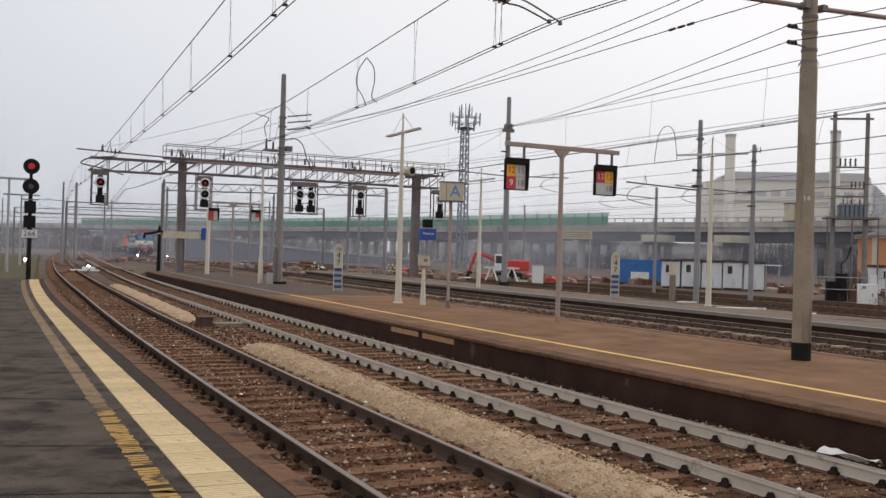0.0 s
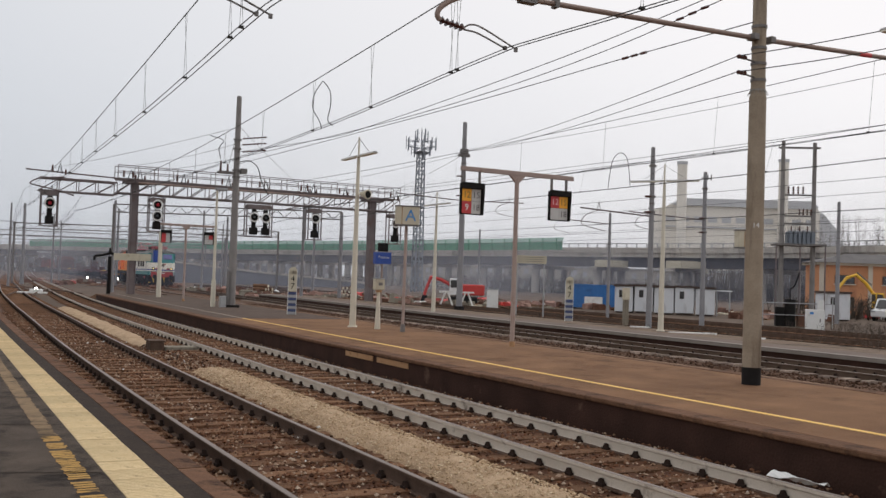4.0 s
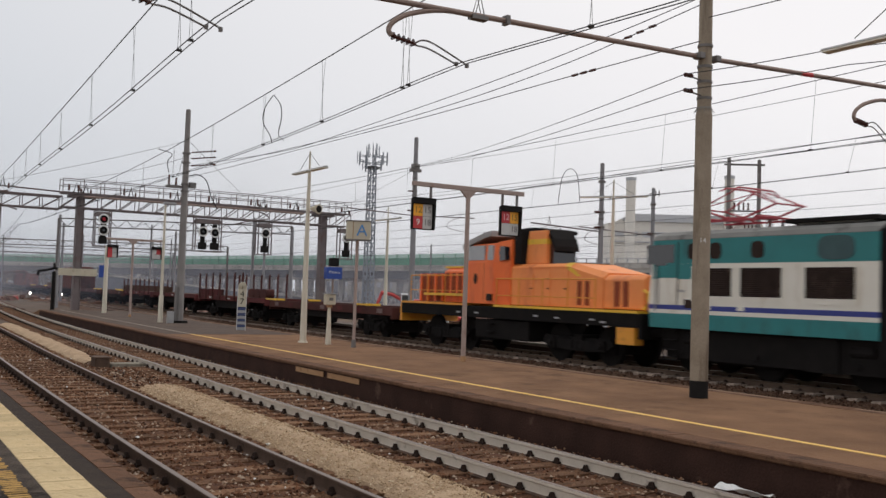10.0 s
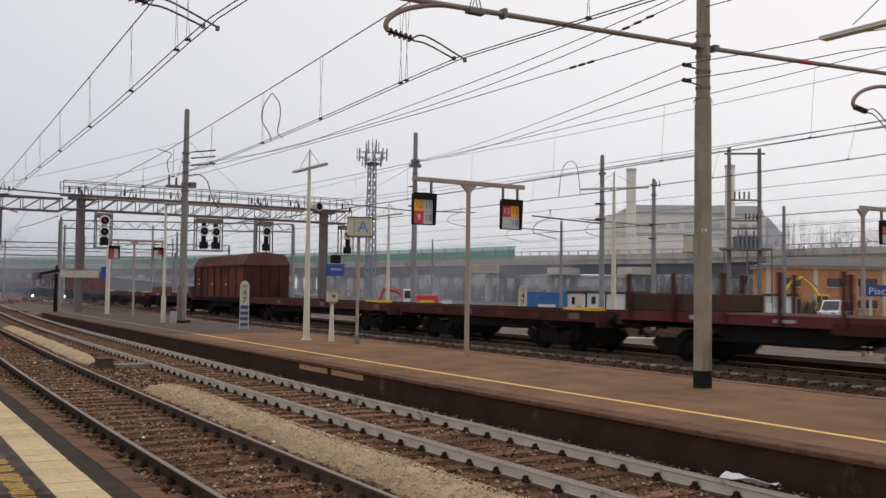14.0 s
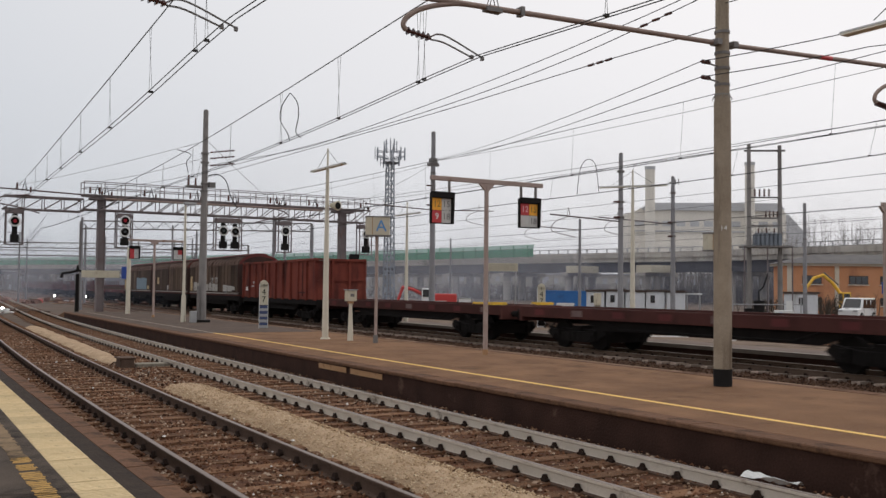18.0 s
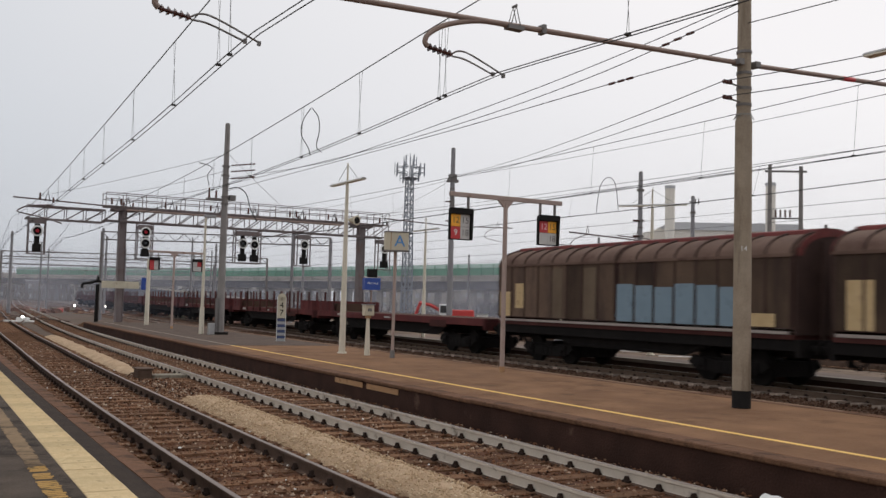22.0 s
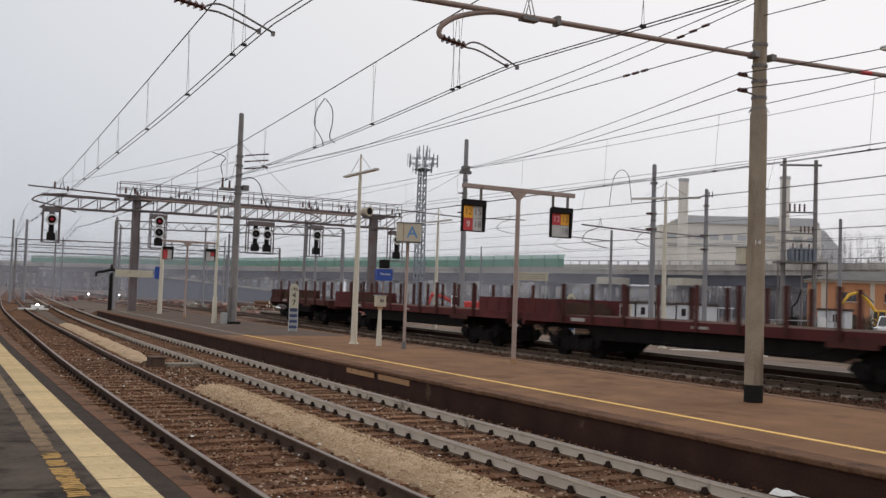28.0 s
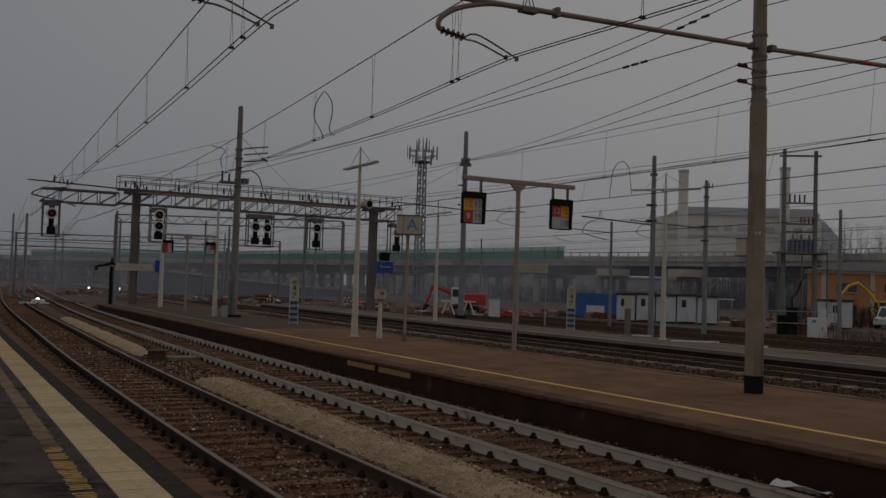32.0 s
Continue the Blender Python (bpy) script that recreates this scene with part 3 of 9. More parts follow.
def lay_track(name, x, shift, side, label, y0, y1, singles, clip_to, clip=None):
    """A track of two rails on sleepers. singles: the stretch of y whose sleepers are pieces of their own."""
    ys = steps(y0, -6, 12)[:-1] + steps(-6, 60, 2) + steps(64, 120, 4) + steps(128, y1, 8)
    head = thing(name, label, "track")
    head["kind"] = "structure"
    for s in (-0.7525, 0.7525):
        r = part("rail", Geo().sweep([(x + s + a, z) for a, z in RAIL_OUT], ys, shift), side, head)
        part("rail_head", Geo().sweep([(x + s - 0.034, -0.002), (x + s + 0.034, -0.002), (x + s + 0.026, 0.003), (x + s - 0.026, 0.003)], ys, shift), M_RAILTOP, r, "bright worn running surface")
        part("rail_foot", Geo().sweep([(x + s - 0.07, -0.18), (x + s + 0.07, -0.18), (x + s + 0.07, -0.165), (x + s + 0.03, -0.152), (x + s - 0.03, -0.152), (x + s - 0.07, -0.165)], ys, shift), M_RAIL, r, "rusty rail foot")
    g = Geo()
    y = clip_to[0]
    rnd = random.Random(5)
    while y < clip_to[1]:
        for s in (-0.7525, 0.7525):
            for d in (-0.05, 0.05):
                a = x + s + d + shift(y)
                g.box(a - 0.03, y - 0.06, -0.18, a + 0.03, y + 0.06, -0.13)
                g.prism([(y - 0.045, -0.131), (y + 0.045, -0.131), (y + 0.018, -0.078), (y - 0.018, -0.078)], "x", a - 0.02, a + 0.02)
        y += 0.6
    part("fastener", g, clip or M_CLIP, head, "dark bolted rail clips", kind="stuff")
    rest = Geo()
    y = clip_to[0]
    while y < min(y1, 200):
        if not singles[0] <= y <= singles[1]:
            rest.box(x - 1.3 + shift(y), y - 0.125, -0.30, x + 1.3 + shift(y), y + 0.125, -0.168)
        y += 0.6
    if rest.v:
        part("sleepers", rest, M_WOOD, head, "oil-dark wooden sleepers", kind="stuff")
    return head


track_1 = lay_track("track_1", 3.8925, bend_1, M_RAIL, "rusty rails on dark wooden sleepers", -200, 420, (-5.4, 60), (-5.4, 90))
track_2 = lay_track("track_2", 7.5325, bend_2, M_RAIL2, "pale dusty rails on dark wooden sleepers", -200, 420, (-5.4, 60), (-5.4, 90))
TRAIN_X, TRAIN_Z = 21.08, 0.10  # the train's track lies a little higher than the near ones
track_3 = lay_track("track_3", TRAIN_X, bend_3, M_RAIL3, "dusty rails on which the train passes", -600, 600, (5, 70), (1.8, 90))
track_3.location.z = TRAIN_Z
track_4 = lay_track("track_4", 16.75, bend_3, M_RAIL, "rusty rails beside the island platform", -200, 420, (0, 0), (55, 90))

# ---- masts, lamps and signs ----
M_CLOTHGREY = surf("grey_sign_panel", (0.48, 0.47, 0.45), (0.58, 0.57, 0.55), 3, 0.6, 0.0)
M_SIGNRED = surf("red_sign_panel", (0.50, 0.035, 0.045), (0.58, 0.06, 0.06), 3, 0.5, 0.0)
M_SIGNAMBER = surf("amber_sign_panel", (0.85, 0.36, 0.02), (0.92, 0.45, 0.04), 3, 0.5, 0.0)
M_SIGNBLUE = surf("blue_sign_panel", (0.015, 0.05, 0.26), (0.025, 0.075, 0.34), 3, 0.45, 0.0)
M_LETTERBLUE = surf("light_blue_letter", (0.06, 0.22, 0.52), (0.08, 0.27, 0.58), 3, 0.5, 0.0)
M_BEIGE = surf("yellowed_sign_plate", (0.48, 0.43, 0.32), (0.60, 0.55, 0.43), 2, 0.7, 0.1, stain=(0.36, 0.3, 0.2), stain_scale=3)
M_RUSTPLATE = surf("rust_stained_plate", (0.32, 0.17, 0.085), (0.46, 0.29, 0.16), 2, 0.8, 0.2, stain=(0.20, 0.10, 0.05), stain_scale=4)
M_TUBE = glow("unlit_lamp_tube", (0.75, 0.72, 0.62), 0.0)


def concrete_mast(x, y, top, r0, r1, label, base=P_TOP, name="catenary_mast"):
    t = thing(name, label, "mast", "catenary masts", pose(x, y, base))
    part("shaft", Geo().tube((0, 0, -0.3), (0, 0, top - base), r0, r1, 16), (M_MASTHAZE if x > 25 or y > 80 else M_MASTGREY) if y > 30 else M_CONCRETE, t, smooth=True)
    part("cap", Geo().tube((0, 0, top - base + 0.002), (0, 0, top - base + 0.06), r1 * 1.05, r1 * 0.7, 12), M_STEEL, t, "small steel cap")
    part("clamp_band", Geo().tube((0, 0, (top - base) * 0.7), (0, 0, (top - base) * 0.7 + 0.07), r0 * 0.3 + r1 * 0.7 + 0.02, r0 * 0.3 + r1 * 0.7 + 0.02, 12), M_STEEL, t, "steel clamp band")
    return t


# The near mast with its long cross tube
mast_c = thing("catenary_mast", "weathered concrete mast with a black base on the island platform", "mast", "catenary masts", pose(13.47, 12.6, P_TOP))
part("shaft", Geo().tube((0, 0, 0.32), (0, 0, 5.30), 0.166, 0.154, 24).tube((0, 0, 5.30), (0, 0, 5.42), 0.154, 0.128, 24, False), M_MASTTAN, mast_c, "thick lower concrete shaft", smooth=True)
part("upper_shaft", Geo().tube((0, 0, 5.38), (0, 0, 9.4), 0.131, 0.115, 24), M_MASTTAN, mast_c, "narrower upper shaft", smooth=True)
part("base_band", Geo().tube((0, 0, -0.1), (0, 0, 0.318), 0.170, 0.170, 24), M_BLACK, mast_c, "black painted foot band", smooth=True)
M_CROWN = surf("anti_climb_steel", (0.2, 0.19, 0.17), (0.3, 0.28, 0.25), 3, 0.6, 0.1, metal=0.5)
ring = part("spike_collar", Geo().tube((0, 0, 5.42), (0, 0, 5.45), 0.142, 0.142, 20), M_CROWN, mast_c, "collar of anti-climb spikes")
for k in range(16):
    a = 2 * math.pi * k / 16
    part("spike", Geo().tube((0.135 * math.cos(a), 0.135 * math.sin(a), 5.43), (0.195 * math.cos(a), 0.195 * math.sin(a), 5.34), 0.009, 0.002, 5), M_CROWN, ring)
for z in (5.62, 5.93, 6.22, 6.62):
    part("band", Geo().tube((0, 0, z - 0.025), (0, 0, z + 0.025), 0.143, 0.143, 20), M_STEEL, mast_c)
words_on("mast_number", "14", 0.13, M_WHITE, mast_c, Matrix.Translation((-0.105, -0.128, 2.92)) @ Matrix.Rotation(radians(-38), 4, "Z") @ Matrix.Rotation(radians(90), 4, "X"), "small white mast number")
for z in (5.70, 5.99):
    arm = part("bracket", Geo().tube((-0.12, -0.02, z - 0.04), (-0.45, -0.02, z), 0.016, 0.016, 6), M_STEEL, mast_c)
    g = Geo()
    for k in range(3):
        g.tube((-0.50 + 0.07 * k - 0.035, -0.02, z + 0.005), (-0.50 + 0.07 * k, -0.02, z + 0.01), 0.042, 0.042, 10)
    g.tube((-0.58, -0.02, z), (-0.33, -0.02, z + 0.01), 0.016, 0.016, 6)
    part("insulator", g, M_INSUL, arm)


def insulator_string(p, q, n, r, parent):
    p, q = Vector(p), Vector(q)
    g = Geo().tube(p, q, r * 0.4, r * 0.4, 8)
    for k in range(n):
        a = p.lerp(q, (k + 0.3) / n)
        b = p.lerp(q, (k + 0.75) / n)
        g.tube(a, b, r, r * 0.55, 12)
    return part("insulator", g, M_INSUL, parent, "brown ribbed insulator")


cross = thing("catenary_cross_arm", "rust-tinted steel tube carrying the overhead lines", "catenary arm")
part("tube", Geo().tube((1.9, 12.6, 6.385), (13.25, 12.6, 6.715), 0.046, 0.046, 14), M_RUSTPIPE, cross, smooth=True)
part("tube", Geo().tube((13.7, 12.6, 6.725), (23.5, 12.6, 7.165), 0.046, 0.046, 14), M_RUSTPIPE, cross, smooth=True)
for x in (13.27, 13.70):
    part("clamp", Geo().cbox(x, 12.56, 6.715, 0.12, 0.2, 0.11), M_STEEL, cross)
part("red_mark", Geo().tube((16.25, 12.6, 6.8395), (16.6, 12.6, 6.8552), 0.049, 0.049, 14), M_SIGNRED, cross, "faded red band")
for x, z in ((4.05, 6.46), (8.30, 6.59), (20.7, 7.045)):
    # a thin open A-frame carries the messenger wire
    g = Geo()
    for d in (-0.045, 0.045):
        g.path([(x - 0.10, 12.6 + d, z - 0.06), (x, 12.6 + d, z + 0.30), (x + 0.10, 12.6 + d, z - 0.06)], 0.011, 5)
    g.tube((x, 12.54, z + 0.30), (x, 12.66, z + 0.30), 0.022, 0.022, 8)
    c = part("wire_saddle", g, M_STEEL, cross, "open A-frame saddle")
    part("saddle_clamp", Geo().cbox(x, 12.6, z - 0.055, 0.30, 0.15, 0.07), M_STEEL, c)
    part("stop_clamp", Geo().cbox(x + 0.55, 12.6, z + 0.005, 0.07, 0.15, 0.15), M_STEEL, c)
for x, z in ((4.05, 5.48), (8.08, 5.60), (19.4, 5.72)):
    h, x, z = z + 0.98, x - 0.07, z + (0.14 if x < 10 else 0.0)
    part("drop_tube", Geo().path(rounded([(x + 0.35, 12.6, h - 0.02), (x - 0.35, 12.6, h - 0.04), (x - 0.95, 12.6, h - 0.2), (x - 1.25, 12.6, h - 0.38), (x - 1.33, 12.6, h - 0.52), (x - 1.28, 12.6, h - 0.60)]), 0.042, 10), M_RUSTPIPE, cross, "bent steel drop tube", smooth=True)
    insulator_string((x - 1.28, 12.6, h - 0.60), (x - 0.85, 12.6, h - 0.66), 5, 0.065, cross)
    part("register_arm", Geo().path(rounded([(x - 0.85, 12.6, h - 0.64), (x - 0.72, 12.6, h - 0.58), (x - 0.5, 12.6, h - 0.61), (x + 0.1, 12.6, z)]), 0.014, 6), M_STEEL, cross)
    part("register_arm", Geo().path(rounded([(x - 0.85, 12.6, h - 0.68), (x - 0.6, 12.6, h - 0.70), (x - 0.1, 12.6, z - 0.02)]), 0.014, 6), M_STEEL, cross)
    for d in (-0.1, 0.1):
        part("wire_clip", Geo().cbox(x + d, 12.6, z - 0.015, 0.045, 0.05, 0.06), M_STEEL, cross)


# ---- overhead wires ----
def overhead_line(x, shift, support, z_sup, sag, z_con, stagger, label, last=3):
    t = thing("overhead_line", label, "overhead wire", "overhead lines")
    ends = [support - 54, support, support + 53.4, support + 106]

    def z_m(y):
        for a, b in zip(ends, ends[1:]):
            if a <= y <= b:
                u = (y - a) / (b - a)
                return z_sup - 4 * sag * u * (1 - u)
        return z_sup

    def stag(y):
        return stagger * math.cos(math.pi * (y - support) / 53.4)

    def z_c(y):
        return z_con - 0.33 * (1 - math.exp(-(min(abs(y - e) for e in ends) / 6) ** 1.3))
    ys = steps(ends[0], ends[last], 1.5)
    part("messenger_wire", Geo().path([(x + shift(y), y, z_m(y)) for y in ys], 0.0105 if x < 10 else 0.009, 5), M_WIRE, t)
    for d in (-0.05, 0.05):
        part("contact_wire", Geo().path([(x + shift(y) + stag(y) + d, y, z_c(y)) for y in ys], 0.0085 if x < 10 else 0.0065, 5), M_WIRE, t)
    near = (13.6, 14.2, 17.15, 21.0, 25.0, 28.7, 32.1) if x < 5 else (13.45, 13.65, 16.9, 20.15, 24.0, 27.8, 31.6)
    drops = [ends[0] + 3.0 + 4.3 * k for k in range(12)] + ([*near] + [35.8 + 3.75 * k for k in range(7)] if x < 10 else [support + 3.0 + 4.3 * k for k in range(12)])
    for y in drops + [ends[2] + 3.0 + 4.3 * k for k in range(12 if last > 2 else 0)]:
        w = y + 1.7 * stag(y) * y / 12.6 if 0 < y < 60 else y  # droppers lean along the line towards the pulled-off wire
        for d in ((-0.05, 0.05) if x < 10 else (0.0,)):
            part("dropper", Geo().tube((x + shift(y), y + d * 1.4, z_m(y)), (x + shift(w) + stag(w) + d * 0.5, w, z_c(w)), 0.0035, 0.0035, 4), M_WIRE, t)
        part("wire_clip", Geo().cbox(x + shift(w) + stag(w), w, z_c(w) + 0.01, 0.07, 0.05, 0.035), M_WIRE, t)
    return t


overhead_line(3.93, bend_1, 12.6, 6.90, 0.74, 5.70, 0.05, "twin contact wires and messenger over the near track")
line_2 = overhead_line(7.55, bend_2, 12.6, 6.82, 0.8, 5.71, 0.40, "twin contact wires and messenger over the second track")
line_4 = overhead_line(16.75, bend_3, 1.0, 7.12, 0.52, 5.64, 0.15, "contact wires and messenger beside the island platform")
line_3 = overhead_line(20.55, bend_3, 7.0, 6.35, 0.3, 5.66, 0.2, "contact wires and messenger over the train's track")
part("jumper_loop", Geo().path(rounded([(7.55, 19.5, 6.30), (7.55, 19.96, 6.09), (7.55, 20.04, 5.79), (7.62, 19.78, 5.47), (7.7, 19.83, 5.30)]), 0.011, 5), M_WIRE, line_2, "drooping jumper loop")
part("jumper_loop", Geo().path(rounded([(7.55, 19.43, 6.29), (7.55, 19.03, 6.01), (7.55, 18.97, 5.69), (7.62, 19.28, 5.43), (7.75, 19.27, 5.30)]), 0.011, 5), M_WIRE, line_2, "drooping jumper loop")


part("jumper_loop", Geo().path(rounded([(20.5, 25.75, 5.36), (20.5, 25.7, 5.7), (20.5, 25.58, 6.2), (20.5, 25.4, 6.42), (20.5, 25.15, 6.5), (20.5, 24.92, 6.42), (20.5, 24.75, 6.2), (20.5, 24.65, 5.7), (20.5, 24.6, 5.36)]), 0.012, 5), M_WIRE, line_3, "drooping jumper loop")


def span_wire(p, q, sag, r=0.0095, label="thin dark feeder wire", clips=()):
    p, q = Vector(p), Vector(q)
    g = Geo().path([p.lerp(q, u) - Vector((0, 0, 4 * sag * u * (1 - u))) for u in steps(0, 1, 0.08)], r, 5)
    ob = tagged(part("span_wire", g, M_WIRE), label, "overhead wire", "feeder wires")
    for u in clips:
        c = p.lerp(q, u) - Vector((0, 0, 4 * sag * u * (1 - u)))
        w = (q - p).normalized()
        part("line_clamp", Geo().tube(c - w * 0.09, c + w * 0.09, 0.03, 0.03, 8), M_INSUL, ob)
    return ob


def feeder(pts, label="thin dark feeder wire", clamps=()):
    """A feeder through points of (y, z) along the line of the island's masts."""
    zs = table(*sorted(pts))
    ys = [p[0] for p in pts]
    g = Geo().path([(13.35, y, zs(y)) for y in steps(min(ys), max(ys), 0.8)], 0.0105, 5)
    ob = tagged(part("span_wire", g, M_WIRE), label, "overhead wire", "feeder wires")
    for y in clamps:
        part("line_clamp", Geo().tube((13.35, y - 0.09, zs(y)), (13.35, y + 0.09, zs(y)), 0.03, 0.03, 8), M_INSUL, ob)


feeder(((45.5, 7.9), (33, 7.23), (28, 7.25), (24.5, 7.32), (18.8, 7.49), (14.8, 7.70), (12.62, 7.86)))
feeder(((45.5, 7.6), (28.4, 7.18), (21.4, 7.18), (16.6, 7.36), (13.2, 7.66), (12.62, 7.72)), clamps=(13.9, 14.25, 14.6))
feeder(((45.5, 7.3), (23.4, 7.04), (16.4, 7.04), (12.62, 7.02)), clamps=(15.7, 16.0, 16.3))
span_wire((13.4, 12.45, 7.45), (13.4, -40, 7.3), 0.6)
span_wire((12.93, 12.58, 6.32), (29.0, 50.6, 10.0), 0.25)
span_wire((12.93, 12.58, 6.03), (29.0, 50.6, 9.9), 0.25)
span_wire((12.93, 12.58, 6.32), (15.5, 11.27, 6.95), 0.02)
span_wire((15.5, 11.27, 6.95), (30, -20, 7.5), 0.1)
span_wire((12.93, 12.58, 6.03), (16.0, 11.32, 6.74), 0.03)
span_wire((16.0, 11.32, 6.74), (30, -16, 7.2), 0.1)
span_wire((29.0, 50.6, 9.9), (22.0, 4.0, 8.1), 0.3)
span_wire((25.0, 60.0, 7.6), (25.0, -20, 7.4), 0.4)
span_wire((25.3, 60.0, 7.5), (25.3, -20, 7.25), 0.4)
for x, z in ((32.0, 5.5), (32.0, 6.7), (37.5, 5.5), (37.5, 6.8), (43.0, 5.5), (43.0, 6.6), (52.0, 6.9), (58.0, 5.6)):
    span_wire((x, 150, z), (x, -20, z), 0.25, 0.010)
span_wire((13.3, 45.5, 9.1), (7.2, 66, 8.35), 0.1)
span_wire((13.3, 45.5, 9.1), (18.5, 66, 8.3), 0.1)
span_wire((13.3, 45.5, 8.3), (12.0, 66, 8.9), 0.15)
span_wire((13.3, 45.5, 7.6), (12.6, 66, 8.6), 0.15)
span_wire((13.4, 45.5, 9.15), (23.9, 66, 8.6), 0.05, 0.012)
span_wire((29.1, 50.6, 9.8), (31.5, 66, 8.6), 0.1)
span_wire((29.1, 50.6, 9.8), (24.5, 66, 8.4), 0.1)

# Mast A with its switch gear, and the masts beyond
mast_a = concrete_mast(13.34, 45.55, 10.6, 0.205, 0.118, "tall concrete mast with a switch and cables near its top")
part("foot_block", Geo().box(-0.32, -0.32, 0.0, 0.32, 0.32, 0.12), M_BLACK, mast_a)
part("switch_box", Geo().box(-0.62, -0.34, 0.0, -0.34, -0.06, 0.55), M_GALV, mast_a, "small grey box at the foot", bevel=0.02)
part("conduit", Geo().box(-0.30, -0.25, 0.1, -0.2, -0.12, 1.75), M_STEEL, mast_a)
for z in (6.35, 6.7, 7.75, 8.2):
    part("band", Geo().tube((0, 0, z - 0.04), (0, 0, z + 0.04), 0.2, 0.2, 16), M_STEEL, mast_a)
swt = part("switch_bar", Geo().box(-0.9, -0.2, 6.5, -0.2, 0.2, 6.6), M_STEEL, mast_a, "bar of the line switch")
for x, z in ((-0.78, 7.1), (-0.44, 6.98)):
    part("horn", Geo().tube((x, 0, 6.6), (x, 0, z), 0.06, 0.04, 8), M_INSUL, swt, "brown insulator horn")
part("drive_box", Geo().box(0.2, -0.15, 6.55, 0.5, 0.15, 6.8), M_STEEL, mast_a)
part("jumper", Geo().path(rounded([(-0.8, 0, 7.2), (-0.9, 0, 7.7), (-0.7, 0, 8.1), (-1.3, 0.2, 8.3)]), 0.02, 5), M_WIRE, mast_a)
part("jumper", Geo().path(rounded([(0.1, 0, 7.1), (0.6, -0.1, 7.2), (1.0, -0.2, 6.9), (1.2, -0.3, 6.2), (1.5, -0.4, 5.6)]), 0.025, 5), M_WIRE, mast_a)
for z in (7.6, 7.95, 8.25):
    insulator_string((0.2, -0.15, z), (1.25, -0.7, z + 0.12), 7, 0.055, mast_a)
mast_b = concrete_mast(29.1, 50.7, 11.7, 0.2, 0.13, "tall concrete mast beyond the third platform", -0.2)
part("foot_block", Geo().tube((0, 0, 0), (0, 0, 0.6), 0.33, 0.33, 12), M_BLACK, mast_b)
part("cross_piece", Geo().cbox(0, 0, 9.9, 0.7, 0.3, 0.18).cbox(0, 0, 10.15, 0.4, 0.4, 0.3), M_STEEL, mast_b)
mast_d = concrete_mast(28.96, 33.2, 8.3, 0.14, 0.095, "grey concrete mast behind the third platform", -0.2)
mast_e = concrete_mast(39.07, 40.3, 8.6, 0.15, 0.105, "grey concrete mast among the yard tracks", -0.2)
concrete_mast(57.8, 46.2, 8.5, 0.165, 0.115, "grey concrete mast by the small cabin", -0.2)
mast_y = concrete_mast(41.5, 51.8, 6.9, 0.12, 0.09, "thin grey mast in the yard", -0.2)
concrete_mast(26.0, 70.0, 7.5, 0.14, 0.10, "thin grey mast in the yard", -0.2)
concrete_mast(34.0, 81.5, 7.7, 0.17, 0.12, "grey lattice-gantry mast in the yard", -0.2)
concrete_mast(15.6, 91.7, 8.2, 0.17, 0.12, "grey lattice-gantry mast in the yard", -0.2)
for x, y, h in ((-6, 112, 8.2), (-1.5, 134, 8.6), (3.5, 168, 8.8), (7.6, 102, 8.0), (14.5, 128, 8.4), (18.0, 150, 8.6), (25.5, 98, 8.2), (27.0, 140, 8.8), (36.0, 128, 8.4), (46, 92, 8.3), (52, 120, 8.6), (60, 100, 8.2)):
    concrete_mast(x, y, h, 0.13, 0.09, "thin grey mast in the hazy yard", -0.2)
mast_f = concrete_mast(10.2, 118, 9.0, 0.22, 0.14, "grey mast past the platform end", -0.2)
concrete_mast(20.5, 118, 9.0, 0.18, 0.12, "grey mast past the platform end", -0.2)
concrete_mast(32, 112, 8.5, 0.18, 0.12, "grey mast in the hazy yard", -0.2)
concrete_mast(40, 104, 8.5, 0.18, 0.12, "grey mast in the hazy yard", -0.2)
for owner, zs_ in ((mast_d, (5.6, 6.3, 7.0, 7.7)), (mast_e, (5.4, 6.2, 7.9)), (mast_b, (7.4, 8.6, 9.4))):
    for z in zs_:
        part("band", Geo().tube((0, 0, z - 0.05), (0, 0, z + 0.05), 0.17, 0.17, 12), M_STEEL, owner)
    for z in zs_[:2]:
        insulator_string((-0.12, -0.05, z), (-0.55, -0.15, z - 0.03), 4, 0.055, owner)
part("top_bracket", Geo().tube((-0.3, 0, 8.5), (0.45, 0, 8.5), 0.03).tube((0.45, 0, 8.4), (0.45, 0, 8.75), 0.03).tube((0.2, 0, 8.4), (0.2, 0, 8.7), 0.03), M_STEEL, mast_e, "small forked bracket")
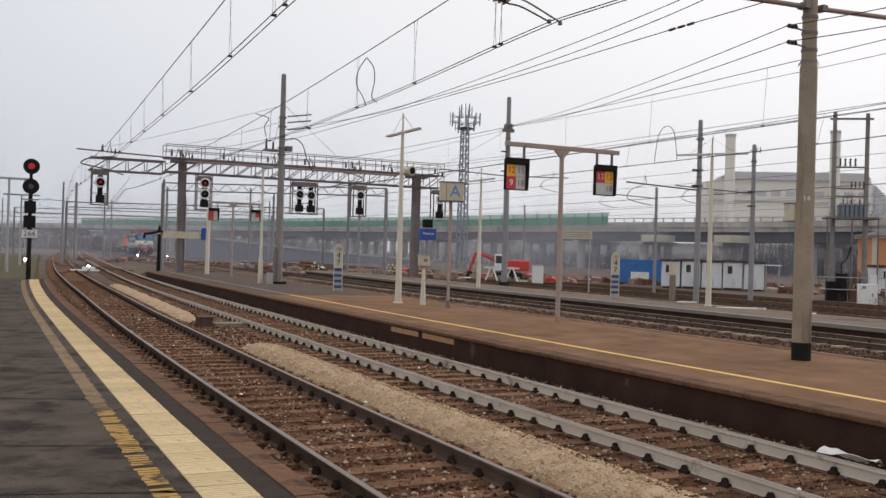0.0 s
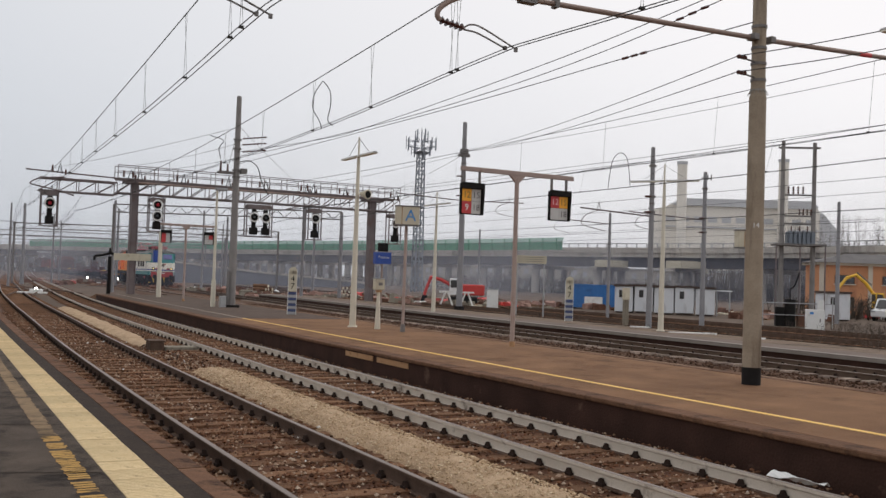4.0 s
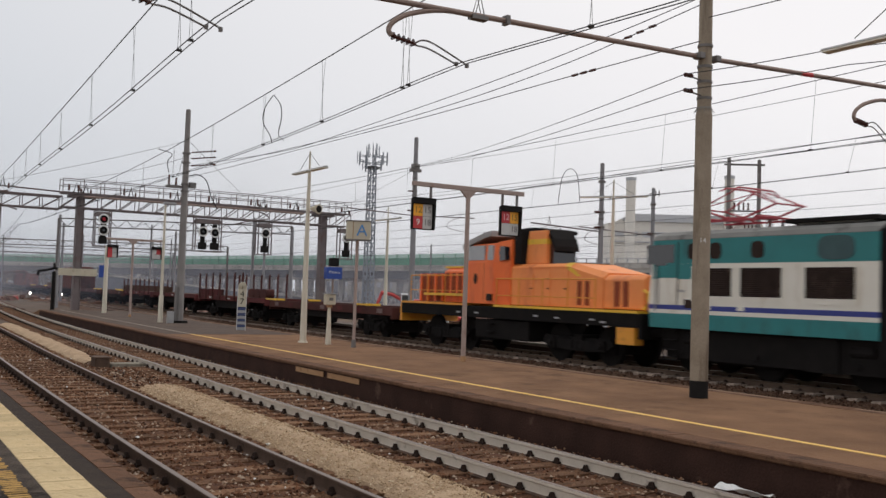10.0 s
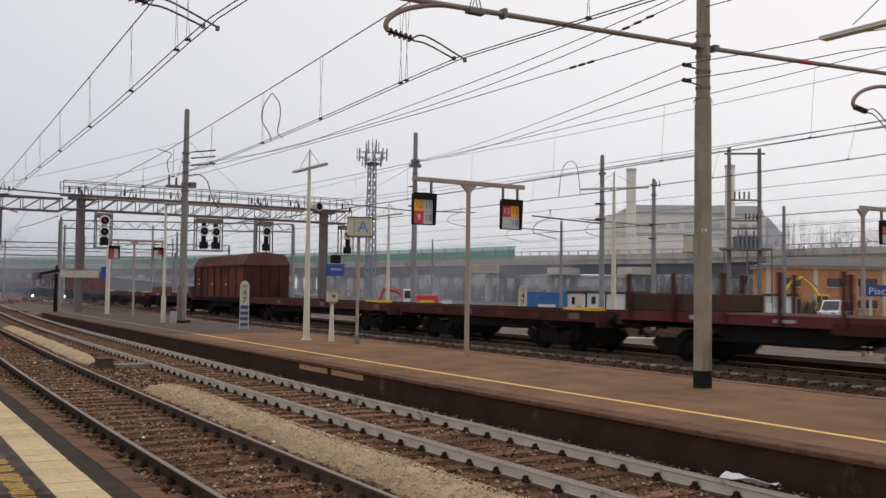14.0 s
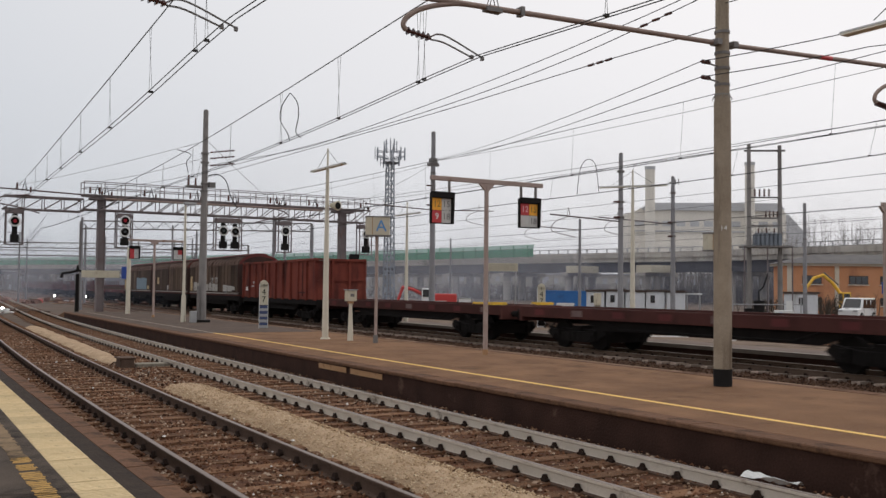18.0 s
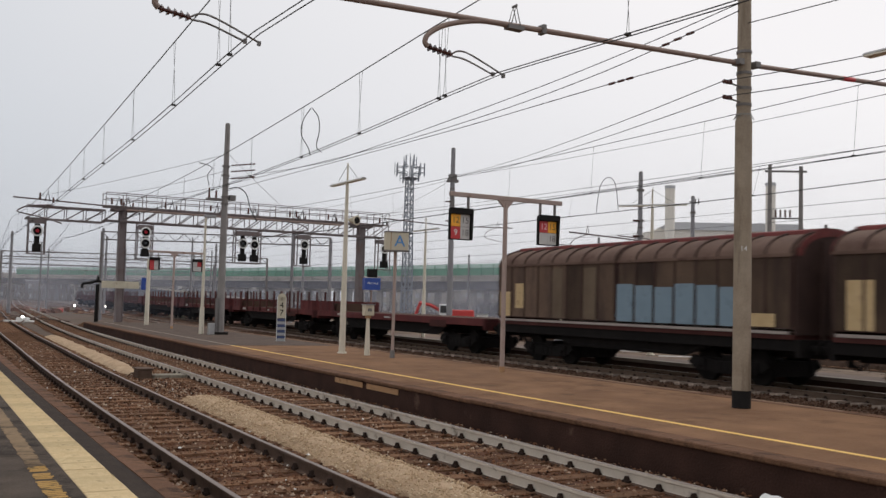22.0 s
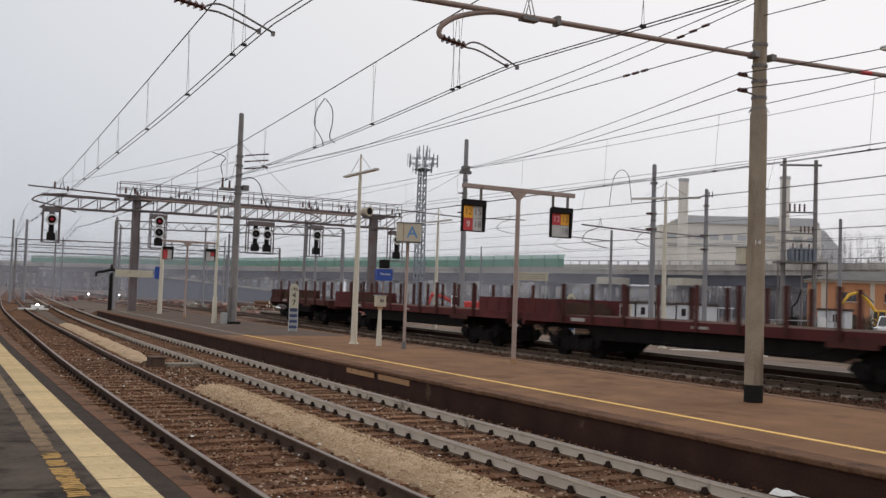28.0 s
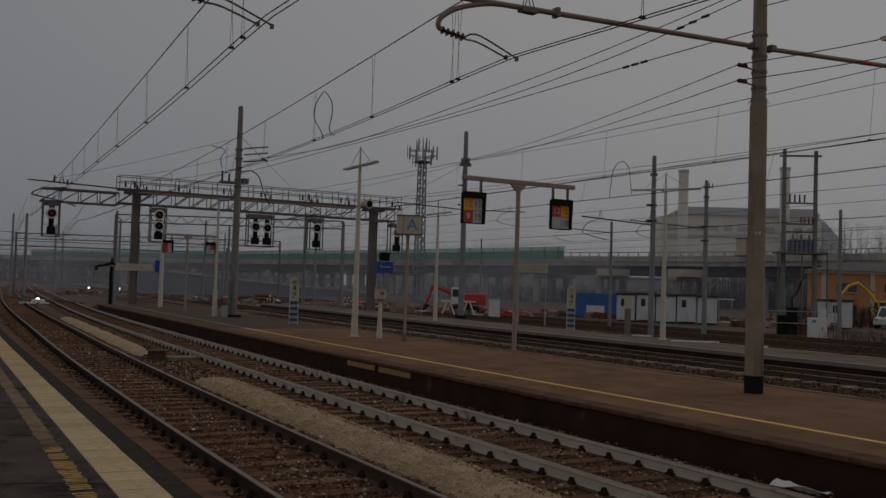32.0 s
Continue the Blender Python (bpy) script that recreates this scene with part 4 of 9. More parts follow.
for owner, x, y, z, d in ((mast_e, 39.07, 40.3, 5.9, -5.5), (mast_d, 28.96, 33.2, 5.2, -4.0), (mast_b, 29.1, 50.7, 6.9, -4.5), (mast_b, 29.1, 50.7, 6.9, 4.5), (mast_y, 41.5, 51.8, 6.2, -5.0),
                          (mast_f, 10.2, 118, 6.8, -4), (mast_f, 10.2, 118, 6.8, 6)):
    z += 0.2 if owner != mast_a else 0
    arm = part("cantilever", Geo().tube((0, 0, z), (d, 0, z + 0.15), 0.034, 0.034, 8), M_GANTRY, owner, "thin steel cantilever tube")
    e = d * 0.75
    part("register_arm", Geo().path(rounded([(e, 0, z + 0.1), (e - 0.7, 0, z - 0.15), (e - 0.95, 0, z - 0.5), (e - 0.6, 0, z - 0.65), (e + 0.4, 0, z - 0.8)]), 0.018, 6), M_GANTRY, arm)
    part("saddle", Geo().path([(e - 0.09, 0, z + 0.1), (e, 0, z + 0.5), (e + 0.09, 0, z + 0.1)], 0.018, 5), M_GANTRY, arm)


def board(parent, x0, x1, z0, z1, cells):
    """A hooded platform number board that looks towards -y."""
    back = part("board", Geo().box(x0, -0.05, z0, x1, 0.05, z1), M_BLACK, parent, "black hooded number board")
    part("hood", Geo().box(x0 - 0.02, -0.15, z1 - 0.13, x1 + 0.02, -0.052, z1 + 0.02), M_BLACK, back)
    part("hood_side", Geo().prism([(-0.052, z0), (-0.052, z1 - 0.13), (-0.15, z1 - 0.13), (-0.11, z0)], "x", x1 - 0.035, x1 + 0.02), M_BLACK, back)
    w, h = (x1 - x0 - 0.07) / 2, (z1 - z0 - 0.16) / 2
    for k, (mat, word, ink) in enumerate(cells):
        cx, cz = x0 + 0.02 + w * (k % 2 + 0.5), z1 - 0.14 - h * (k // 2 + 0.5)
        p = part("number_panel", Geo().box(cx - w / 2 + 0.004, -0.064, cz - h / 2 + 0.004, cx + w / 2 - 0.004, -0.0525, cz + h / 2 - 0.004), mat, back)
        if word:
            words_on("number", word, 0.37 * (x1 - x0), ink, p, Matrix.Translation((cx, -0.066, cz)) @ Matrix.Rotation(radians(90), 4, "X"))


def tee_sign(m, left, right, k=1.0, a=-1.42, b=1.75, la=-1.09, lb=1.29, top=4.29):
    """a, b: the ends of the arm; la, lb: the middles of the boards; k: the size of the boards."""
    t = thing("platform_number_sign", "pinkish-grey T post with two hooded platform number boards", "sign", "platform number signs", m)
    part("post", Geo().tube((0, 0, 0), (0, 0, top - 0.19), 0.065, 0.06, 14), M_PINKPOST, t, smooth=True)
    part("foot_stain", Geo().tube((0, 0, 0), (0, 0, 0.14), 0.075, 0.07, 14), M_RUSTPLATE, t, "rusted foot of the post", smooth=True)
    part("arm", Geo().box(a, -0.05, top - 0.12, b, 0.05, top), M_PINKPOST, t, bevel=0.01)
    part("gusset", Geo().prism([(-0.25, top - 0.12), (0.25, top - 0.12), (0.06, top - 0.31), (-0.06, top - 0.31)], "y", -0.04, 0.04), M_PINKPOST, t)
    for c in [q for q in (la, lb) if q is not None]:
        for d in (-0.21 * k, 0.21 * k):
            part("hanger", Geo().box(c + d - 0.025, -0.03, top - 0.12 - 0.31 * k, c + d + 0.025, 0.03, top - 0.12), M_STEEL, t)
        board(t, c - 0.27 * k, c + 0.27 * k, top - 0.12 - 0.97 * k, top - 0.12 - 0.28 * k, left if c == la else right)
    return t


M_POLE_PINK = surf("pale_pink_number", (0.72, 0.42, 0.42), (0.78, 0.5, 0.5), 3, 0.5, 0.0)
LEFT_CELLS = ((M_SIGNAMBER, "12", M_OLDYELLOW), (M_CLOTHGREY, "15", M_STEEL), (M_SIGNRED, "9", M_WHITE), (M_CLOTHGREY, "18", M_STEEL))
RIGHT_CELLS = ((M_SIGNRED, "12", M_POLE_PINK), (M_SIGNAMBER, "15", M_OLDYELLOW), (M_CLOTHGREY, "", None), (M_CLOTHGREY, "18", M_STEEL))
tee_sign(pose(13.95, 21.4, P_TOP), LEFT_CELLS, RIGHT_CELLS, 1.17, -1.74, 1.85, -1.42, 1.38, 4.70)
tee_sign(pose(24.8, 17.06, P_TOP - 0.04), LEFT_CELLS, RIGHT_CELLS, 1.0, -0.12, 1.9, None, 1.1, 4.4)
tee_sign(pose(12.92, 53.4, P_TOP), ((M_SIGNRED, "", None), (M_CLOTHGREY, "", None), (M_SIGNRED, "", None), (M_CLOTHGREY, "", None)),
         ((M_CLOTHGREY, "", None), (M_SIGNRED, "", None), (M_CLOTHGREY, "", None), (M_CLOTHGREY, "", None)))


def lamp_post(m, h, label):
    t = thing("platform_lamp", label, "lamp", "platform lamps", m)
    part("pole", Geo().tube((0, 0, 0), (0, 0, h - 0.7), 0.115, 0.055, 14).tube((0, 0, h - 0.7), (0, 0, h), 0.035, 0.03, 10), M_CREAM, t, "tapered cream pole", smooth=True)
    part("foot", Geo().tube((0, 0, 0), (0, 0, 0.05), 0.17, 0.15, 16), M_CREAM, t)
    for d in (-1, 1):
        f = part("lamp_housing", Geo().prism([(-0.10, h - 0.655), (0.10, h - 0.655), (0.05, h - 0.615), (-0.05, h - 0.615)], "y", d * 0.05, d * 1.35), M_GALV, t, "long fluorescent fitting")
        part("lamp_tube", Geo().box(-0.09, min(d * 0.08, d * 1.33), h - 0.69, 0.09, max(d * 0.08, d * 1.33), h - 0.657), M_TUBE, f, "cream lamp cover")
        part("stay", Geo().tube((0, 0, h - 0.05), (0, d * 0.8, h - 0.56), 0.008, 0.008, 4), M_WIRE, t)
    return t


lamp = lamp_post(pose(13.0, 29.9, P_TOP), 6.5, "cream lamp post with two long fittings on the platform")
copy_thing(lamp, pose(13.0, 8.3, P_TOP))
copy_thing(lamp, pose(25.3, 28.3, P_TOP, 0, 0, 35))
copy_thing(lamp, pose(23.7, 44.0, P_TOP - 0.2))
part("loudspeaker", Geo().tube((0.1, -0.05, 4.55), (0.22, -0.4, 4.52), 0.06, 0.17, 14), M_BEIGE, lamp, "small horn loudspeaker")
part("speaker_mouth", Geo().tube((0.222, -0.405, 4.52), (0.225, -0.415, 4.52), 0.12, 0.12, 12), M_BLACK, lamp)
small = thing("lamp_post", "cream lamp post with one small lantern", "lamp", "platform lamps", pose(12.54, 45.9, P_TOP))
part("pole", Geo().tube((0, 0, 0), (0, 0, 1.3), 0.12, 0.11, 12).tube((0, 0, 1.3), (0, 0, 5.7), 0.075, 0.05, 12), M_CREAM, small, smooth=True)
part("lantern", Geo().box(-0.08, -0.12, 5.66, 0.5, 0.12, 5.8), M_GALV, small, bevel=0.03)
pole = thing("post", "plain cream post near the platform end", "post", "", pose(12.96, 59.9, P_TOP))
part("shaft", Geo().tube((0, 0, 0), (0, 0, 4.0), 0.14, 0.11, 12), M_CREAM, pole, smooth=True)
part("cap", Geo().tube((0, 0, 4.0), (0, 0, 4.05), 0.12, 0.05, 12), M_CREAM, pole)
for x, y, h in ((1.6, 61.8, 5.6), (3.0, 80.7, 5.5), (-2.5, 95, 5.5), (6.2, 150, 6)):
    p = thing("lamp_post", "distant pale lamp post with a flat arm", "lamp", "distant lamps", pose(x, y, 0.1))
    part("pole", Geo().tube((0, 0, 0), (0, 0, h), 0.09, 0.06, 8), M_GALV, p)
    part("arm", Geo().box(-1.3, -0.1, h, 1.3, 0.1, h + 0.12), M_GALV, p)

# Letter box sign, help point, station name boards, kilometre boards
sa = thing("letter_sign", "cream box sign with a light blue letter on a thin post", "sign", "", pose(13.6, 27.27, P_TOP))
part("post", Geo().tube((0, 0, 0.06), (0, 0, 3.42), 0.05, 0.05, 12), M_PINKPOST, sa, "brownish post", smooth=True)
part("foot", Geo().tube((0, 0, 0), (0, 0, 0.25), 0.085, 0.07, 12), M_STEEL, sa)
bx = part("box", Geo().box(-0.36, -0.2, 3.42, 0.40, 0.2, 4.02), M_BEIGE, sa, "yellowed light box", bevel=0.015)
bx.rotation_euler[2] = radians(-22)
for z in (3.42, 4.02):
    part("frame", Geo().box(-0.38, -0.215, z - 0.02, 0.42, 0.215, z + 0.02), M_STEEL, bx)
part("divider", Geo().box(-0.17, -0.212, 3.44, -0.15, -0.201, 4.0), M_RUSTPLATE, bx)
words_on("letter", "A", 0.52, M_LETTERBLUE, bx, Matrix.Translation((0.12, -0.205, 3.71)) @ Matrix.Rotation(radians(90), 4, "X"))
copy_thing(sa, pose(25.18, 23.91, P_TOP - 0.24))
hp = thing("help_point", "small cream box on a tapered white post", "help point", "", pose(13.4, 28.75, P_TOP))
part("post", Geo().tube((0, 0, 0), (0, 0, 1.30), 0.10, 0.05, 12), M_CREAM, hp, smooth=True)
part("collar", Geo().tube((0, 0, 1.22), (0, 0, 1.30), 0.1, 0.1, 12), M_RUSTPLATE, hp)
part("box", Geo().box(-0.17, -0.13, 1.302, 0.17, 0.13, 1.66), M_BEIGE, hp, bevel=0.03)
part("dial", Geo().cbox(0, -0.134, 1.5, 0.14, 0.012, 0.1), M_STEEL, hp)
part("roof", Geo().box(-0.19, -0.15, 1.662, 0.19, 0.15, 1.69), M_GALV, hp)
nb = thing("station_name_sign", "small blue station name sign on a brown post", "sign", "", pose(24.3, 51.8, P_TOP))
part("post", Geo().tube((0, 0, 0), (0, 0, 3.2), 0.06, 0.06, 10), M_RUSTPIPE, nb, "reddish post")
b = part("panel", Geo().box(-0.5, -0.2, 2.5, 0.5, 0.2, 3.2), M_SIGNBLUE, nb, "blue panel")
words_on("name", "Piacenza", 0.21, M_WHITE, b, Matrix.Translation((0, -0.203, 2.9)) @ Matrix.Rotation(radians(90), 4, "X"), "white station name")
part("speaker", Geo().box(-0.25, -0.15, 3.25, 0.3, 0.15, 3.75), M_BLACK, nb)
ns = thing("station_name_sign", "blue station name board on pale posts", "sign", "", pose(26.23, 16.89, P_TOP - 0.05, 0, 0, -55))
b = part("panel", Geo().box(-1.05, -0.03, 1.78, 1.05, 0.03, 2.12), M_SIGNBLUE, ns, "dark blue panel")
words_on("name", "Piacenza", 0.3, M_WHITE, b, Matrix.Translation((-0.3, -0.034, 1.93)) @ Matrix.Rotation(radians(90), 4, "X"), "white station name")
for x in (-0.75, 0.75):
    part("post", Geo().box(x - 0.04, 0.032, 0, x + 0.04, 0.09, 2.05), M_CREAM, ns)


M_NAVY = surf("faded_navy_paint", (0.03, 0.045, 0.12), (0.055, 0.075, 0.17), 3, 0.7, 0.1)


def km_board(m):
    t = thing("distance_board", "yellowed board with black figures over blue and pale stripes", "sign", "distance boards", m)
    part("board", Geo().box(-0.17, -0.02, 0.98, 0.17, 0.02, 1.86).tube((0, -0.02, 1.86), (0, 0.02, 1.86), 0.17, 0.17, 16), M_BEIGE, t, "yellowed board", bevel=0.004)
    part("frame", Geo().box(-0.19, -0.03, 0, -0.172, 0.03, 1.86).box(0.172, -0.03, 0, 0.19, 0.03, 1.86), M_WHITE, t)
    for k in range(8):
        part("stripe", Geo().box(-0.168, -0.018, 0.12 * k + 0.005, 0.168, 0.018, 0.12 * k + 0.118), M_NAVY if k % 2 else M_GALV, t)
    for w, z in (("1", 1.80), ("4", 1.52), ("7", 1.20)):
        words_on("figure", w, 0.36 if w != "1" else 0.2, M_BLACK, t, Matrix.Translation((0, -0.022, z)) @ Matrix.Rotation(radians(90), 4, "X"))
    return t


km = km_board(pose(13.93, 38.57, P_TOP, 0, 0, -15))
copy_thing(km, pose(26.2, 35.5, P_TOP, 0, 0, -30))
cy = thing("concrete_post", "stubby pale concrete post", "post", "", pose(26.7, 32.1, P_TOP))
part("shaft", Geo().box(-0.1, -0.1, 0, 0.1, 0.1, 1.1), M_CONCRETE, cy, bevel=0.02)
part("head", Geo().box(-0.12, -0.12, 1.1, 0.12, 0.12, 1.62), M_BEIGE, cy, bevel=0.02)
for y in (20.87, 19.05):
    p = thing("wall_plate", "rust-stained pale plate on the platform face", "plate", "wall plates")
    part("plate", Geo().box(9.262, y - 0.8, 0.10, 9.278, y + 0.8, 0.225), M_RUSTPLATE, p)
    part("rim", Geo().box(9.25, y - 0.82, 0.226, 9.278, y + 0.82, 0.237), M_FACE, p)

# Point machine box between the tracks, a white scrap by the rail
sw = thing("point_machine", "dark point machine box with a concrete slab between the tracks", "point machine", "", pose(6.0, 27.0, -0.16))
part("slab", Geo().box(0.02, -0.32, -0.1, 1.15, 0.2, 0.08), M_CONCRETE, sw, bevel=0.02)
part("box", Geo().box(-0.38, -0.3, -0.1, 0.0, 0.3, 0.22), M_RAIL, sw, "rusty motor box", bevel=0.03)
part("lid", Geo().box(-0.42, -0.33, 0.222, 0.03, 0.33, 0.26), M_RAIL, sw, bevel=0.01)
ws = thing("plastic_sheet", "crumpled white plastic scrap beside the rail", "litter", "", pose(8.93, 7.65, -0.13))
gg = Geo()
rnd = random.Random(2)
for j in range(9):
    for i in range(4):
        gg.v.append((-0.06 + i * 0.04 + rnd.uniform(-0.012, 0.012), -0.42 + j * 0.1, 0.03 + 0.03 * math.sin(j * 0.7 + i) + rnd.uniform(-0.02, 0.02)))
gg.f = [(j * 4 + i, j * 4 + i + 1, (j + 1) * 4 + i + 1, (j + 1) * 4 + i) for j in range(8) for i in range(3)]
sheet = part("sheet", gg, M_WHITE, ws)
sm = sheet.modifiers.new("thick", "SOLIDIFY")
sm.thickness = 0.006


# ---- signals ----
def head(parent, x, y, z, r, lit=False, square=False):
    b = part("signal_head", Geo().tube((x, y, z), (x, y - 0.05, z), r, r, 24), M_BLACK, parent, smooth=True)
    g = Geo()
    n = 24
    for k in range(n):
        a0, a1 = 2 * math.pi * k / n, 2 * math.pi * (k + 1) / n
        q = [(x + rr * math.cos(a), y - 0.055, z + rr * math.sin(a)) for a in (a0, a1) for rr in (r * 0.74, r * 1.04)]
        g.add(q, [(0, 1, 3, 2)])
    part("rim", g, M_WHITE, b, "white rim")
    part("lens_hood", Geo().tube((x, y - 0.05, z), (x, y - 0.3, z), r * 0.44, r * 0.48, 14, False), M_BLACK, b)
    part("lens", Geo().tube((x, y - 0.06, z), (x, y - 0.09, z), r * (0.33 if lit else 0.3), r * (0.30 if lit else 0.26), 14), M_LENSRED if lit else M_LENSDARK, b, "lit red lens" if lit else "")
    return b


near_sig = thing("colour_light_signal", "black post signal with lit red lamp and white number plate", "signal", "signals", pose(2.17, 48.1, P_TOP))
part("post", Geo().tube((0, 0, 0), (0, 0, 4.0), 0.11, 0.09, 12), M_BLACK, near_sig, smooth=True)
for z, lit in ((5.23, True), (4.30, False)):
    part("backboard", Geo().tube((0, -0.05, z), (0, -0.10, z), 0.36, 0.36, 28), M_BLACK, near_sig)
    part("lens", Geo().tube((0, -0.105, z), (0, -0.14, z), 0.15 if lit else 0.1, 0.12, 16), M_LENSRED if lit else M_LENSDARK, near_sig, "lit red lamp" if lit else "")
    part("mechanism", Geo().box(-0.16, 0.0, z - 0.3, 0.16, 0.35, z + 0.3), M_BLACK, near_sig)
part("neck", Geo().box(-0.07, -0.05, 3.9, 0.07, 0.07, 5.3), M_BLACK, near_sig)
part("platform_step", Geo().box(-0.38, -0.12, 3.68, 0.38, 0.3, 3.72), M_STEEL, near_sig)
part("lamp_box", Geo().box(-0.26, -0.2, 3.05, 0.24, 0.12, 3.62), M_BLACK, near_sig, bevel=0.02)
part("lamp_box", Geo().box(-0.28, -0.2, 2.38, 0.24, 0.12, 2.95), M_BLACK, near_sig, bevel=0.02)
pl = part("number_plate", Geo().box(-0.33, -0.14, 1.92, 0.33, -0.115, 2.28), M_WHITE, near_sig, "white plate with black figures")
words_on("figures", "266", 0.36, M_BLACK, pl, Matrix.Translation((0, -0.143, 2.10)) @ Matrix.Rotation(radians(90), 4, "X"))

GY = 66.0
gantry = thing("signal_gantry", "brown-grey lattice signal gantry spanning the tracks", "gantry")
for x, w in ((12.42, 0.175), (29.95, 0.17)):
    lg = part("leg", Geo().add([(x - w, GY - 0.3, -0.2), (x + w, GY - 0.3, -0.2), (x + w, GY + 0.3, -0.2), (x - w, GY + 0.3, -0.2),
                                (x - w, GY - 0.3, 7.9), (x + w, GY - 0.3, 7.9), (x + w, GY + 0.3, 7.9), (x - w, GY + 0.3, 7.9)],
                               [(3, 2, 1, 0), (4, 5, 6, 7), (0, 1, 5, 4), (1, 2, 6, 5), (2, 3, 7, 6), (3, 0, 4, 7)]), M_GANTRY, gantry, "broad steel leg", bevel=0.03)
    part("leg_flange", Geo().box(x - w - 0.05, GY - 0.34, -0.2, x - w - 0.003, GY + 0.34, 7.9).box(x + w + 0.003, GY - 0.34, -0.2, x + w + 0.05, GY + 0.34, 7.9), M_GANTRY, lg)
    part("leg_head", Geo().box(x - 0.75, GY - 0.5, 7.7, x + 0.75, GY + 0.5, 7.88), M_GANTRY, lg)


def truss(x0, x1, z0, z1, bay, thick, name, rails):
    ch = part(name, Geo().box(x0, GY - 0.62, z1 - thick, x1, GY - 0.5, z1).box(x0, GY + 0.5, z1 - thick, x1, GY + 0.62, z1), M_GANTRY, gantry, "upper chord")
    part("lower_chord", Geo().box(x0, GY - 0.62, z0, x1, GY - 0.5, z0 + thick * 0.8).box(x0, GY + 0.5, z0, x1, GY + 0.62, z0 + thick * 0.8), M_GANTRY, gantry)
    xs = steps(x0, x1, bay)
    for s in (-0.56, 0.56):
        for k, (a, b) in enumerate(zip(xs, xs[1:])):
            part("diagonal", Geo().tube((a, GY + s, z0 + 0.05), (b, GY + s, z1 - 0.05), 0.035, 0.035, 5), M_GANTRY, ch)
            part("upright", Geo().tube((b, GY + s, z0 + 0.05), (b, GY + s, z1 - 0.05), 0.03, 0.03, 5), M_GANTRY, ch)
    if rails:
        rl = part("walkway", Geo().box(x0, GY - 0.2, z1 - 0.05, x1, GY - 0.06, z1 - 0.02), M_GANTRY, gantry, "narrow walkway plank")
        part("walkway", Geo().box(x0, GY + 0.06, z1 - 0.05, x1, GY + 0.2, z1 - 0.02), M_GANTRY, gantry, "narrow walkway plank")
        for s in (-0.6, 0.6):
            for z in (z1 + 0.45, z1 + 0.85):
                part("hand_rail", Geo().tube((x0, GY + s, z), (x1, GY + s, z), 0.028, 0.028, 5), M_GANTRY, rl)
            for x in steps(x0, x1, 1.35):
                part("rail_post", Geo().tube((x, GY + s, z1), (x, GY + s, z1 + 0.87), 0.028, 0.028, 5), M_GANTRY, rl)


truss(11.2, 32.0, 6.98, 8.02, 1.25, 0.11, "main_beam", True)
truss(6.42, 11.19, 6.82, 7.72, 1.2, 0.09, "side_beam", False)
part("top_tube", Geo().tube((5.6, GY - 0.3, 8.15), (12.5, GY - 0.3, 7.95), 0.05, 0.05, 8), M_GANTRY, gantry)
part("top_tube", Geo().tube((12.5, GY - 0.75, 7.75), (28.0, GY - 0.75, 7.75), 0.07, 0.07, 8), M_RUSTPIPE, gantry, "rust-tinted tube along the beam")
for x in (7.6, 12.0, 12.6, 15.5, 18.6, 21.3, 24.4, 24.9, 27.4, 31.6):
    sd = part("wire_saddle", Geo().path([(x - 0.16, GY - 0.72, 7.98), (x, GY - 0.72, 8.62), (x + 0.16, GY - 0.72, 7.98)], 0.035, 5), M_BLACK, gantry, "dark A-frame saddle")
    part("insulator", Geo().tube((x - 0.45, GY - 0.72, 8.08), (x - 0.45, GY - 0.72, 8.5), 0.08, 0.05, 8), M_INSUL, sd)
    part("insulator", Geo().tube((x + 0.4, GY - 0.3, 7.95), (x + 0.4, GY - 0.3, 8.3), 0.07, 0.05, 8), M_INSUL, sd)
for x0, d in ((5.9, 1), (25.3, -1)):
    part("register_arm", Geo().path(rounded([(x0 + 2.0 * d, GY - 0.8, 7.75), (x0 + 0.6 * d, GY - 0.8, 7.6), (x0, GY - 0.8, 7.3), (x0 + 0.1 * d, GY - 0.8, 7.15), (x0 + 1.5 * d, GY - 0.8, 6.9), (x0 + 2.6 * d, GY - 0.8, 6.6)]), 0.045, 6), M_GANTRY, gantry)
part("plate", Geo().box(11.2, GY - 0.42, 2.55, 13.6, GY - 0.36, 3.02), M_BEIGE, gantry, "long beige plate on the leg")
part("blue_sign", Geo().box(13.75, GY - 0.45, 2.5, 14.25, GY - 0.25, 3.3), M_SIGNBLUE, gantry, "small blue sign")


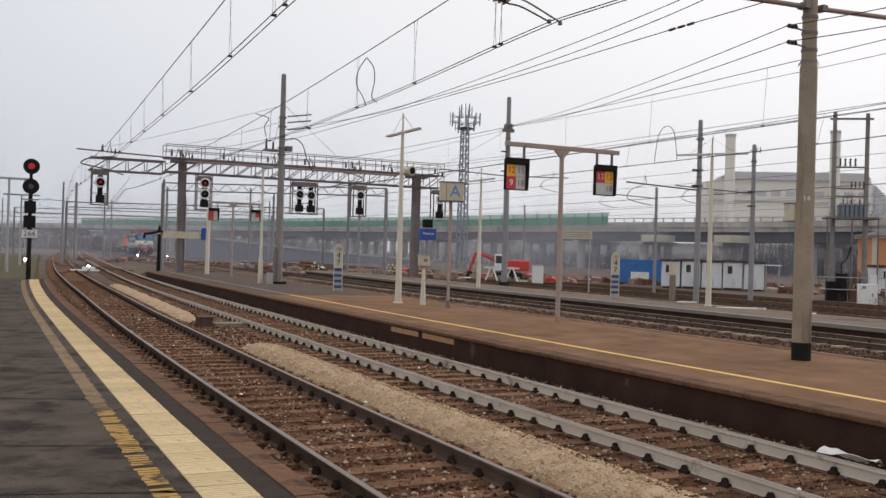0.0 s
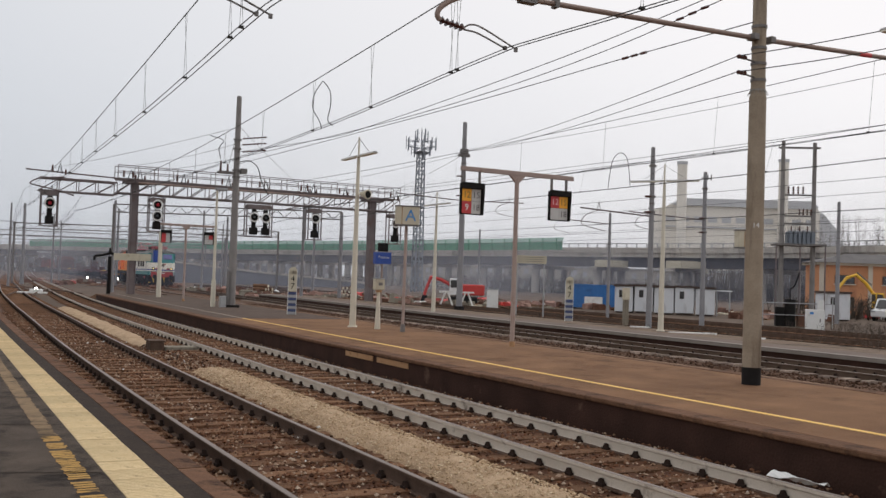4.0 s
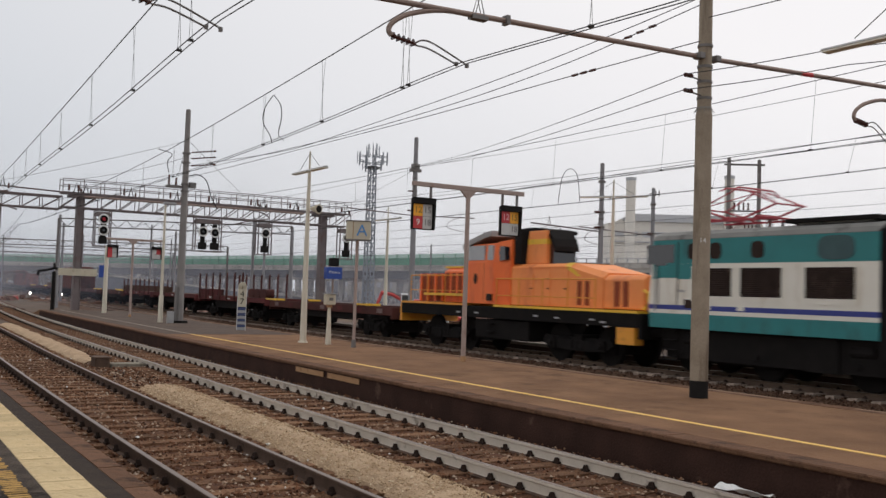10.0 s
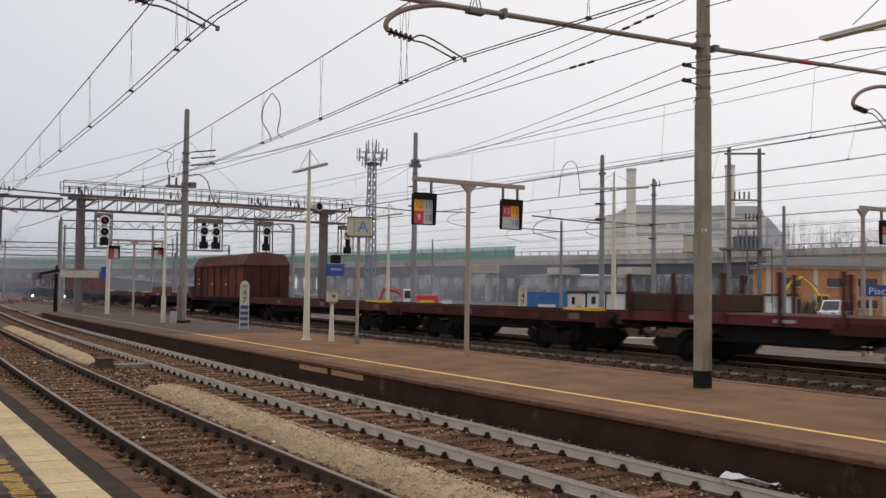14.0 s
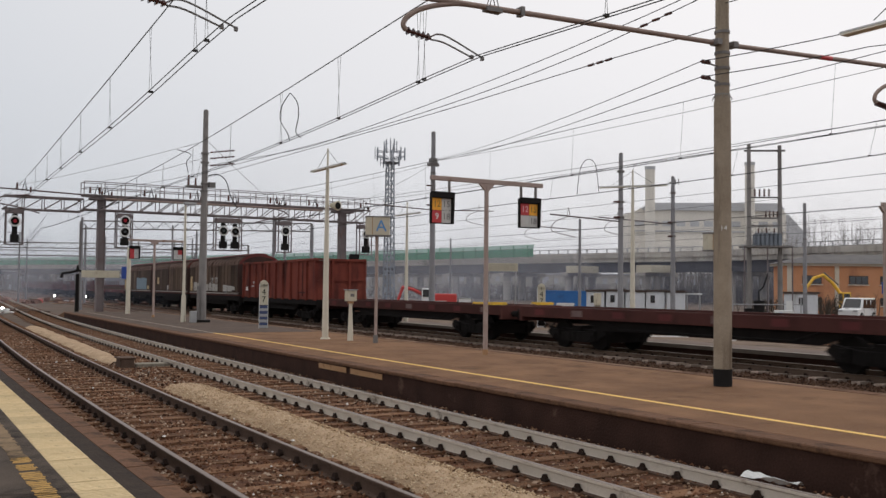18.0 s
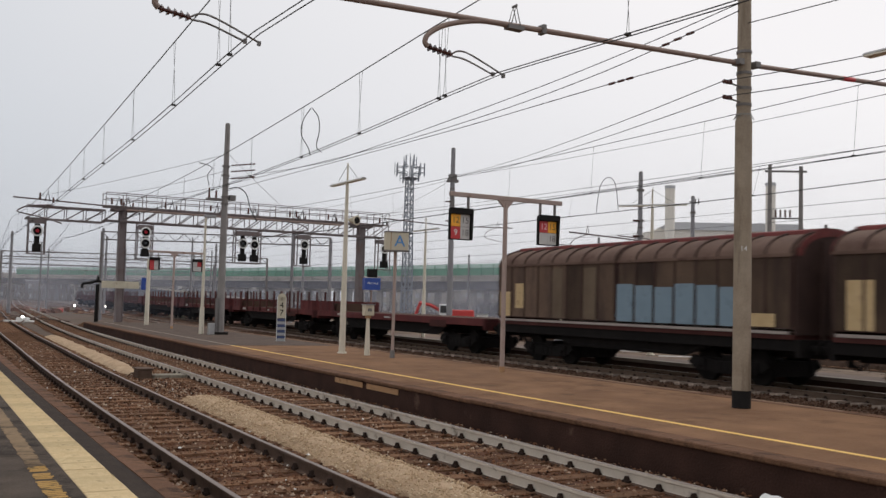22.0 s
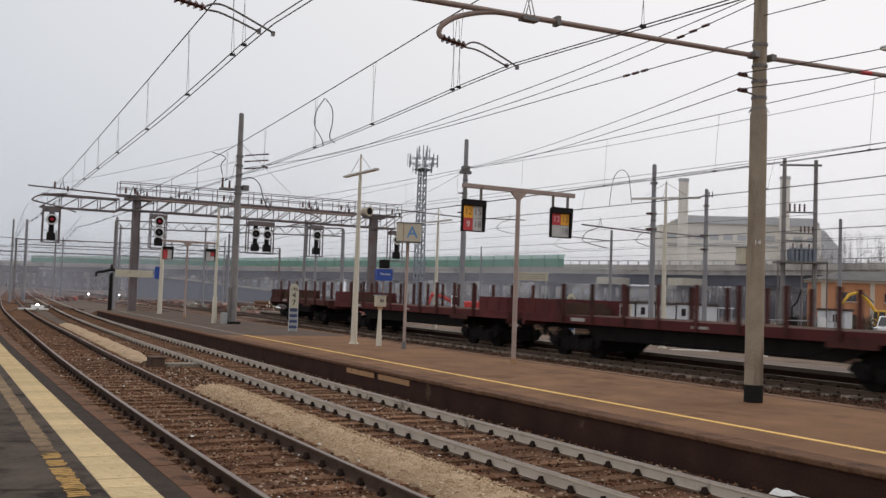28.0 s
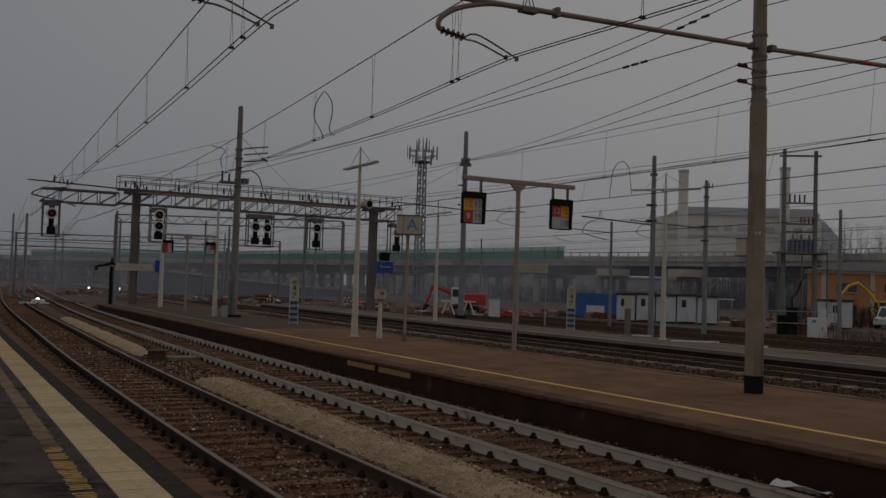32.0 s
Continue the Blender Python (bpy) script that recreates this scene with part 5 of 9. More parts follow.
def gantry_signal(x, heads, low, label):
    """A signal hung from the gantry in a cage; heads: (dx, z, lit)."""
    t = thing("gantry_signal", label, "signal", "signals")
    xs = [dx for dx, _, _ in heads]
    a, b = x + min(xs) - 0.5, x + max(xs) + 0.5
    for s in (a, b):
        part("cage_post", Geo().box(s - 0.035, GY - 0.75, low, s + 0.035, GY - 0.68, 6.95), M_GANTRY, t)
        part("cage_post", Geo().box(s - 0.035, GY - 0.2, low, s + 0.035, GY - 0.13, 6.95), M_GANTRY, t)
    part("cage_floor", Geo().box(a - 0.05, GY - 0.8, low - 0.05, b + 0.05, GY - 0.1, low), M_GANTRY, t)
    for z in (5.3, 5.95):
        part("cage_bar", Geo().box(a, GY - 0.74, z, b, GY - 0.70, z + 0.04), M_GANTRY, t)
    part("cage_hood", Geo().prism([(a - 0.04, 6.55), (a + 0.12, 6.85), (b - 0.12, 6.85), (b + 0.04, 6.55)], "y", GY - 0.78, GY - 0.12), M_GANTRY, t, "sheet hood over the heads")
    for dx, z, lit in heads:
        head(t, x + dx, GY - 0.82, z, 0.34, lit)
    for dx in sorted(set(xs)):
        part("relay_box", Geo().box(x + dx - 0.24, GY - 0.95, low + 0.12, x + dx + 0.24, GY - 0.55, low + 0.6), M_BLACK, t)
        part("backboard", Geo().box(x + dx - 0.16, GY - 0.76, low + 0.6, x + dx + 0.16, GY - 0.72, 6.5), M_BLACK, t)
    return t


gantry_signal(7.07, ((0, 6.04, True),), 4.6, "gantry signal with a lit red lamp and an open cage")
gantry_signal(13.8, ((0, 6.36, True), (0, 5.62, False)), 4.6, "two-head gantry signal with a dull red lamp")
gantry_signal(20.5, ((0, 5.95, False), (0.85, 5.92, False)), 4.6, "paired dark gantry signals in a cage")
gantry_signal(25.1, ((0, 6.12, False),), 4.6, "single dark gantry signal with a white rim")
gantry_signal(31.6, ((0, 6.15, False),), 4.6, "single dark gantry signal in a lattice cage")


def far_beam(x0, y0, x1, y1, z, h, label):
    t = thing("lattice_beam", label, "gantry", "distant gantries")
    p, q = Vector((x0, y0, z)), Vector((x1, y1, z))
    up = Vector((0, 0, h))
    part("chord", Geo().tube(p, q, 0.06, 0.06, 5), M_STEEL, t)
    part("chord", Geo().tube(p + up, q + up, 0.06, 0.06, 5), M_STEEL, t)
    n = int((q - p).length / 0.75)
    g = Geo()
    for k in range(n):
        a, b = p.lerp(q, k / n), p.lerp(q, (k + 1) / n)
        g.tube(a if k % 2 else a + up, b + up if k % 2 else b, 0.035, 0.035, 4, False)
    part("bracing", g, M_STEEL, t, kind="stuff")
    for e in (p, q):
        part("support", Geo().tube((e.x, e.y, -0.2), (e.x, e.y, z + h), 0.14, 0.12, 8), M_STEEL, t)


far_beam(15.5, 91.7, 34.0, 81.7, 7.2, 0.72, "grey lattice beam over the yard tracks")
far_beam(9.5, 122.0, 37.0, 108.0, 6.3, 0.62, "grey lattice beam over the yard tracks")
far_beam(5.0, 160.0, 42.0, 148.0, 6.4, 0.8, "grey lattice beam over the yard tracks")
far_beam(-2.0, 205.0, 50.0, 190.0, 6.8, 0.9, "grey lattice beam over the yard tracks")

# Water crane at the platform end, ground lamps, point levers
wc = thing("water_crane", "black cast-iron water crane at the platform end", "water crane", "", pose(11.35, 68.0, -0.1))
part("column", Geo().tube((0, 0, 0), (0, 0, 2.9), 0.14, 0.11, 12), M_BLACK, wc, smooth=True)
part("jib", Geo().path(rounded([(0.35, 0, 3.05), (0, 0, 3.12), (-0.5, 0, 2.98), (-0.95, 0, 2.9), (-1.0, 0, 2.6)]), 0.085, 8), M_BLACK, wc, "horizontal spout")
part("finial", Geo().tube((0, 0, 3.1), (0, 0, 3.5), 0.14, 0.05, 10), M_BLACK, wc)
for x, y, z in ((7.9, 79.5, 0.25), (20.0, 137.0, 0.6), (23.1, 132.0, 0.6), (3.6, 86.0, 0.6), (27.2, 92.5, 0.3)):
    gl = thing("ground_signal", "low ground signal with a lit white lamp", "signal", "ground signals", pose(x, y, -0.25))
    part("stem", Geo().box(-0.12, -0.08, 0, 0.12, 0.2, z + 0.1), M_GALV, gl)
    part("lamp", Geo().tube((0, -0.1, z + 0.2), (0, -0.16, z + 0.2), 0.13, 0.13, 12), M_WHITELAMP, gl, "lit white lamp")
    part("housing", Geo().box(-0.2, -0.095, z + 0.0, 0.2, 0.15, z + 0.4), M_BLACK, gl)
pm = thing("point_machine", "white-painted point machine on long sleepers", "point machine", "", pose(7.6, 78.6, -0.15))
part("deck", Geo().box(-1.1, -0.5, 0.02, 1.0, 0.5, 0.14), M_WHITE, pm, bevel=0.02)
part("motor", Geo().box(-0.2, -0.3, 0.142, 0.7, 0.3, 0.36), M_WHITE, pm, bevel=0.04)
for y0, xa, xb in ((70.0, 5.2, 9.0), (78.0, 9.6, 6.3)):
    cr = thing("crossover_track", "rusty crossover rails between the two tracks", "track", "crossovers")
    for d in (0, 1.5):
        part("rail", Geo().path([(xa + d, y0, -0.03), (xa + d + (xb - xa) * 0.3, y0 + 8, -0.03), (xa + d + (xb - xa) * 0.75, y0 + 18, -0.03), (xb + d + 0.9, y0 + 28, -0.03)], 0.05, 6), M_RAIL, cr)

# ---- the yard beyond the third platform ----
M_CABIN = surf("pale_blue_grey_cabin_panel", (0.56, 0.575, 0.60), (0.68, 0.69, 0.71), 1.2, 0.6, 0.1, fine=20, stain=(0.40, 0.39, 0.385), stain_scale=1.5, streak=0.3)
M_CABINROOF = surf("dark_cabin_roof", (0.05, 0.035, 0.03), (0.11, 0.08, 0.07), 2, 0.9, 0.2)
M_BLUEBOX = surf("bright_blue_container", (0.02, 0.13, 0.38), (0.035, 0.18, 0.47), 1, 0.5, 0.1, stain=(0.02, 0.09, 0.26), stain_scale=1.2)
M_HOUSE = surf("salmon_orange_plaster", (0.50, 0.225, 0.11), (0.60, 0.30, 0.165), 0.4, 0.9, 0.2, fine=12, stain=(0.40, 0.18, 0.10), stain_scale=0.5, streak=0.3)
M_PILASTER = surf("pale_cream_plaster", (0.52, 0.46, 0.38), (0.62, 0.56, 0.47), 0.6, 0.9, 0.2, fine=12)
M_GREYROOF = surf("grey_tile_roof", (0.10, 0.095, 0.095), (0.18, 0.17, 0.165), 0.8, 0.9, 0.3, fine=10)
M_GREEN = surf("green_noise_barrier", (0.035, 0.20, 0.11), (0.055, 0.28, 0.16), 0.5, 0.6, 0.1, fine=6, stain=(0.03, 0.14, 0.09), stain_scale=0.3)
M_GREENTOP = surf("milky_green_barrier_glass", (0.25, 0.40, 0.33), (0.33, 0.48, 0.41), 0.5, 0.4, 0.0)
# factory wall and roof colours are lightened to carry the distance haze
M_FACTORY = surf("hazed_factory_cladding", (0.66, 0.62, 0.555), (0.77, 0.725, 0.65), 0.08, 0.8, 0.1, fine=2, stain=(0.54, 0.50, 0.45), stain_scale=0.06)
M_FACTROOF = surf("hazed_factory_roof", (0.40, 0.405, 0.42), (0.50, 0.505, 0.52), 0.1, 0.7, 0.1, fine=2)
M_WINDOW = glass("dark_window_pane", (0.02, 0.022, 0.025), 0.1)
M_RED = surf("red_machine_paint", (0.48, 0.03, 0.03), (0.60, 0.06, 0.05), 2, 0.5, 0.1, stain=(0.3, 0.05, 0.04), stain_scale=2)
M_DIGYELLOW = surf("yellow_digger_paint", (0.72, 0.40, 0.02), (0.85, 0.52, 0.05), 2, 0.5, 0.1, stain=(0.45, 0.25, 0.03), stain_scale=2)
M_CARWHITE = surf("white_car_paint", (0.72, 0.72, 0.72), (0.8, 0.8, 0.8), 2, 0.3, 0.0)
M_TYRE = surf("black_rubber", (0.012, 0.012, 0.012), (0.03, 0.03, 0.03), 4, 0.9, 0.2)
# bluish haze is put into the grey of the far walls and ramp
M_BLOCK = surf("hazed_grey_block", (0.16, 0.165, 0.185), (0.25, 0.255, 0.275), 0.05, 0.9, 0.0, fine=1)
M_TREE = surf("bare_winter_thicket", (0.05, 0.04, 0.032), (0.13, 0.105, 0.085), 0.5, 0.95, 0.0, fine=4)
# haze over the distant trees is put into this lighter bark
M_TWIG = surf("hazed_bare_twigs", (0.13, 0.112, 0.10), (0.23, 0.205, 0.185), 0.5, 0.95, 0.0, fine=4)
M_BLUEGREY = surf("blue_grey_transformer_paint", (0.12, 0.14, 0.17), (0.2, 0.225, 0.26), 2, 0.6, 0.1)
# tower colour includes the blue-grey of distance haze
M_TOWER = surf("hazed_tower_steel", (0.19, 0.21, 0.24), (0.29, 0.31, 0.345), 2, 0.6, 0.1, metal=0.2)
M_RUSTHEAP = surf("rusty_scrap", (0.06, 0.028, 0.02), (0.20, 0.105, 0.072), 2, 0.9, 0.4)

M_RUBBLE = surf("pinkish_brick_rubble", (0.22, 0.12, 0.095), (0.42, 0.28, 0.23), 3, 0.95, 0.5)

for k, x in enumerate((31.5, 36.5, 42.0)):
    y_track = thing("yard_track", "rusty siding rails in the yard earth", "track", "yard tracks")
    y_track["kind"] = "structure"
    for s in (-0.75, 0.75):
        part("rail", Geo().sweep([(x + s - 0.035, -0.235), (x + s + 0.035, -0.235), (x + s + 0.035, -0.02), (x + s - 0.035, -0.02)], steps(-60, 140, 8), bend_3), M_RAIL, y_track)
    g = Geo()
    for y in steps(15, 110, 0.65):
        g.box(x - 1.25 + bend_3(y), y - 0.12, -0.3, x + 1.25 + bend_3(y), y + 0.12, -0.19)
    part("sleepers", g, M_WOOD, y_track, kind="stuff")


def cabin(m, w, roof_tilt, label, window=True):
    t = thing("site_cabin", label, "cabin", "site cabins", m)
    part("body", Geo().box(-w / 2, -1.1, 0.1, w / 2, 1.1, 2.15), M_CABIN, t, bevel=0.03)
    part("roof", Geo().box(-w / 2 - 0.1, -1.2, 2.152, w / 2 + 0.1, 1.2, 2.32), M_CABINROOF, t, "dark felt roof")
    part("plinth", Geo().box(-w / 2 + 0.1, -1.0, 0, w / 2 - 0.1, 1.0, 0.1), M_CABINROOF, t)
    if window:
        wi = part("window", Geo().box(-w / 2 + 0.35, -1.14, 1.25, -w / 2 + 0.7, -1.102, 1.85), M_CABINROOF, t)
        part("pane", Geo().box(-w / 2 + 0.39, -1.155, 1.29, -w / 2 + 0.66, -1.141, 1.81), M_WINDOW, wi)
        part("door", Geo().box(w / 2 - 0.95, -1.13, 0.15, w / 2 - 0.2, -1.102, 2.0), M_CABIN, t)
    for x in steps(-w / 2 + 0.2, w / 2 - 0.2, 0.45):
        part("panel_joint", Geo().box(x - 0.012, -1.112, 0.12, x + 0.012, -1.101, 2.13), M_CABINROOF if x == 0 else M_CABIN, t)
    return t


shed_turn = math.degrees(math.atan2(55.76 - 61.56, 55.5 - 49.76))
for k in range(5):
    u = (k + 0.5) / 5
    cabin(pose(49.9 + (55.5 - 49.9) * u + 0.75, 61.5 + (55.76 - 61.5) * u + 0.75, -0.22 + 0.05 * (k % 2), 0, 0, shed_turn), 1.46 if k != 2 else 1.54, 0, "pale blue-grey site cabin with a dark flat roof")
cabin(pose(63.9, 51.5, -0.22, 0, 0, -29), 1.9, 0, "small pale grey cabin by the excavator")
bc = thing("shipping_container", "bright blue corrugated container with a white panel", "container", "", pose(53.7, 69.2, -0.22, 0, 0, -44))
part("body", Geo().box(-2.15, -1.1, 0.1, 2.15, 1.1, 2.1), M_BLUEBOX, bc)
for x in steps(-2.05, 2.05, 0.34):
    part("corrugation", Geo().box(x - 0.06, -1.14, 0.15, x + 0.06, -1.101, 2.05), M_BLUEBOX, bc)
part("white_panel", Geo().box(-0.6, -1.17, 0.35, 1.0, -1.145, 1.1), M_WHITE, bc, "white panel on the side")
part("rim", Geo().box(-2.2, -1.17, 2.1, 2.2, 1.15, 2.2), M_BLUEBOX, bc)

# Switch cabinet and the pole-mounted transformer
cbn = thing("switch_cabinet", "pale grey metal switch cabinet", "cabinet", "", pose(44.1, 36.7, -0.22, 0, 0, -38))
part("body", Geo().box(-0.48, -0.25, 0, 0.48, 0.25, 1.25), M_WHITE, cbn, bevel=0.02)
part("label", Geo().box(-0.32, -0.262, 0.98, -0.12, -0.252, 1.12), M_LETTERBLUE, cbn, "small blue label")
part("handle", Geo().box(0.2, -0.275, 0.55, 0.26, -0.252, 0.75), M_STEEL, cbn)
tr = thing("transformer_station", "two concrete poles with a steel platform and transformers", "transformer", "", pose(48.5, 43.1, -0.2, 0, 0, -36))
part("pole", Geo().tube((0, 0, 0), (0, 0, 11.9), 0.17, 0.12, 12), M_MASTGREY, tr, smooth=True)
part("pole", Geo().tube((1.95, 0, 0), (1.95, 0, 11.8), 0.17, 0.12, 12), M_MASTGREY, tr, smooth=True)
part("top_bar", Geo().box(-0.3, -0.06, 11.4, 2.3, 0.06, 11.52), M_STEEL, tr)
for z in (8.35, 7.0, 6.5):
    part("cross_bar", Geo().box(0.1, -0.05, z, 1.9, 0.05, z + 0.1), M_STEEL, tr)
for k in range(4):
    insulator_string((0.35 + k * 0.3, -0.1, 8.46), (0.35 + k * 0.3, -0.1, 8.95), 3, 0.1, tr)
    insulator_string((1.05 + k * 0.24, -0.1, 7.11), (1.05 + k * 0.24, -0.1, 7.5), 3, 0.08, tr)
part("platform", Geo().box(-0.5, -0.8, 5.12, 2.6, 0.8, 5.24), M_STEEL, tr)
for k in range(6):
    part("transformer_fin", Geo().box(0.4 + k * 0.27, -0.5, 5.242, 0.56 + k * 0.27, 0.5, 6.05), M_BLUEGREY, tr, "blue-grey cooling fin")
part("transformer_tank", Geo().box(0.3, -0.35, 5.242, 2.0, 0.35, 6.0), M_BLUEGREY, tr)
for k in range(3):
    insulator_string((0.6 + k * 0.5, 0, 6.0), (0.6 + k * 0.5, 0, 6.4), 3, 0.08, tr)
for x in (-0.45, 1.0, 2.55):
    part("support", Geo().tube((x, -0.7, 0), (x, -0.7, 5.12), 0.05, 0.05, 8), M_GANTRY, tr)
part("lower_tank", Geo().tube((0.35, -1.2, 0), (0.35, -1.2, 1.7), 0.34, 0.34, 14), M_BLACK, tr, "dark oil tank at the foot", smooth=True)
part("gear_box", Geo().box(-0.5, -1.3, 0, 0.0, -0.8, 1.2), M_BLACK, tr, "dark gear box", bevel=0.03)
part("gear_box", Geo().box(0.8, -1.4, 0, 1.3, -0.9, 0.8), M_RUSTHEAP, tr, "rusty gear box", bevel=0.03)
part("tank_pipe", Geo().path([(0.35, -1.2, 1.7), (0.35, -1.1, 2.3), (0.7, -0.9, 2.6), (1.0, -0.7, 3.4)], 0.05, 6), M_BLACK, tr)
part("fence_frame", Geo().box(-1.4, -1.6, 0, -1.34, -1.54, 1.5).box(2.8, -1.6, 0, 2.86, -1.54, 1.9).box(-1.4, -1.6, 1.44, 2.86, -1.54, 1.5).box(-1.4, -1.6, 0.7, 2.86, -1.54, 0.75), M_GALV, tr)
part("warning_plate", Geo().box(1.9, -1.63, 1.1, 2.3, -1.605, 1.7), M_WHITE, tr)


def excavator(m, paint, label, reach):
    t = thing("excavator", label, "excavator", "", m)
    part("track_frame", Geo().box(-1.3, -1.1, 0, 1.3, -0.6, 0.7).box(-1.3, 0.6, 0, 1.3, 1.1, 0.7), M_TYRE, t, bevel=0.15)
    part("house", Geo().box(-0.4, -1.0, 0.85, 1.9, 1.0, 1.8), paint, t, bevel=0.1)
    part("turntable", Geo().tube((0, 0, 0.6), (0, 0, 0.86), 0.7, 0.7, 14), M_TYRE, t)
    cab = part("cab", Geo().box(-1.2, -1.0, 0.85, -0.4, -0.1, 2.3), paint if reach < 0 else M_CARWHITE, t, bevel=0.06)
    part("cab_window", Geo().box(-1.22, -0.9, 1.5, -1.19, -0.2, 2.15).box(-1.1, -1.03, 1.5, -0.55, -0.99, 2.15), M_WINDOW, cab)
    part("boom", Geo().path([(-0.3, 0.3, 1.5), (-1.6, 0.3, 3.2), (-2.5, 0.3, 3.9), (-3.4, 0.3, 3.6)] if reach < 0 else [(-0.5, 0.3, 1.4), (-2.0, 0.3, 2.15), (-3.0, 0.3, 2.35)], 0.16, 6), paint, t, "jointed boom")
    part("stick", Geo().path([(-3.3, 0.3, 3.7), (-4.3, 0.3, 2.4), (-4.6, 0.3, 1.4)] if reach < 0 else [(-2.9, 0.3, 2.4), (-3.3, 0.3, 1.3), (-3.5, 0.3, 0.6)], 0.14, 6), paint, t)
    part("ram", Geo().tube((-1.0, 0.3, 3.0), (-2.4, 0.3, 4.15), 0.07, 0.07, 6) if reach < 0 else Geo().tube((-0.8, 0.3, 1.9), (-2.4, 0.3, 2.5), 0.06, 0.06, 6), M_STEEL, t)
    x, z = (-4.6, 1.2) if reach < 0 else (-3.5, 0.5)
    part("bucket", Geo().prism([(x - 0.4, z - 0.6), (x + 0.3, z - 0.5), (x + 0.3, z + 0.2), (x - 0.1, z + 0.25)], "y", -0.1, 0.7), M_TYRE, t)
    return t


excavator(pose(78.6, 57.7, -0.2, 0, 0, -28), M_DIGYELLOW, "yellow tracked excavator with a raised boom", -1)
excavator(pose(42.6, 73.6, -0.2, 0, 0, -30), M_RED, "red excavator with a white cab among scrap", 1)
for x, y in ((37.6, 67.6), (38.9, 66.6)):
    ts = thing("trestle", "white splayed steel trestle", "trestle", "trestles", pose(x, y, -0.22, 0, 0, -30))
    for d in (-0.55, 0.55):
        part("leg", Geo().tube((d, 0, 0), (d * 0.2, 0, 1.15), 0.08, 0.06, 8), M_WHITE, ts)
    part("cap", Geo().box(-0.6, -0.1, 1.15, 0.6, 0.1, 1.28), M_WHITE, ts)
pb = thing("trackside_box", "white upright trackside box", "cabinet", "", pose(41.0, 66.0, -0.22, 0, 0, -30))
part("body", Geo().box(-0.45, -0.3, 0, 0.45, 0.3, 1.5), M_WHITE, pb, bevel=0.03)
part("lid", Geo().box(-0.5, -0.35, 1.502, 0.5, 0.35, 1.58), M_GALV, pb)


def car(m, van, label, name="parked_car"):
    t = thing(name, label, "van" if van else "car", "parked vehicles", m)
    h = 1.85 if van else 1.45
    pts = [(-2.1, 0.35), (2.1, 0.35), (2.15, 0.9), (1.35, 1.0), (0.75, h), (-1.95, h), (-2.15, 1.0)]
    part("body", Geo().prism(pts, "y", -0.82, 0.82), M_CARWHITE, t, "white body", bevel=0.08)
    part("windscreen", Geo().add([(1.33, -0.7, 1.04), (1.33, 0.7, 1.04), (0.80, 0.62, h - 0.08), (0.80, -0.62, h - 0.08), (1.37, -0.7, 1.04), (1.37, 0.7, 1.04), (0.84, 0.62, h - 0.08), (0.84, -0.62, h - 0.08)], [(4, 5, 6, 7), (0, 3, 2, 1), (0, 1, 5, 4), (2, 3, 7, 6), (1, 2, 6, 5), (3, 0, 4, 7)]), M_WINDOW, t)
    part("rear_window", Geo().box(-2.13, -0.65, 1.05, -2.02, 0.65, h - 0.2), M_WINDOW, t)
    for x in (-0.6, 0.6):
        part("headlight", Geo().box(2.08, x - 0.18, 0.72, 2.17, x + 0.18, 0.86), M_GALV, t)
    for s in (-0.83, 0.83):
        for a, b in ((-1.9, -0.75), (-0.65, 0.2), (0.28, 0.95)):
            part("side_window", Geo().prism([(a, 1.0), (b + 0.1, 1.0), (b - 0.12, h - 0.13), (a + 0.05, h - 0.13)], "y", s - 0.014, s + 0.014), M_WINDOW, t)
        for x in (-1.35, 1.35):
            w = part("tyre", Geo().tube((x, s * 0.88, 0.33), (x, s * 1.05, 0.33), 0.33, 0.33, 16), M_TYRE, t)
            part("rim", Geo().tube((x, s * 1.05, 0.33), (x, s * 1.06, 0.33), 0.2, 0.2, 12), M_GALV, w)
    return t


car(pose(70.5, 51.1, -0.22, 0, 0, 196), True, "white van parked before the orange house", "parked_van")
car(pose(57.2, 64.5, -0.22, 0, 0, -40), False, "white car parked by the blue container")

# Orange house with a tiled roof, windows and pilasters
ho = thing("orange_house", "long low salmon-orange building with a grey hipped roof", "building", "", pose(77.4, 64.0, -0.22, 0, 0, math.degrees(math.atan2(57.7 - 64.0, 87.5 - 77.2))))
part("wall", Geo().box(0, 0, 0, 46, 4, 4.9), M_HOUSE, ho)
part("cornice", Geo().box(-0.3, -0.3, 4.902, 46.3, 4.3, 5.15), M_PILASTER, ho)
part("roof", Geo().add([(-0.6, -0.6, 5.15), (46.6, -0.6, 5.15), (46.6, 4.6, 5.15), (-0.6, 4.6, 5.15), (3.5, 2.6, 6.15), (42.5, 2.6, 6.15)], [(0, 1, 5, 4), (2, 3, 4, 5), (1, 2, 5), (3, 0, 4), (3, 2, 1, 0)]), M_GREYROOF, ho, "grey tiled roof")
for x in (0.0, 4.7, 11.6, 18.5, 25.4):
    part("pilaster", Geo().box(x, -0.12, 0, x + 0.42, -0.002, 4.9), M_PILASTER, ho)
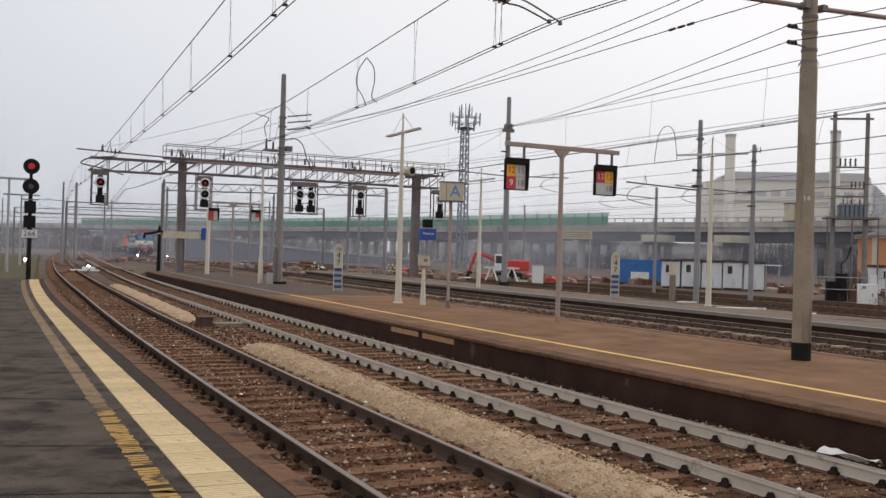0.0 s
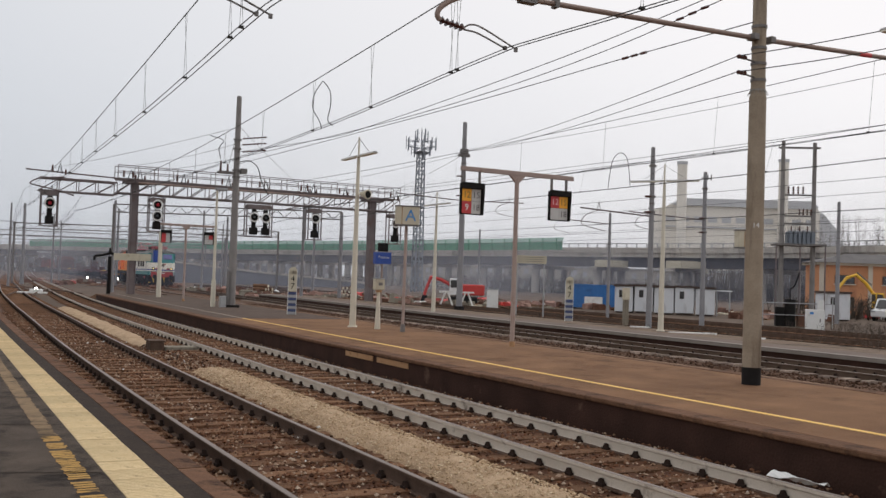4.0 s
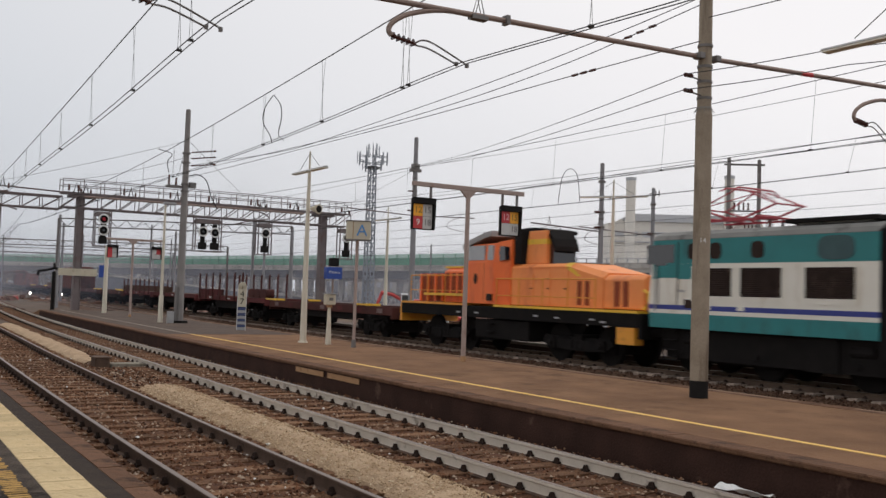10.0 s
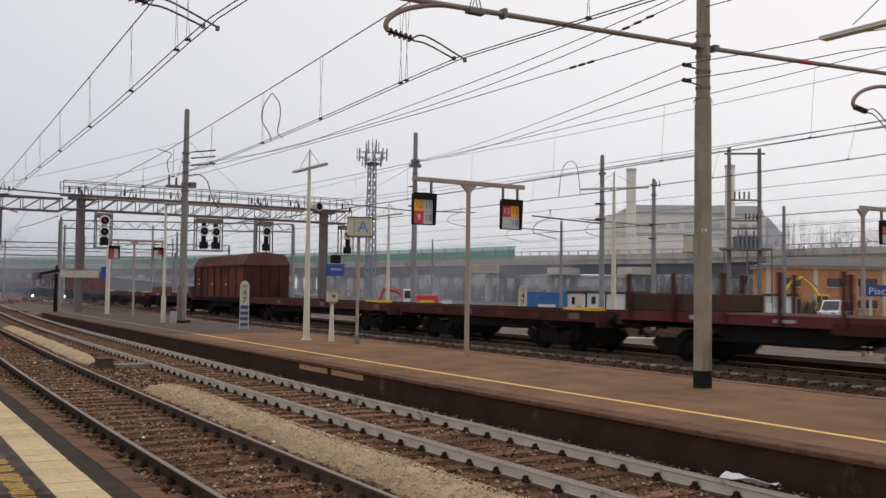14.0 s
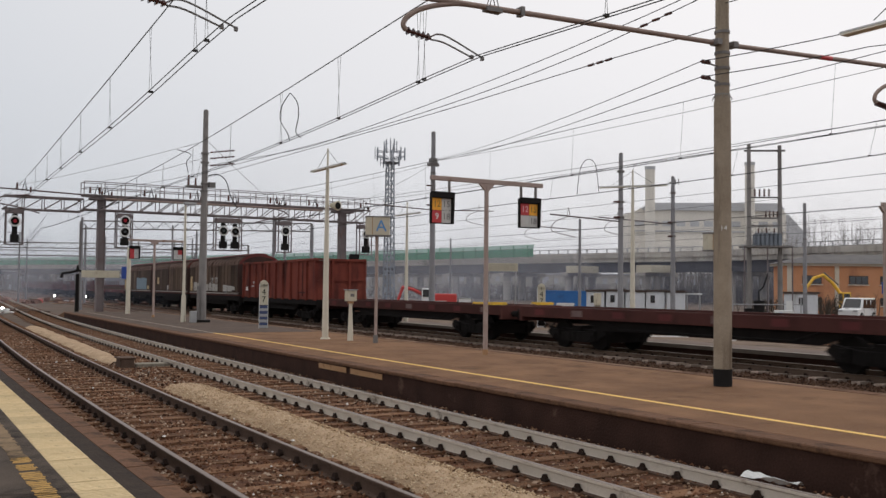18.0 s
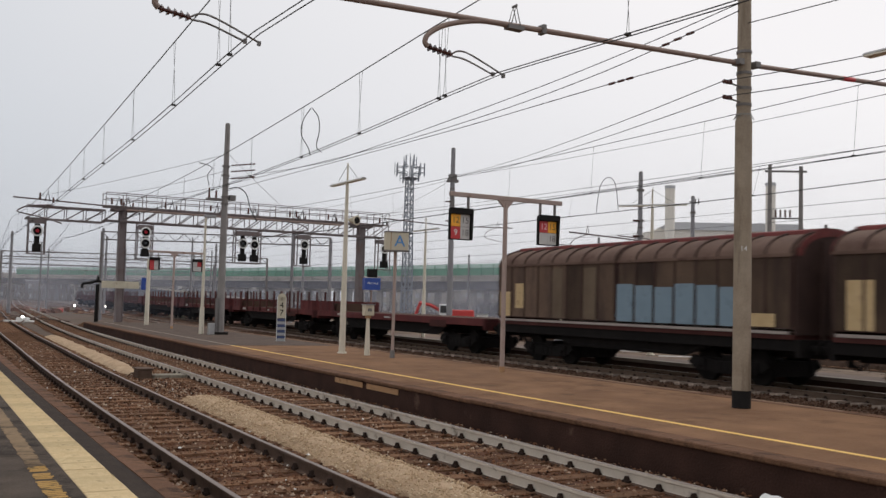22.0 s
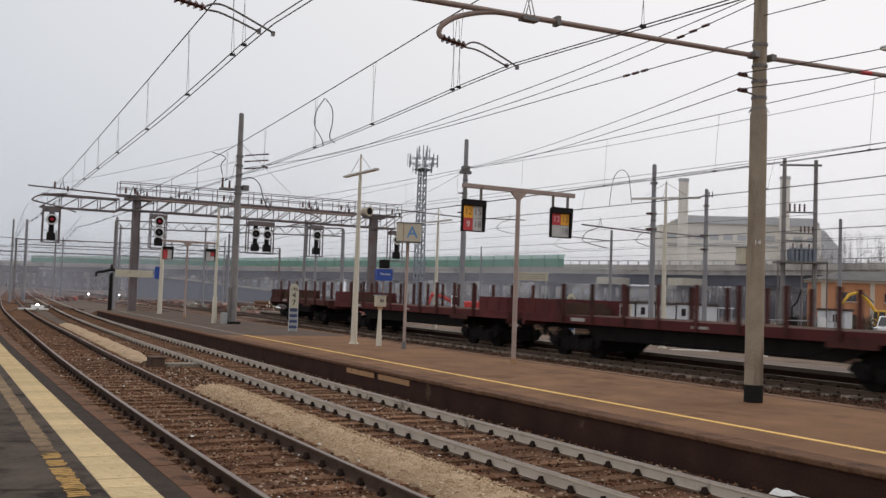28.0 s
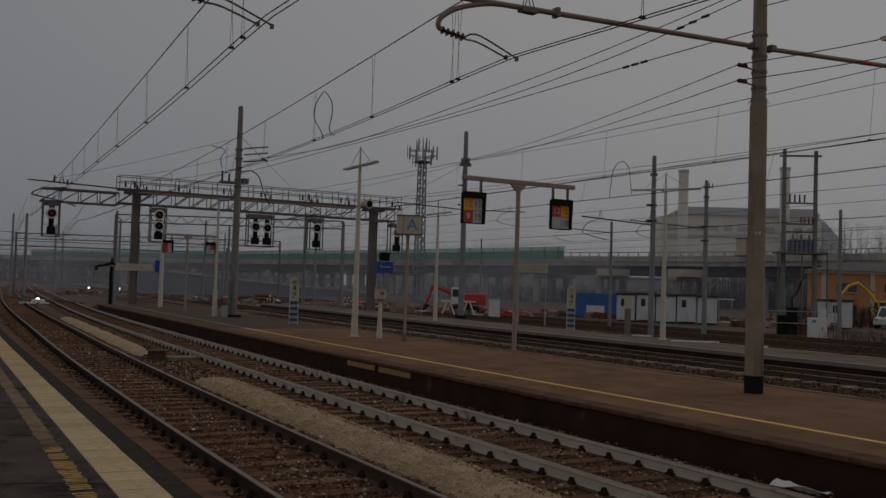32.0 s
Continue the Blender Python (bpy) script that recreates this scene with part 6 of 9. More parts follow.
for x in (1.5, 6.1, 9.2, 13.0, 16.1, 19.9, 23.0):
    for z, h2 in ((3.1, 0.85), (1.0, 0.8)):
        wd = part("window", Geo().box(x, -0.06, z, x + 1.9, -0.002, z + h2), M_CABINROOF, ho, "dark brown window")
        for q in range(3):
            part("pane", Geo().box(x + 0.08 + q * 0.6, -0.08, z + 0.07, x + 0.62 + q * 0.6, -0.061, z + h2 - 0.07), M_WINDOW, wd)
        part("sill", Geo().box(x - 0.1, -0.16, z - 0.1, x + 2.0, -0.003, z - 0.003), M_PILASTER, wd)

# ---- the road viaduct ----
VIA = [Vector(p) for p in ((-60, 560), (-2.7, 435), (24.6, 380), (58, 322), (80, 283), (93, 245), (102.5, 212), (108.5, 182), (112.6, 155), (119, 136), (123.6, 121), (124, 105), (123.5, 90), (127.5, 67), (133, 10), (136, -80))]


def via_at(d):
    """Point and outward normal at d metres along the viaduct."""
    for a, b in zip(VIA, VIA[1:]):
        n = (b - a).length
        if d <= n:
            w = (b - a) / n
            return a + w * d, Vector((-w.y, w.x))
        d -= n
    w = (VIA[-1] - VIA[-2]).normalized()
    return VIA[-1], Vector((-w.y, w.x))


VIA_LEN = sum((b - a).length for a, b in zip(VIA, VIA[1:]))


def via_sweep(section, d0, d1, step=6.0):
    g = Geo()
    ds = steps(d0, d1, step)
    n = len(section)
    for d in ds:
        p, o = via_at(d)
        g.v.extend((p.x + o.x * s, p.y + o.y * s, z) for s, z in section)
    for i in range(len(ds) - 1):
        g.f += [(i * n + k, i * n + (k + 1) % n, (i + 1) * n + (k + 1) % n, (i + 1) * n + k) for k in range(n)]
    g.f += [tuple(range(n)), tuple(range((len(ds) - 1) * n, len(ds) * n))]
    return g


via = thing("road_viaduct", "pale concrete road viaduct on round piers with a green noise barrier", "bridge")
part("deck", via_sweep([(0, 7.3), (13, 7.3), (13, 8.5), (0, 8.5)], 0, VIA_LEN), M_PALECON, via, "pale concrete deck edge")
part("parapet", via_sweep([(-0.35, 8.1), (0.1, 8.1), (0.1, 9.1), (-0.35, 9.1)], 0, VIA_LEN), M_PALECON, via)
part("girder", via_sweep([(0.9, 5.5), (1.7, 5.5), (1.7, 7.3), (0.9, 7.3)], 0, VIA_LEN), M_DARKCON, via, "dark girder under the deck")
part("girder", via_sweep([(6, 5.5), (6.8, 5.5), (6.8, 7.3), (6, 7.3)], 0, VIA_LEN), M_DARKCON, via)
part("guard_rail", via_sweep([(-0.3, 9.75), (-0.2, 9.75), (-0.2, 9.9), (-0.3, 9.9)], 0, VIA_LEN), M_GALV, via)
g = Geo()
d = 0.0
while d < VIA_LEN:
    p, o = via_at(d)
    g.box(p.x - 0.1, p.y - 0.1, 9.1, p.x + 0.1, p.y + 0.1, 9.9)
    d += 2.2
part("rail_posts", g, M_GALV, via, kind="stuff")
d_a = (VIA[1] - VIA[0]).length + 80
d_b = sum((b - a).length for a, b in zip(VIA[:9], VIA[1:9]))
part("noise_barrier", via_sweep([(-0.42, 8.6), (-0.36, 8.6), (-0.36, 10.2), (-0.42, 10.2)], d_a, d_b), M_GREEN, via, "green noise barrier")
part("barrier_top", via_sweep([(-0.42, 10.2), (-0.38, 10.2), (0.1, 11.1), (0.06, 11.1)], d_a, d_b), M_GREENTOP, via, "milky green upper barrier panes")
d = d_a
while d < d_b:
    p, o = via_at(d)
    part("barrier_post", Geo().box(p.x - o.x * 0.5 - 0.08, p.y - o.y * 0.5 - 0.08, 8.5, p.x - o.x * 0.5 + 0.08, p.y - o.y * 0.5 + 0.08, 11.1), M_GREEN, via)
    d += 4.0
d = 8.0
while d < VIA_LEN - 10:
    p, o = via_at(d)
    w = Vector((o.y, -o.x))
    cap = [p + o * 0.2 - w * 0.9, p + o * 12.4 - w * 0.9, p + o * 12.4 + w * 0.9, p + o * 0.2 + w * 0.9]
    gg = Geo().add([(q.x, q.y, 4.75) for q in cap] + [(q.x, q.y, 5.48) for q in cap], [(3, 2, 1, 0), (4, 5, 6, 7), (0, 1, 5, 4), (1, 2, 6, 5), (2, 3, 7, 6), (3, 0, 4, 7)])
    cp = part("pier_cap", gg, M_PALECON, via)
    for s in (2.0, 6.3, 10.6):
        q = p + o * s
        part("pier", Geo().tube((q.x, q.y, -0.3), (q.x, q.y, 4.75), 0.85, 0.85, 14), M_PALECON, via, smooth=True)
    d += 17.0
# crossheads that stick out in front, seen over the cabins
for u, s in ((0.0, -2.2), (16, -3.0)):
    p, o = via_at(d_b + 12 + u)
    part("outrigger", Geo().box(p.x + o.x * s - 1.5, p.y + o.y * s - 1.5, 5.3, p.x + 1.5, p.y + 1.5, 6.6), M_BEIGE, via, "pale bracket head under the deck")
rmp = thing("approach_ramp", "dark sloping retaining wall of a road ramp", "ramp")
for (xa, ya, za), (xb, yb, zb) in (((33, 175, 3.9), (53, 165, 1.9)), ((53, 165, 1.9), (70, 155, 0.6))):
    part("wall", Geo().add([(xa, ya, -0.3), (xb, yb, -0.3), (xb, yb + 5, -0.3), (xa, ya + 5, -0.3), (xa, ya, za), (xb, yb, zb), (xb, yb + 5, zb), (xa, ya + 5, za)], [(0, 1, 5, 4), (1, 2, 6, 5), (2, 3, 7, 6), (3, 0, 4, 7), (4, 5, 6, 7)]), M_BLOCK, rmp)
    part("edge", Geo().add([(xa, ya - 0.2, za), (xb, yb - 0.2, zb), (xb, yb - 0.2, zb + 0.35), (xa, ya - 0.2, za + 0.35), (xa, ya + 0.1, za), (xb, yb + 0.1, zb), (xb, yb + 0.1, zb + 0.35), (xa, ya + 0.1, za + 0.35)], [(0, 1, 2, 3), (7, 6, 5, 4), (0, 4, 5, 1), (3, 2, 6, 7)]), M_PALECON, rmp)

# ---- factory with two chimneys, tower, far blocks ----
fa = thing("factory", "large pale factory hall with a sloping gable and two chimneys", "building", "", pose(183.9, 207.7, 0, 0, 0, math.degrees(math.atan2(183.1 - 207.7, 229.0 - 183.9))))
part("hall", Geo().box(0, 0, 0, 46, 7, 24.4), M_FACTORY, fa)
part("upper_wall", Geo().prism([(1.0, 24.402), (4.6, 25.9), (45.2, 25.9), (46.0, 24.402)], "y", 0, 7), M_FACTORY, fa)
part("roof", Geo().prism([(4.2, 25.902), (7.0, 27.3), (43.5, 27.6), (45.6, 25.902)], "y", -0.5, 7), M_FACTROOF, fa)
part("gable", Geo().prism([(46.002, 0), (51.2, 0), (51.2, 19.8), (47.0, 24.4), (46.002, 24.4)], "y", 0.5, 7), M_FACTROOF, fa, "grey sloping end bay")
part("cornice", Geo().box(4.0, -0.9, 25.2, 44, -0.05, 25.85), M_FACTROOF, fa)
part("drip_ledge", Geo().box(1.5, -0.5, 19.0, 45.5, -0.05, 19.35), M_FACTROOF, fa)
part("low_wing", Geo().box(3.0, -3, 0, 20, -0.1, 15), M_FACTORY, fa)
part("low_wing", Geo().box(20.01, -4, 0, 50, -0.1, 14), M_FACTORY, fa)
for x in steps(2, 42, 4.0):
    part("window", Geo().box(x, -0.12, 20.6, x + 2.6, -0.01, 22.2), M_FACTROOF, fa)
for x0, y0, top in ((5.4, -3.9, 37.2), (34.0, -3.9, 38.8)):
    ch = part("chimney", Geo().tube((x0, y0, 0), (x0, y0, top), 1.4, 1.35, 18), M_FACTORY, fa, "stubby round chimney", smooth=True)
    part("chimney_rim", Geo().tube((x0, y0, top - 0.8), (x0, y0, top + 0.05), 1.5, 1.5, 18), M_FACTROOF, ch, smooth=True)
tw = thing("telecom_tower", "grey lattice telecom tower with a crown of antennas", "tower", "", pose(68.6, 133.2, -0.2))
for a in range(4):
    c, s = (1, 1, -1, -1)[a], (1, -1, -1, 1)[a]
    part("leg", Geo().tube((c * 0.66, s * 0.66, 0), (c * 0.46, s * 0.46, 22.3), 0.11, 0.09, 6), M_TOWER, tw)
g = Geo()
z = 0.0
while z < 21.5:
    w0, w1 = 0.66 - z * 0.009, 0.66 - (z + 1.3) * 0.009
    for (ca, sa), (cb, sb) in zip(((1, 1), (1, -1), (-1, -1), (-1, 1)), ((1, -1), (-1, -1), (-1, 1), (1, 1))):
        g.tube((ca * w0, sa * w0, z), (cb * w1, sb * w1, z + 1.3), 0.055, 0.055, 4, False)
        g.tube((cb * w0, sb * w0, z), (ca * w1, sa * w1, z + 1.3), 0.055, 0.055, 4, False)
    z += 1.3
part("bracing", g, M_TOWER, tw, kind="stuff")
part("head_platform", Geo().tube((0, 0, 21.9), (0, 0, 22.1), 1.0, 1.3, 12), M_TOWER, tw)
for ring, (r, z0, hgt, n) in enumerate(((2.35, 22.3, 2.0, 11), (1.5, 21.4, 1.5, 7), (1.0, 23.6, 1.9, 5))):
    for k in range(n):
        q = Matrix.Rotation(2 * math.pi * (k + 0.3 * ring) / n, 4, "Z")
        an = part("antenna", Geo().box(-0.09, r, z0 + 0.12 * (k % 3), 0.09, r + 0.1, z0 + hgt + 0.12 * (k % 3)), M_TOWER, tw, "blue-grey panel antenna")
        an.matrix_local = q
        part("bracket", Geo().tube((0, 0.5, z0 + hgt * 0.2), (0, r, z0 + hgt * 0.4), 0.05, 0.05, 5), M_TOWER, an)
        part("bracket", Geo().tube((0, 0.5, z0 + hgt * 0.75), (0, r, z0 + hgt * 0.75), 0.04, 0.04, 5), M_TOWER, an)
part("mast_tip", Geo().tube((0, 0, 22), (0, 0, 26.0), 0.09, 0.05, 6), M_TOWER, tw)


def far_block(x, y, turn, w, d, h, rows, mat, label):
    t = thing("distant_building", label, "building", "distant buildings", pose(x, y, -0.2, 0, 0, turn))
    part("wall", Geo().box(-w / 2, 0, 0, w / 2, d, h), mat, t)
    part("roof", Geo().box(-w / 2 - 0.4, -0.4, h, w / 2 + 0.4, d + 0.4, h + 0.4), M_FACTROOF, t)
    n = max(2, int(w / 3.2))
    for r in range(rows):
        for k in range(n):
            xx = -w / 2 + (k + 0.5) * w / n
            zz = h * (r + 0.45) / rows
            part("window", Geo().box(xx - 0.6, -0.1, zz - 0.7, xx + 0.6, -0.01, zz + 0.8), M_FACTROOF, t)


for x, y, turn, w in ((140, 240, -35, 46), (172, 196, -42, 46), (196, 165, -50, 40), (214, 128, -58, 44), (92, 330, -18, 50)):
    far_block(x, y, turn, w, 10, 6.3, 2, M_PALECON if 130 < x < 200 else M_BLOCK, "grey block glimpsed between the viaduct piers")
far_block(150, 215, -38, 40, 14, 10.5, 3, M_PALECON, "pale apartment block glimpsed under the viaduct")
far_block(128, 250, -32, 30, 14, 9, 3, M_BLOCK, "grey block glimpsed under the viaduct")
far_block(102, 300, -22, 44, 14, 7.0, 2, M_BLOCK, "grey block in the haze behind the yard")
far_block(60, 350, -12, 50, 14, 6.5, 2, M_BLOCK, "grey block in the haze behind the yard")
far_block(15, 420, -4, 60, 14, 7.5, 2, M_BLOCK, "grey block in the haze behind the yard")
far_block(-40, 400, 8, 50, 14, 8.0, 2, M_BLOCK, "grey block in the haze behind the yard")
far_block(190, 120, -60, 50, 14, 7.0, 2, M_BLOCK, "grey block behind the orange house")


def thicket(name, x0, y0, x1, y1, h, count, label, seed, twigs=4, bark=M_TREE, thin=1.0):
    """Bare winter bushes: many crossed thin twigs."""
    rnd = random.Random(seed)
    g = Geo()
    for _ in range(count):
        u = rnd.random()
        x, y = x0 + (x1 - x0) * u + rnd.uniform(-3, 3), y0 + (y1 - y0) * u + rnd.uniform(-3, 3)
        t = h * rnd.uniform(0.4, 1.0)
        k = min(1.0, h / 3.0)
        dx, dy = k * rnd.uniform(-1.5, 1.5), k * rnd.uniform(-1.5, 1.5)
        g.tube((x, y, -0.2), (x + dx, y + dy, t), 0.11 * k * thin, 0.02 * k * thin, 3, False)
        for _ in range(twigs):
            v = rnd.uniform(0.3, 0.98)
            g.tube((x + dx * v, y + dy * v, t * v), (x + dx * v + k * rnd.uniform(-1.6, 1.6), y + dy * v + k * rnd.uniform(-1.6, 1.6), t * v + k * rnd.uniform(0.3, 1.6)), 0.05 * k * thin, 0.012 * k * thin, 3, False)
    tagged(part(name, g, bark), label, "bushes", kind="stuff")


thicket("bare_bushes", 140, 150, 175, 90, 9.5, 700, "bare winter trees behind the viaduct", 1)
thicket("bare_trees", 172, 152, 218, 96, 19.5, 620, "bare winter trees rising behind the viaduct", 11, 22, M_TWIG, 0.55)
thicket("bare_bushes", 110, 190, 150, 90, 3.4, 700, "bare winter scrub behind the viaduct piers", 7)
thicket("bare_bushes", 90, 225, 125, 150, 2.6, 160, "bare winter bushes under the viaduct", 2)
thicket("bare_bushes", 66, 58, 74, 53, 1.6, 160, "dark bare shrubs before the orange house", 3)
thicket("bare_bushes", -90, 300, 60, 330, 6.0, 700, "bare winter bushes in the haze", 4)
thicket("dry_weeds", 28.5, 20, 30, 60, 0.35, 500, "dry brown weeds behind the third platform", 5)
thicket("dry_weeds", 33, 18, 50, 40, 0.35, 600, "dry brown weeds in the yard", 6)

# Scrap, sleepers and materials lying about the yard
def clutter():
    rnd = random.Random(21)
    kinds = (("scrap_heap", "heap of rusty scrap on the yard ground", M_RUSTHEAP), ("material_pile", "pile of grey building material in the yard", M_CONCRETE),
             ("timber_stack", "stack of dark old sleepers", M_WOOD), ("crate", "red crate among the yard clutter", M_RED), ("tarpaulin_pile", "blue-covered pile in the yard", M_BLUEBOX),
             ("white_sack_pile", "pile of white sacks in the yard", M_WHITE), ("plank_stack", "stack of pale planks in the yard", M_BEIGE), ("rubble_heap", "heap of pinkish brick rubble", M_RUBBLE))
    order = (0, 7, 1, 2, 6, 5, 0, 2, 7, 1, 0, 6, 2, 2, 5, 0, 7, 0, 1, 2, 0, 7, 3, 2, 5, 1, 0, 2, 7, 2)
    for k in range(230):
        u = rnd.random()
        if k < 80:
            x, y = 27 + 26 * u + rnd.uniform(-3, 3), 112 - 42 * u + rnd.uniform(-9, 9)
        elif k < 125:
            x, y = 33 + 27 * u + rnd.uniform(-2, 2), 78 - 27 * u + rnd.uniform(-4, 4)
        elif k < 200 and k >= 145:
            x, y = 20 + 34 * u + rnd.uniform(-2, 2), 100 - 44 * u + rnd.uniform(-3, 12)
        elif k < 145:
            x, y = 62 + 18 * u, 63 - 9 * u + rnd.uniform(-3, 3)
        else:
            x, y = 12 + 22 * u, 135 - 22 * u + rnd.uniform(-10, 10)
        if 46 < x < 59 and 53 < y < 71:
            y += 12
        name, lab, mat = kinds[order[k % 30]]
        t = thing(name, lab, name.split("_")[0], "yard clutter", pose(x, y, -0.24, 0, 0, rnd.uniform(0, 180)))
        for j in range(rnd.randint(4, 7)):
            sz = 0.5 if name == "white_sack_pile" else 0.75
            w, dd, h = rnd.uniform(0.2, 1.0) * sz, rnd.uniform(0.15, 0.5) * sz, rnd.uniform(0.2, 0.75) * sz
            if name in ("plank_stack", "timber_stack"):
                w, h = w * 1.6, h * 0.5
            a, b = rnd.uniform(-1.2, 1.2), rnd.uniform(-0.8, 0.8)
            o = part("piece", Geo().prism([(-w, 0), (w, 0), (w * rnd.uniform(0.4, 0.95), h), (-w * rnd.uniform(0.4, 0.95), h * rnd.uniform(0.7, 1))], "y", -dd, dd), mat, t)
            o.location, o.rotation_euler = (a, b, 0.0), (rnd.uniform(-0.15, 0.15), rnd.uniform(-0.15, 0.15), rnd.uniform(0, 3))


clutter()


def log_stack(x, y, turn, n, length):
    """Dark round timbers in a heap, with pale cut ends."""
    t = thing("log_stack", "heap of dark round poles with pale cut ends", "logs", "log stacks", pose(x, y, -0.24, 0, 0, turn))
    rnd = random.Random(int(x * 10))
    for row in range(3):
        for k in range(n - row):
            r = rnd.uniform(0.15, 0.2)
            a = (k + row / 2 - n / 2) * 0.42
            z = 0.2 + row * 0.35
            e = length / 2 + rnd.uniform(-0.3, 0.3)
            lg = part("log", Geo().tube((a, -e, z), (a, e, z + rnd.uniform(-0.05, 0.05)), r, r, 8), M_WOOD, t)
            part("cut_end", Geo().tube((a, -e - 0.02, z), (a, -e - 0.005, z), r * 0.85, r * 0.85, 8), M_BEIGE, lg)


for x, y, turn, n, length in ((40.8, 95.2, -20, 5, 2.0), (31.6, 96.5, 40, 4, 1.8)):
    log_stack(x, y, turn, n, length)
sgn = thing("notice_board", "long pale notice board on posts by the yard", "sign", "", pose(33.85, 50.0, -0.2, 0, 0, -30))
part("board", Geo().box(-0.97, -0.04, 3.4, 0.97, 0.04, 3.9), M_BEIGE, sgn, "pale board with faint lines")
for z in (3.52, 3.65, 3.78):
    part("line_bar", Geo().box(-0.85, -0.05, z, 0.8, -0.041, z + 0.035), M_CONCRETE, sgn)
for x in (-0.85, 0.85):
    part("post", Geo().tube((x, 0.1, 0), (x, 0.1, 3.9), 0.05, 0.05, 8), M_GALV, sgn)
tbl = thing("open_shelter", "low open shelter with a flat white roof", "shelter", "", pose(57.0, 57.3, -0.22, 0, 0, -45))
part("roof", Geo().box(-1.3, -0.7, 2.0, 1.3, 0.7, 2.09), M_WHITE, tbl)
for x in (-1.1, 0.1, 1.1):
    part("post", Geo().tube((x, -0.6, 0), (x, -0.6, 2.0), 0.06, 0.06, 6), M_GALV, tbl)

for x, y, turn, l in ((26.2, 27.5, -20, 1.9), (27.0, 31.5, -35, 0.8), (26.6, 24.6, 15, 0.7)):
    st = thing("white_plank", "white weathered plank lying behind the third platform", "plank", "planks", pose(x, y, P_TOP - 0.05, 0, 0, turn))
    part("board", Geo().box(-l / 2, -0.12, 0.0, l / 2, 0.12, 0.05), M_WHITE, st)


# ---- thin veils over the yard, standing in for smoke and distance haze ----
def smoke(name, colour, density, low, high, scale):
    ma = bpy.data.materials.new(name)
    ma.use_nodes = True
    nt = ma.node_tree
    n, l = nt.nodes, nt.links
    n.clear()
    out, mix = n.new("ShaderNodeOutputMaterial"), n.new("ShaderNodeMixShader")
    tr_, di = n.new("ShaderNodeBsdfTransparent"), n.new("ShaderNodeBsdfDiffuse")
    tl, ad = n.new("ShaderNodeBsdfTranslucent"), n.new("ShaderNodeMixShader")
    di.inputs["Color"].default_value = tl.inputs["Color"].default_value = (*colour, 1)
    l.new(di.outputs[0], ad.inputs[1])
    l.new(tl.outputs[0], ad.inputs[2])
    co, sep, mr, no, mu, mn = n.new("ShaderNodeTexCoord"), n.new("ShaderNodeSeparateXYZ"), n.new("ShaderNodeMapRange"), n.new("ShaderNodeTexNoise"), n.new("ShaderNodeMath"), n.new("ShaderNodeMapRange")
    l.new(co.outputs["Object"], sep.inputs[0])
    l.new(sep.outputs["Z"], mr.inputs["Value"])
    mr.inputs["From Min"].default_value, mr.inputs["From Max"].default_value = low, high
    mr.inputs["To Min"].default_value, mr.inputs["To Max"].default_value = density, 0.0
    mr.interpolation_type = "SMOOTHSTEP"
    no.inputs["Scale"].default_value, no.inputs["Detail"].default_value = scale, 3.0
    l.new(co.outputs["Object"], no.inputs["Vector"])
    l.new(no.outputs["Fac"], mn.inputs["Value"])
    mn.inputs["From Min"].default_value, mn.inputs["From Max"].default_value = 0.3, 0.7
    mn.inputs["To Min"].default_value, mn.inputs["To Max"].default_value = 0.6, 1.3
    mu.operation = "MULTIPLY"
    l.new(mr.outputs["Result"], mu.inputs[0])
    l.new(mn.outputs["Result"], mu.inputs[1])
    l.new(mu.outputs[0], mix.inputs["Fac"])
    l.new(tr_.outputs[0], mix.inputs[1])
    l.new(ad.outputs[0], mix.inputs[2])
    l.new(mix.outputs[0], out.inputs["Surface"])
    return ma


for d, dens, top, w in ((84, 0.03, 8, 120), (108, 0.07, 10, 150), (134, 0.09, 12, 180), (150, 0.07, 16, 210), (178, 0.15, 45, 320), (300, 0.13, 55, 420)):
    # whiter veils beyond 160 m stand in for distance haze
    ma = smoke("thin_smoke_haze", (0.44, 0.48, 0.60) if d < 160 else (0.80, 0.79, 0.82), dens, 1.0, top, 12 / d)
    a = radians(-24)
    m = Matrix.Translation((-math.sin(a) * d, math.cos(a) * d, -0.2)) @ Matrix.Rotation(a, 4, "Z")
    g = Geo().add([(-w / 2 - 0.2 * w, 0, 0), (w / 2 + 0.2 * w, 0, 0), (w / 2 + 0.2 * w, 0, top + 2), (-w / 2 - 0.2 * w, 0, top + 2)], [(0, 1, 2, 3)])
    ob = tagged(part("diesel_smoke", g, ma), "thin veil standing in for smoke and distance haze over the yard", "smoke", kind="stuff")
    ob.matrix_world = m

# ---- the train: a locomotive, a shunter and 22 wagons on track 3 ----
# Each vehicle's own space: y = 0 is its middle, -y its leading end, z = 0 the top of the rails.
M_TEAL = surf("teal_loco_paint", (0.012, 0.16, 0.165), (0.022, 0.22, 0.22), 1.5, 0.5, 0.05, fine=30, stain=(0.02, 0.10, 0.10), stain_scale=1.4, streak=0.3, stain_from=0.52)
M_TEALMESH = surf("dull_teal_mesh", (0.03, 0.07, 0.075), (0.06, 0.115, 0.12), 3, 0.7, 0.3, fine=50)
M_IVORY = surf("off_white_loco_paint", (0.70, 0.655, 0.565), (0.80, 0.765, 0.68), 1.2, 0.5, 0.05, fine=30, stain=(0.56, 0.48, 0.37), stain_scale=1.8, streak=0.22, stain_from=0.56)
M_BLUE = surf("blue_stripe", (0.02, 0.03, 0.20), (0.03, 0.05, 0.28), 2, 0.4, 0.0)
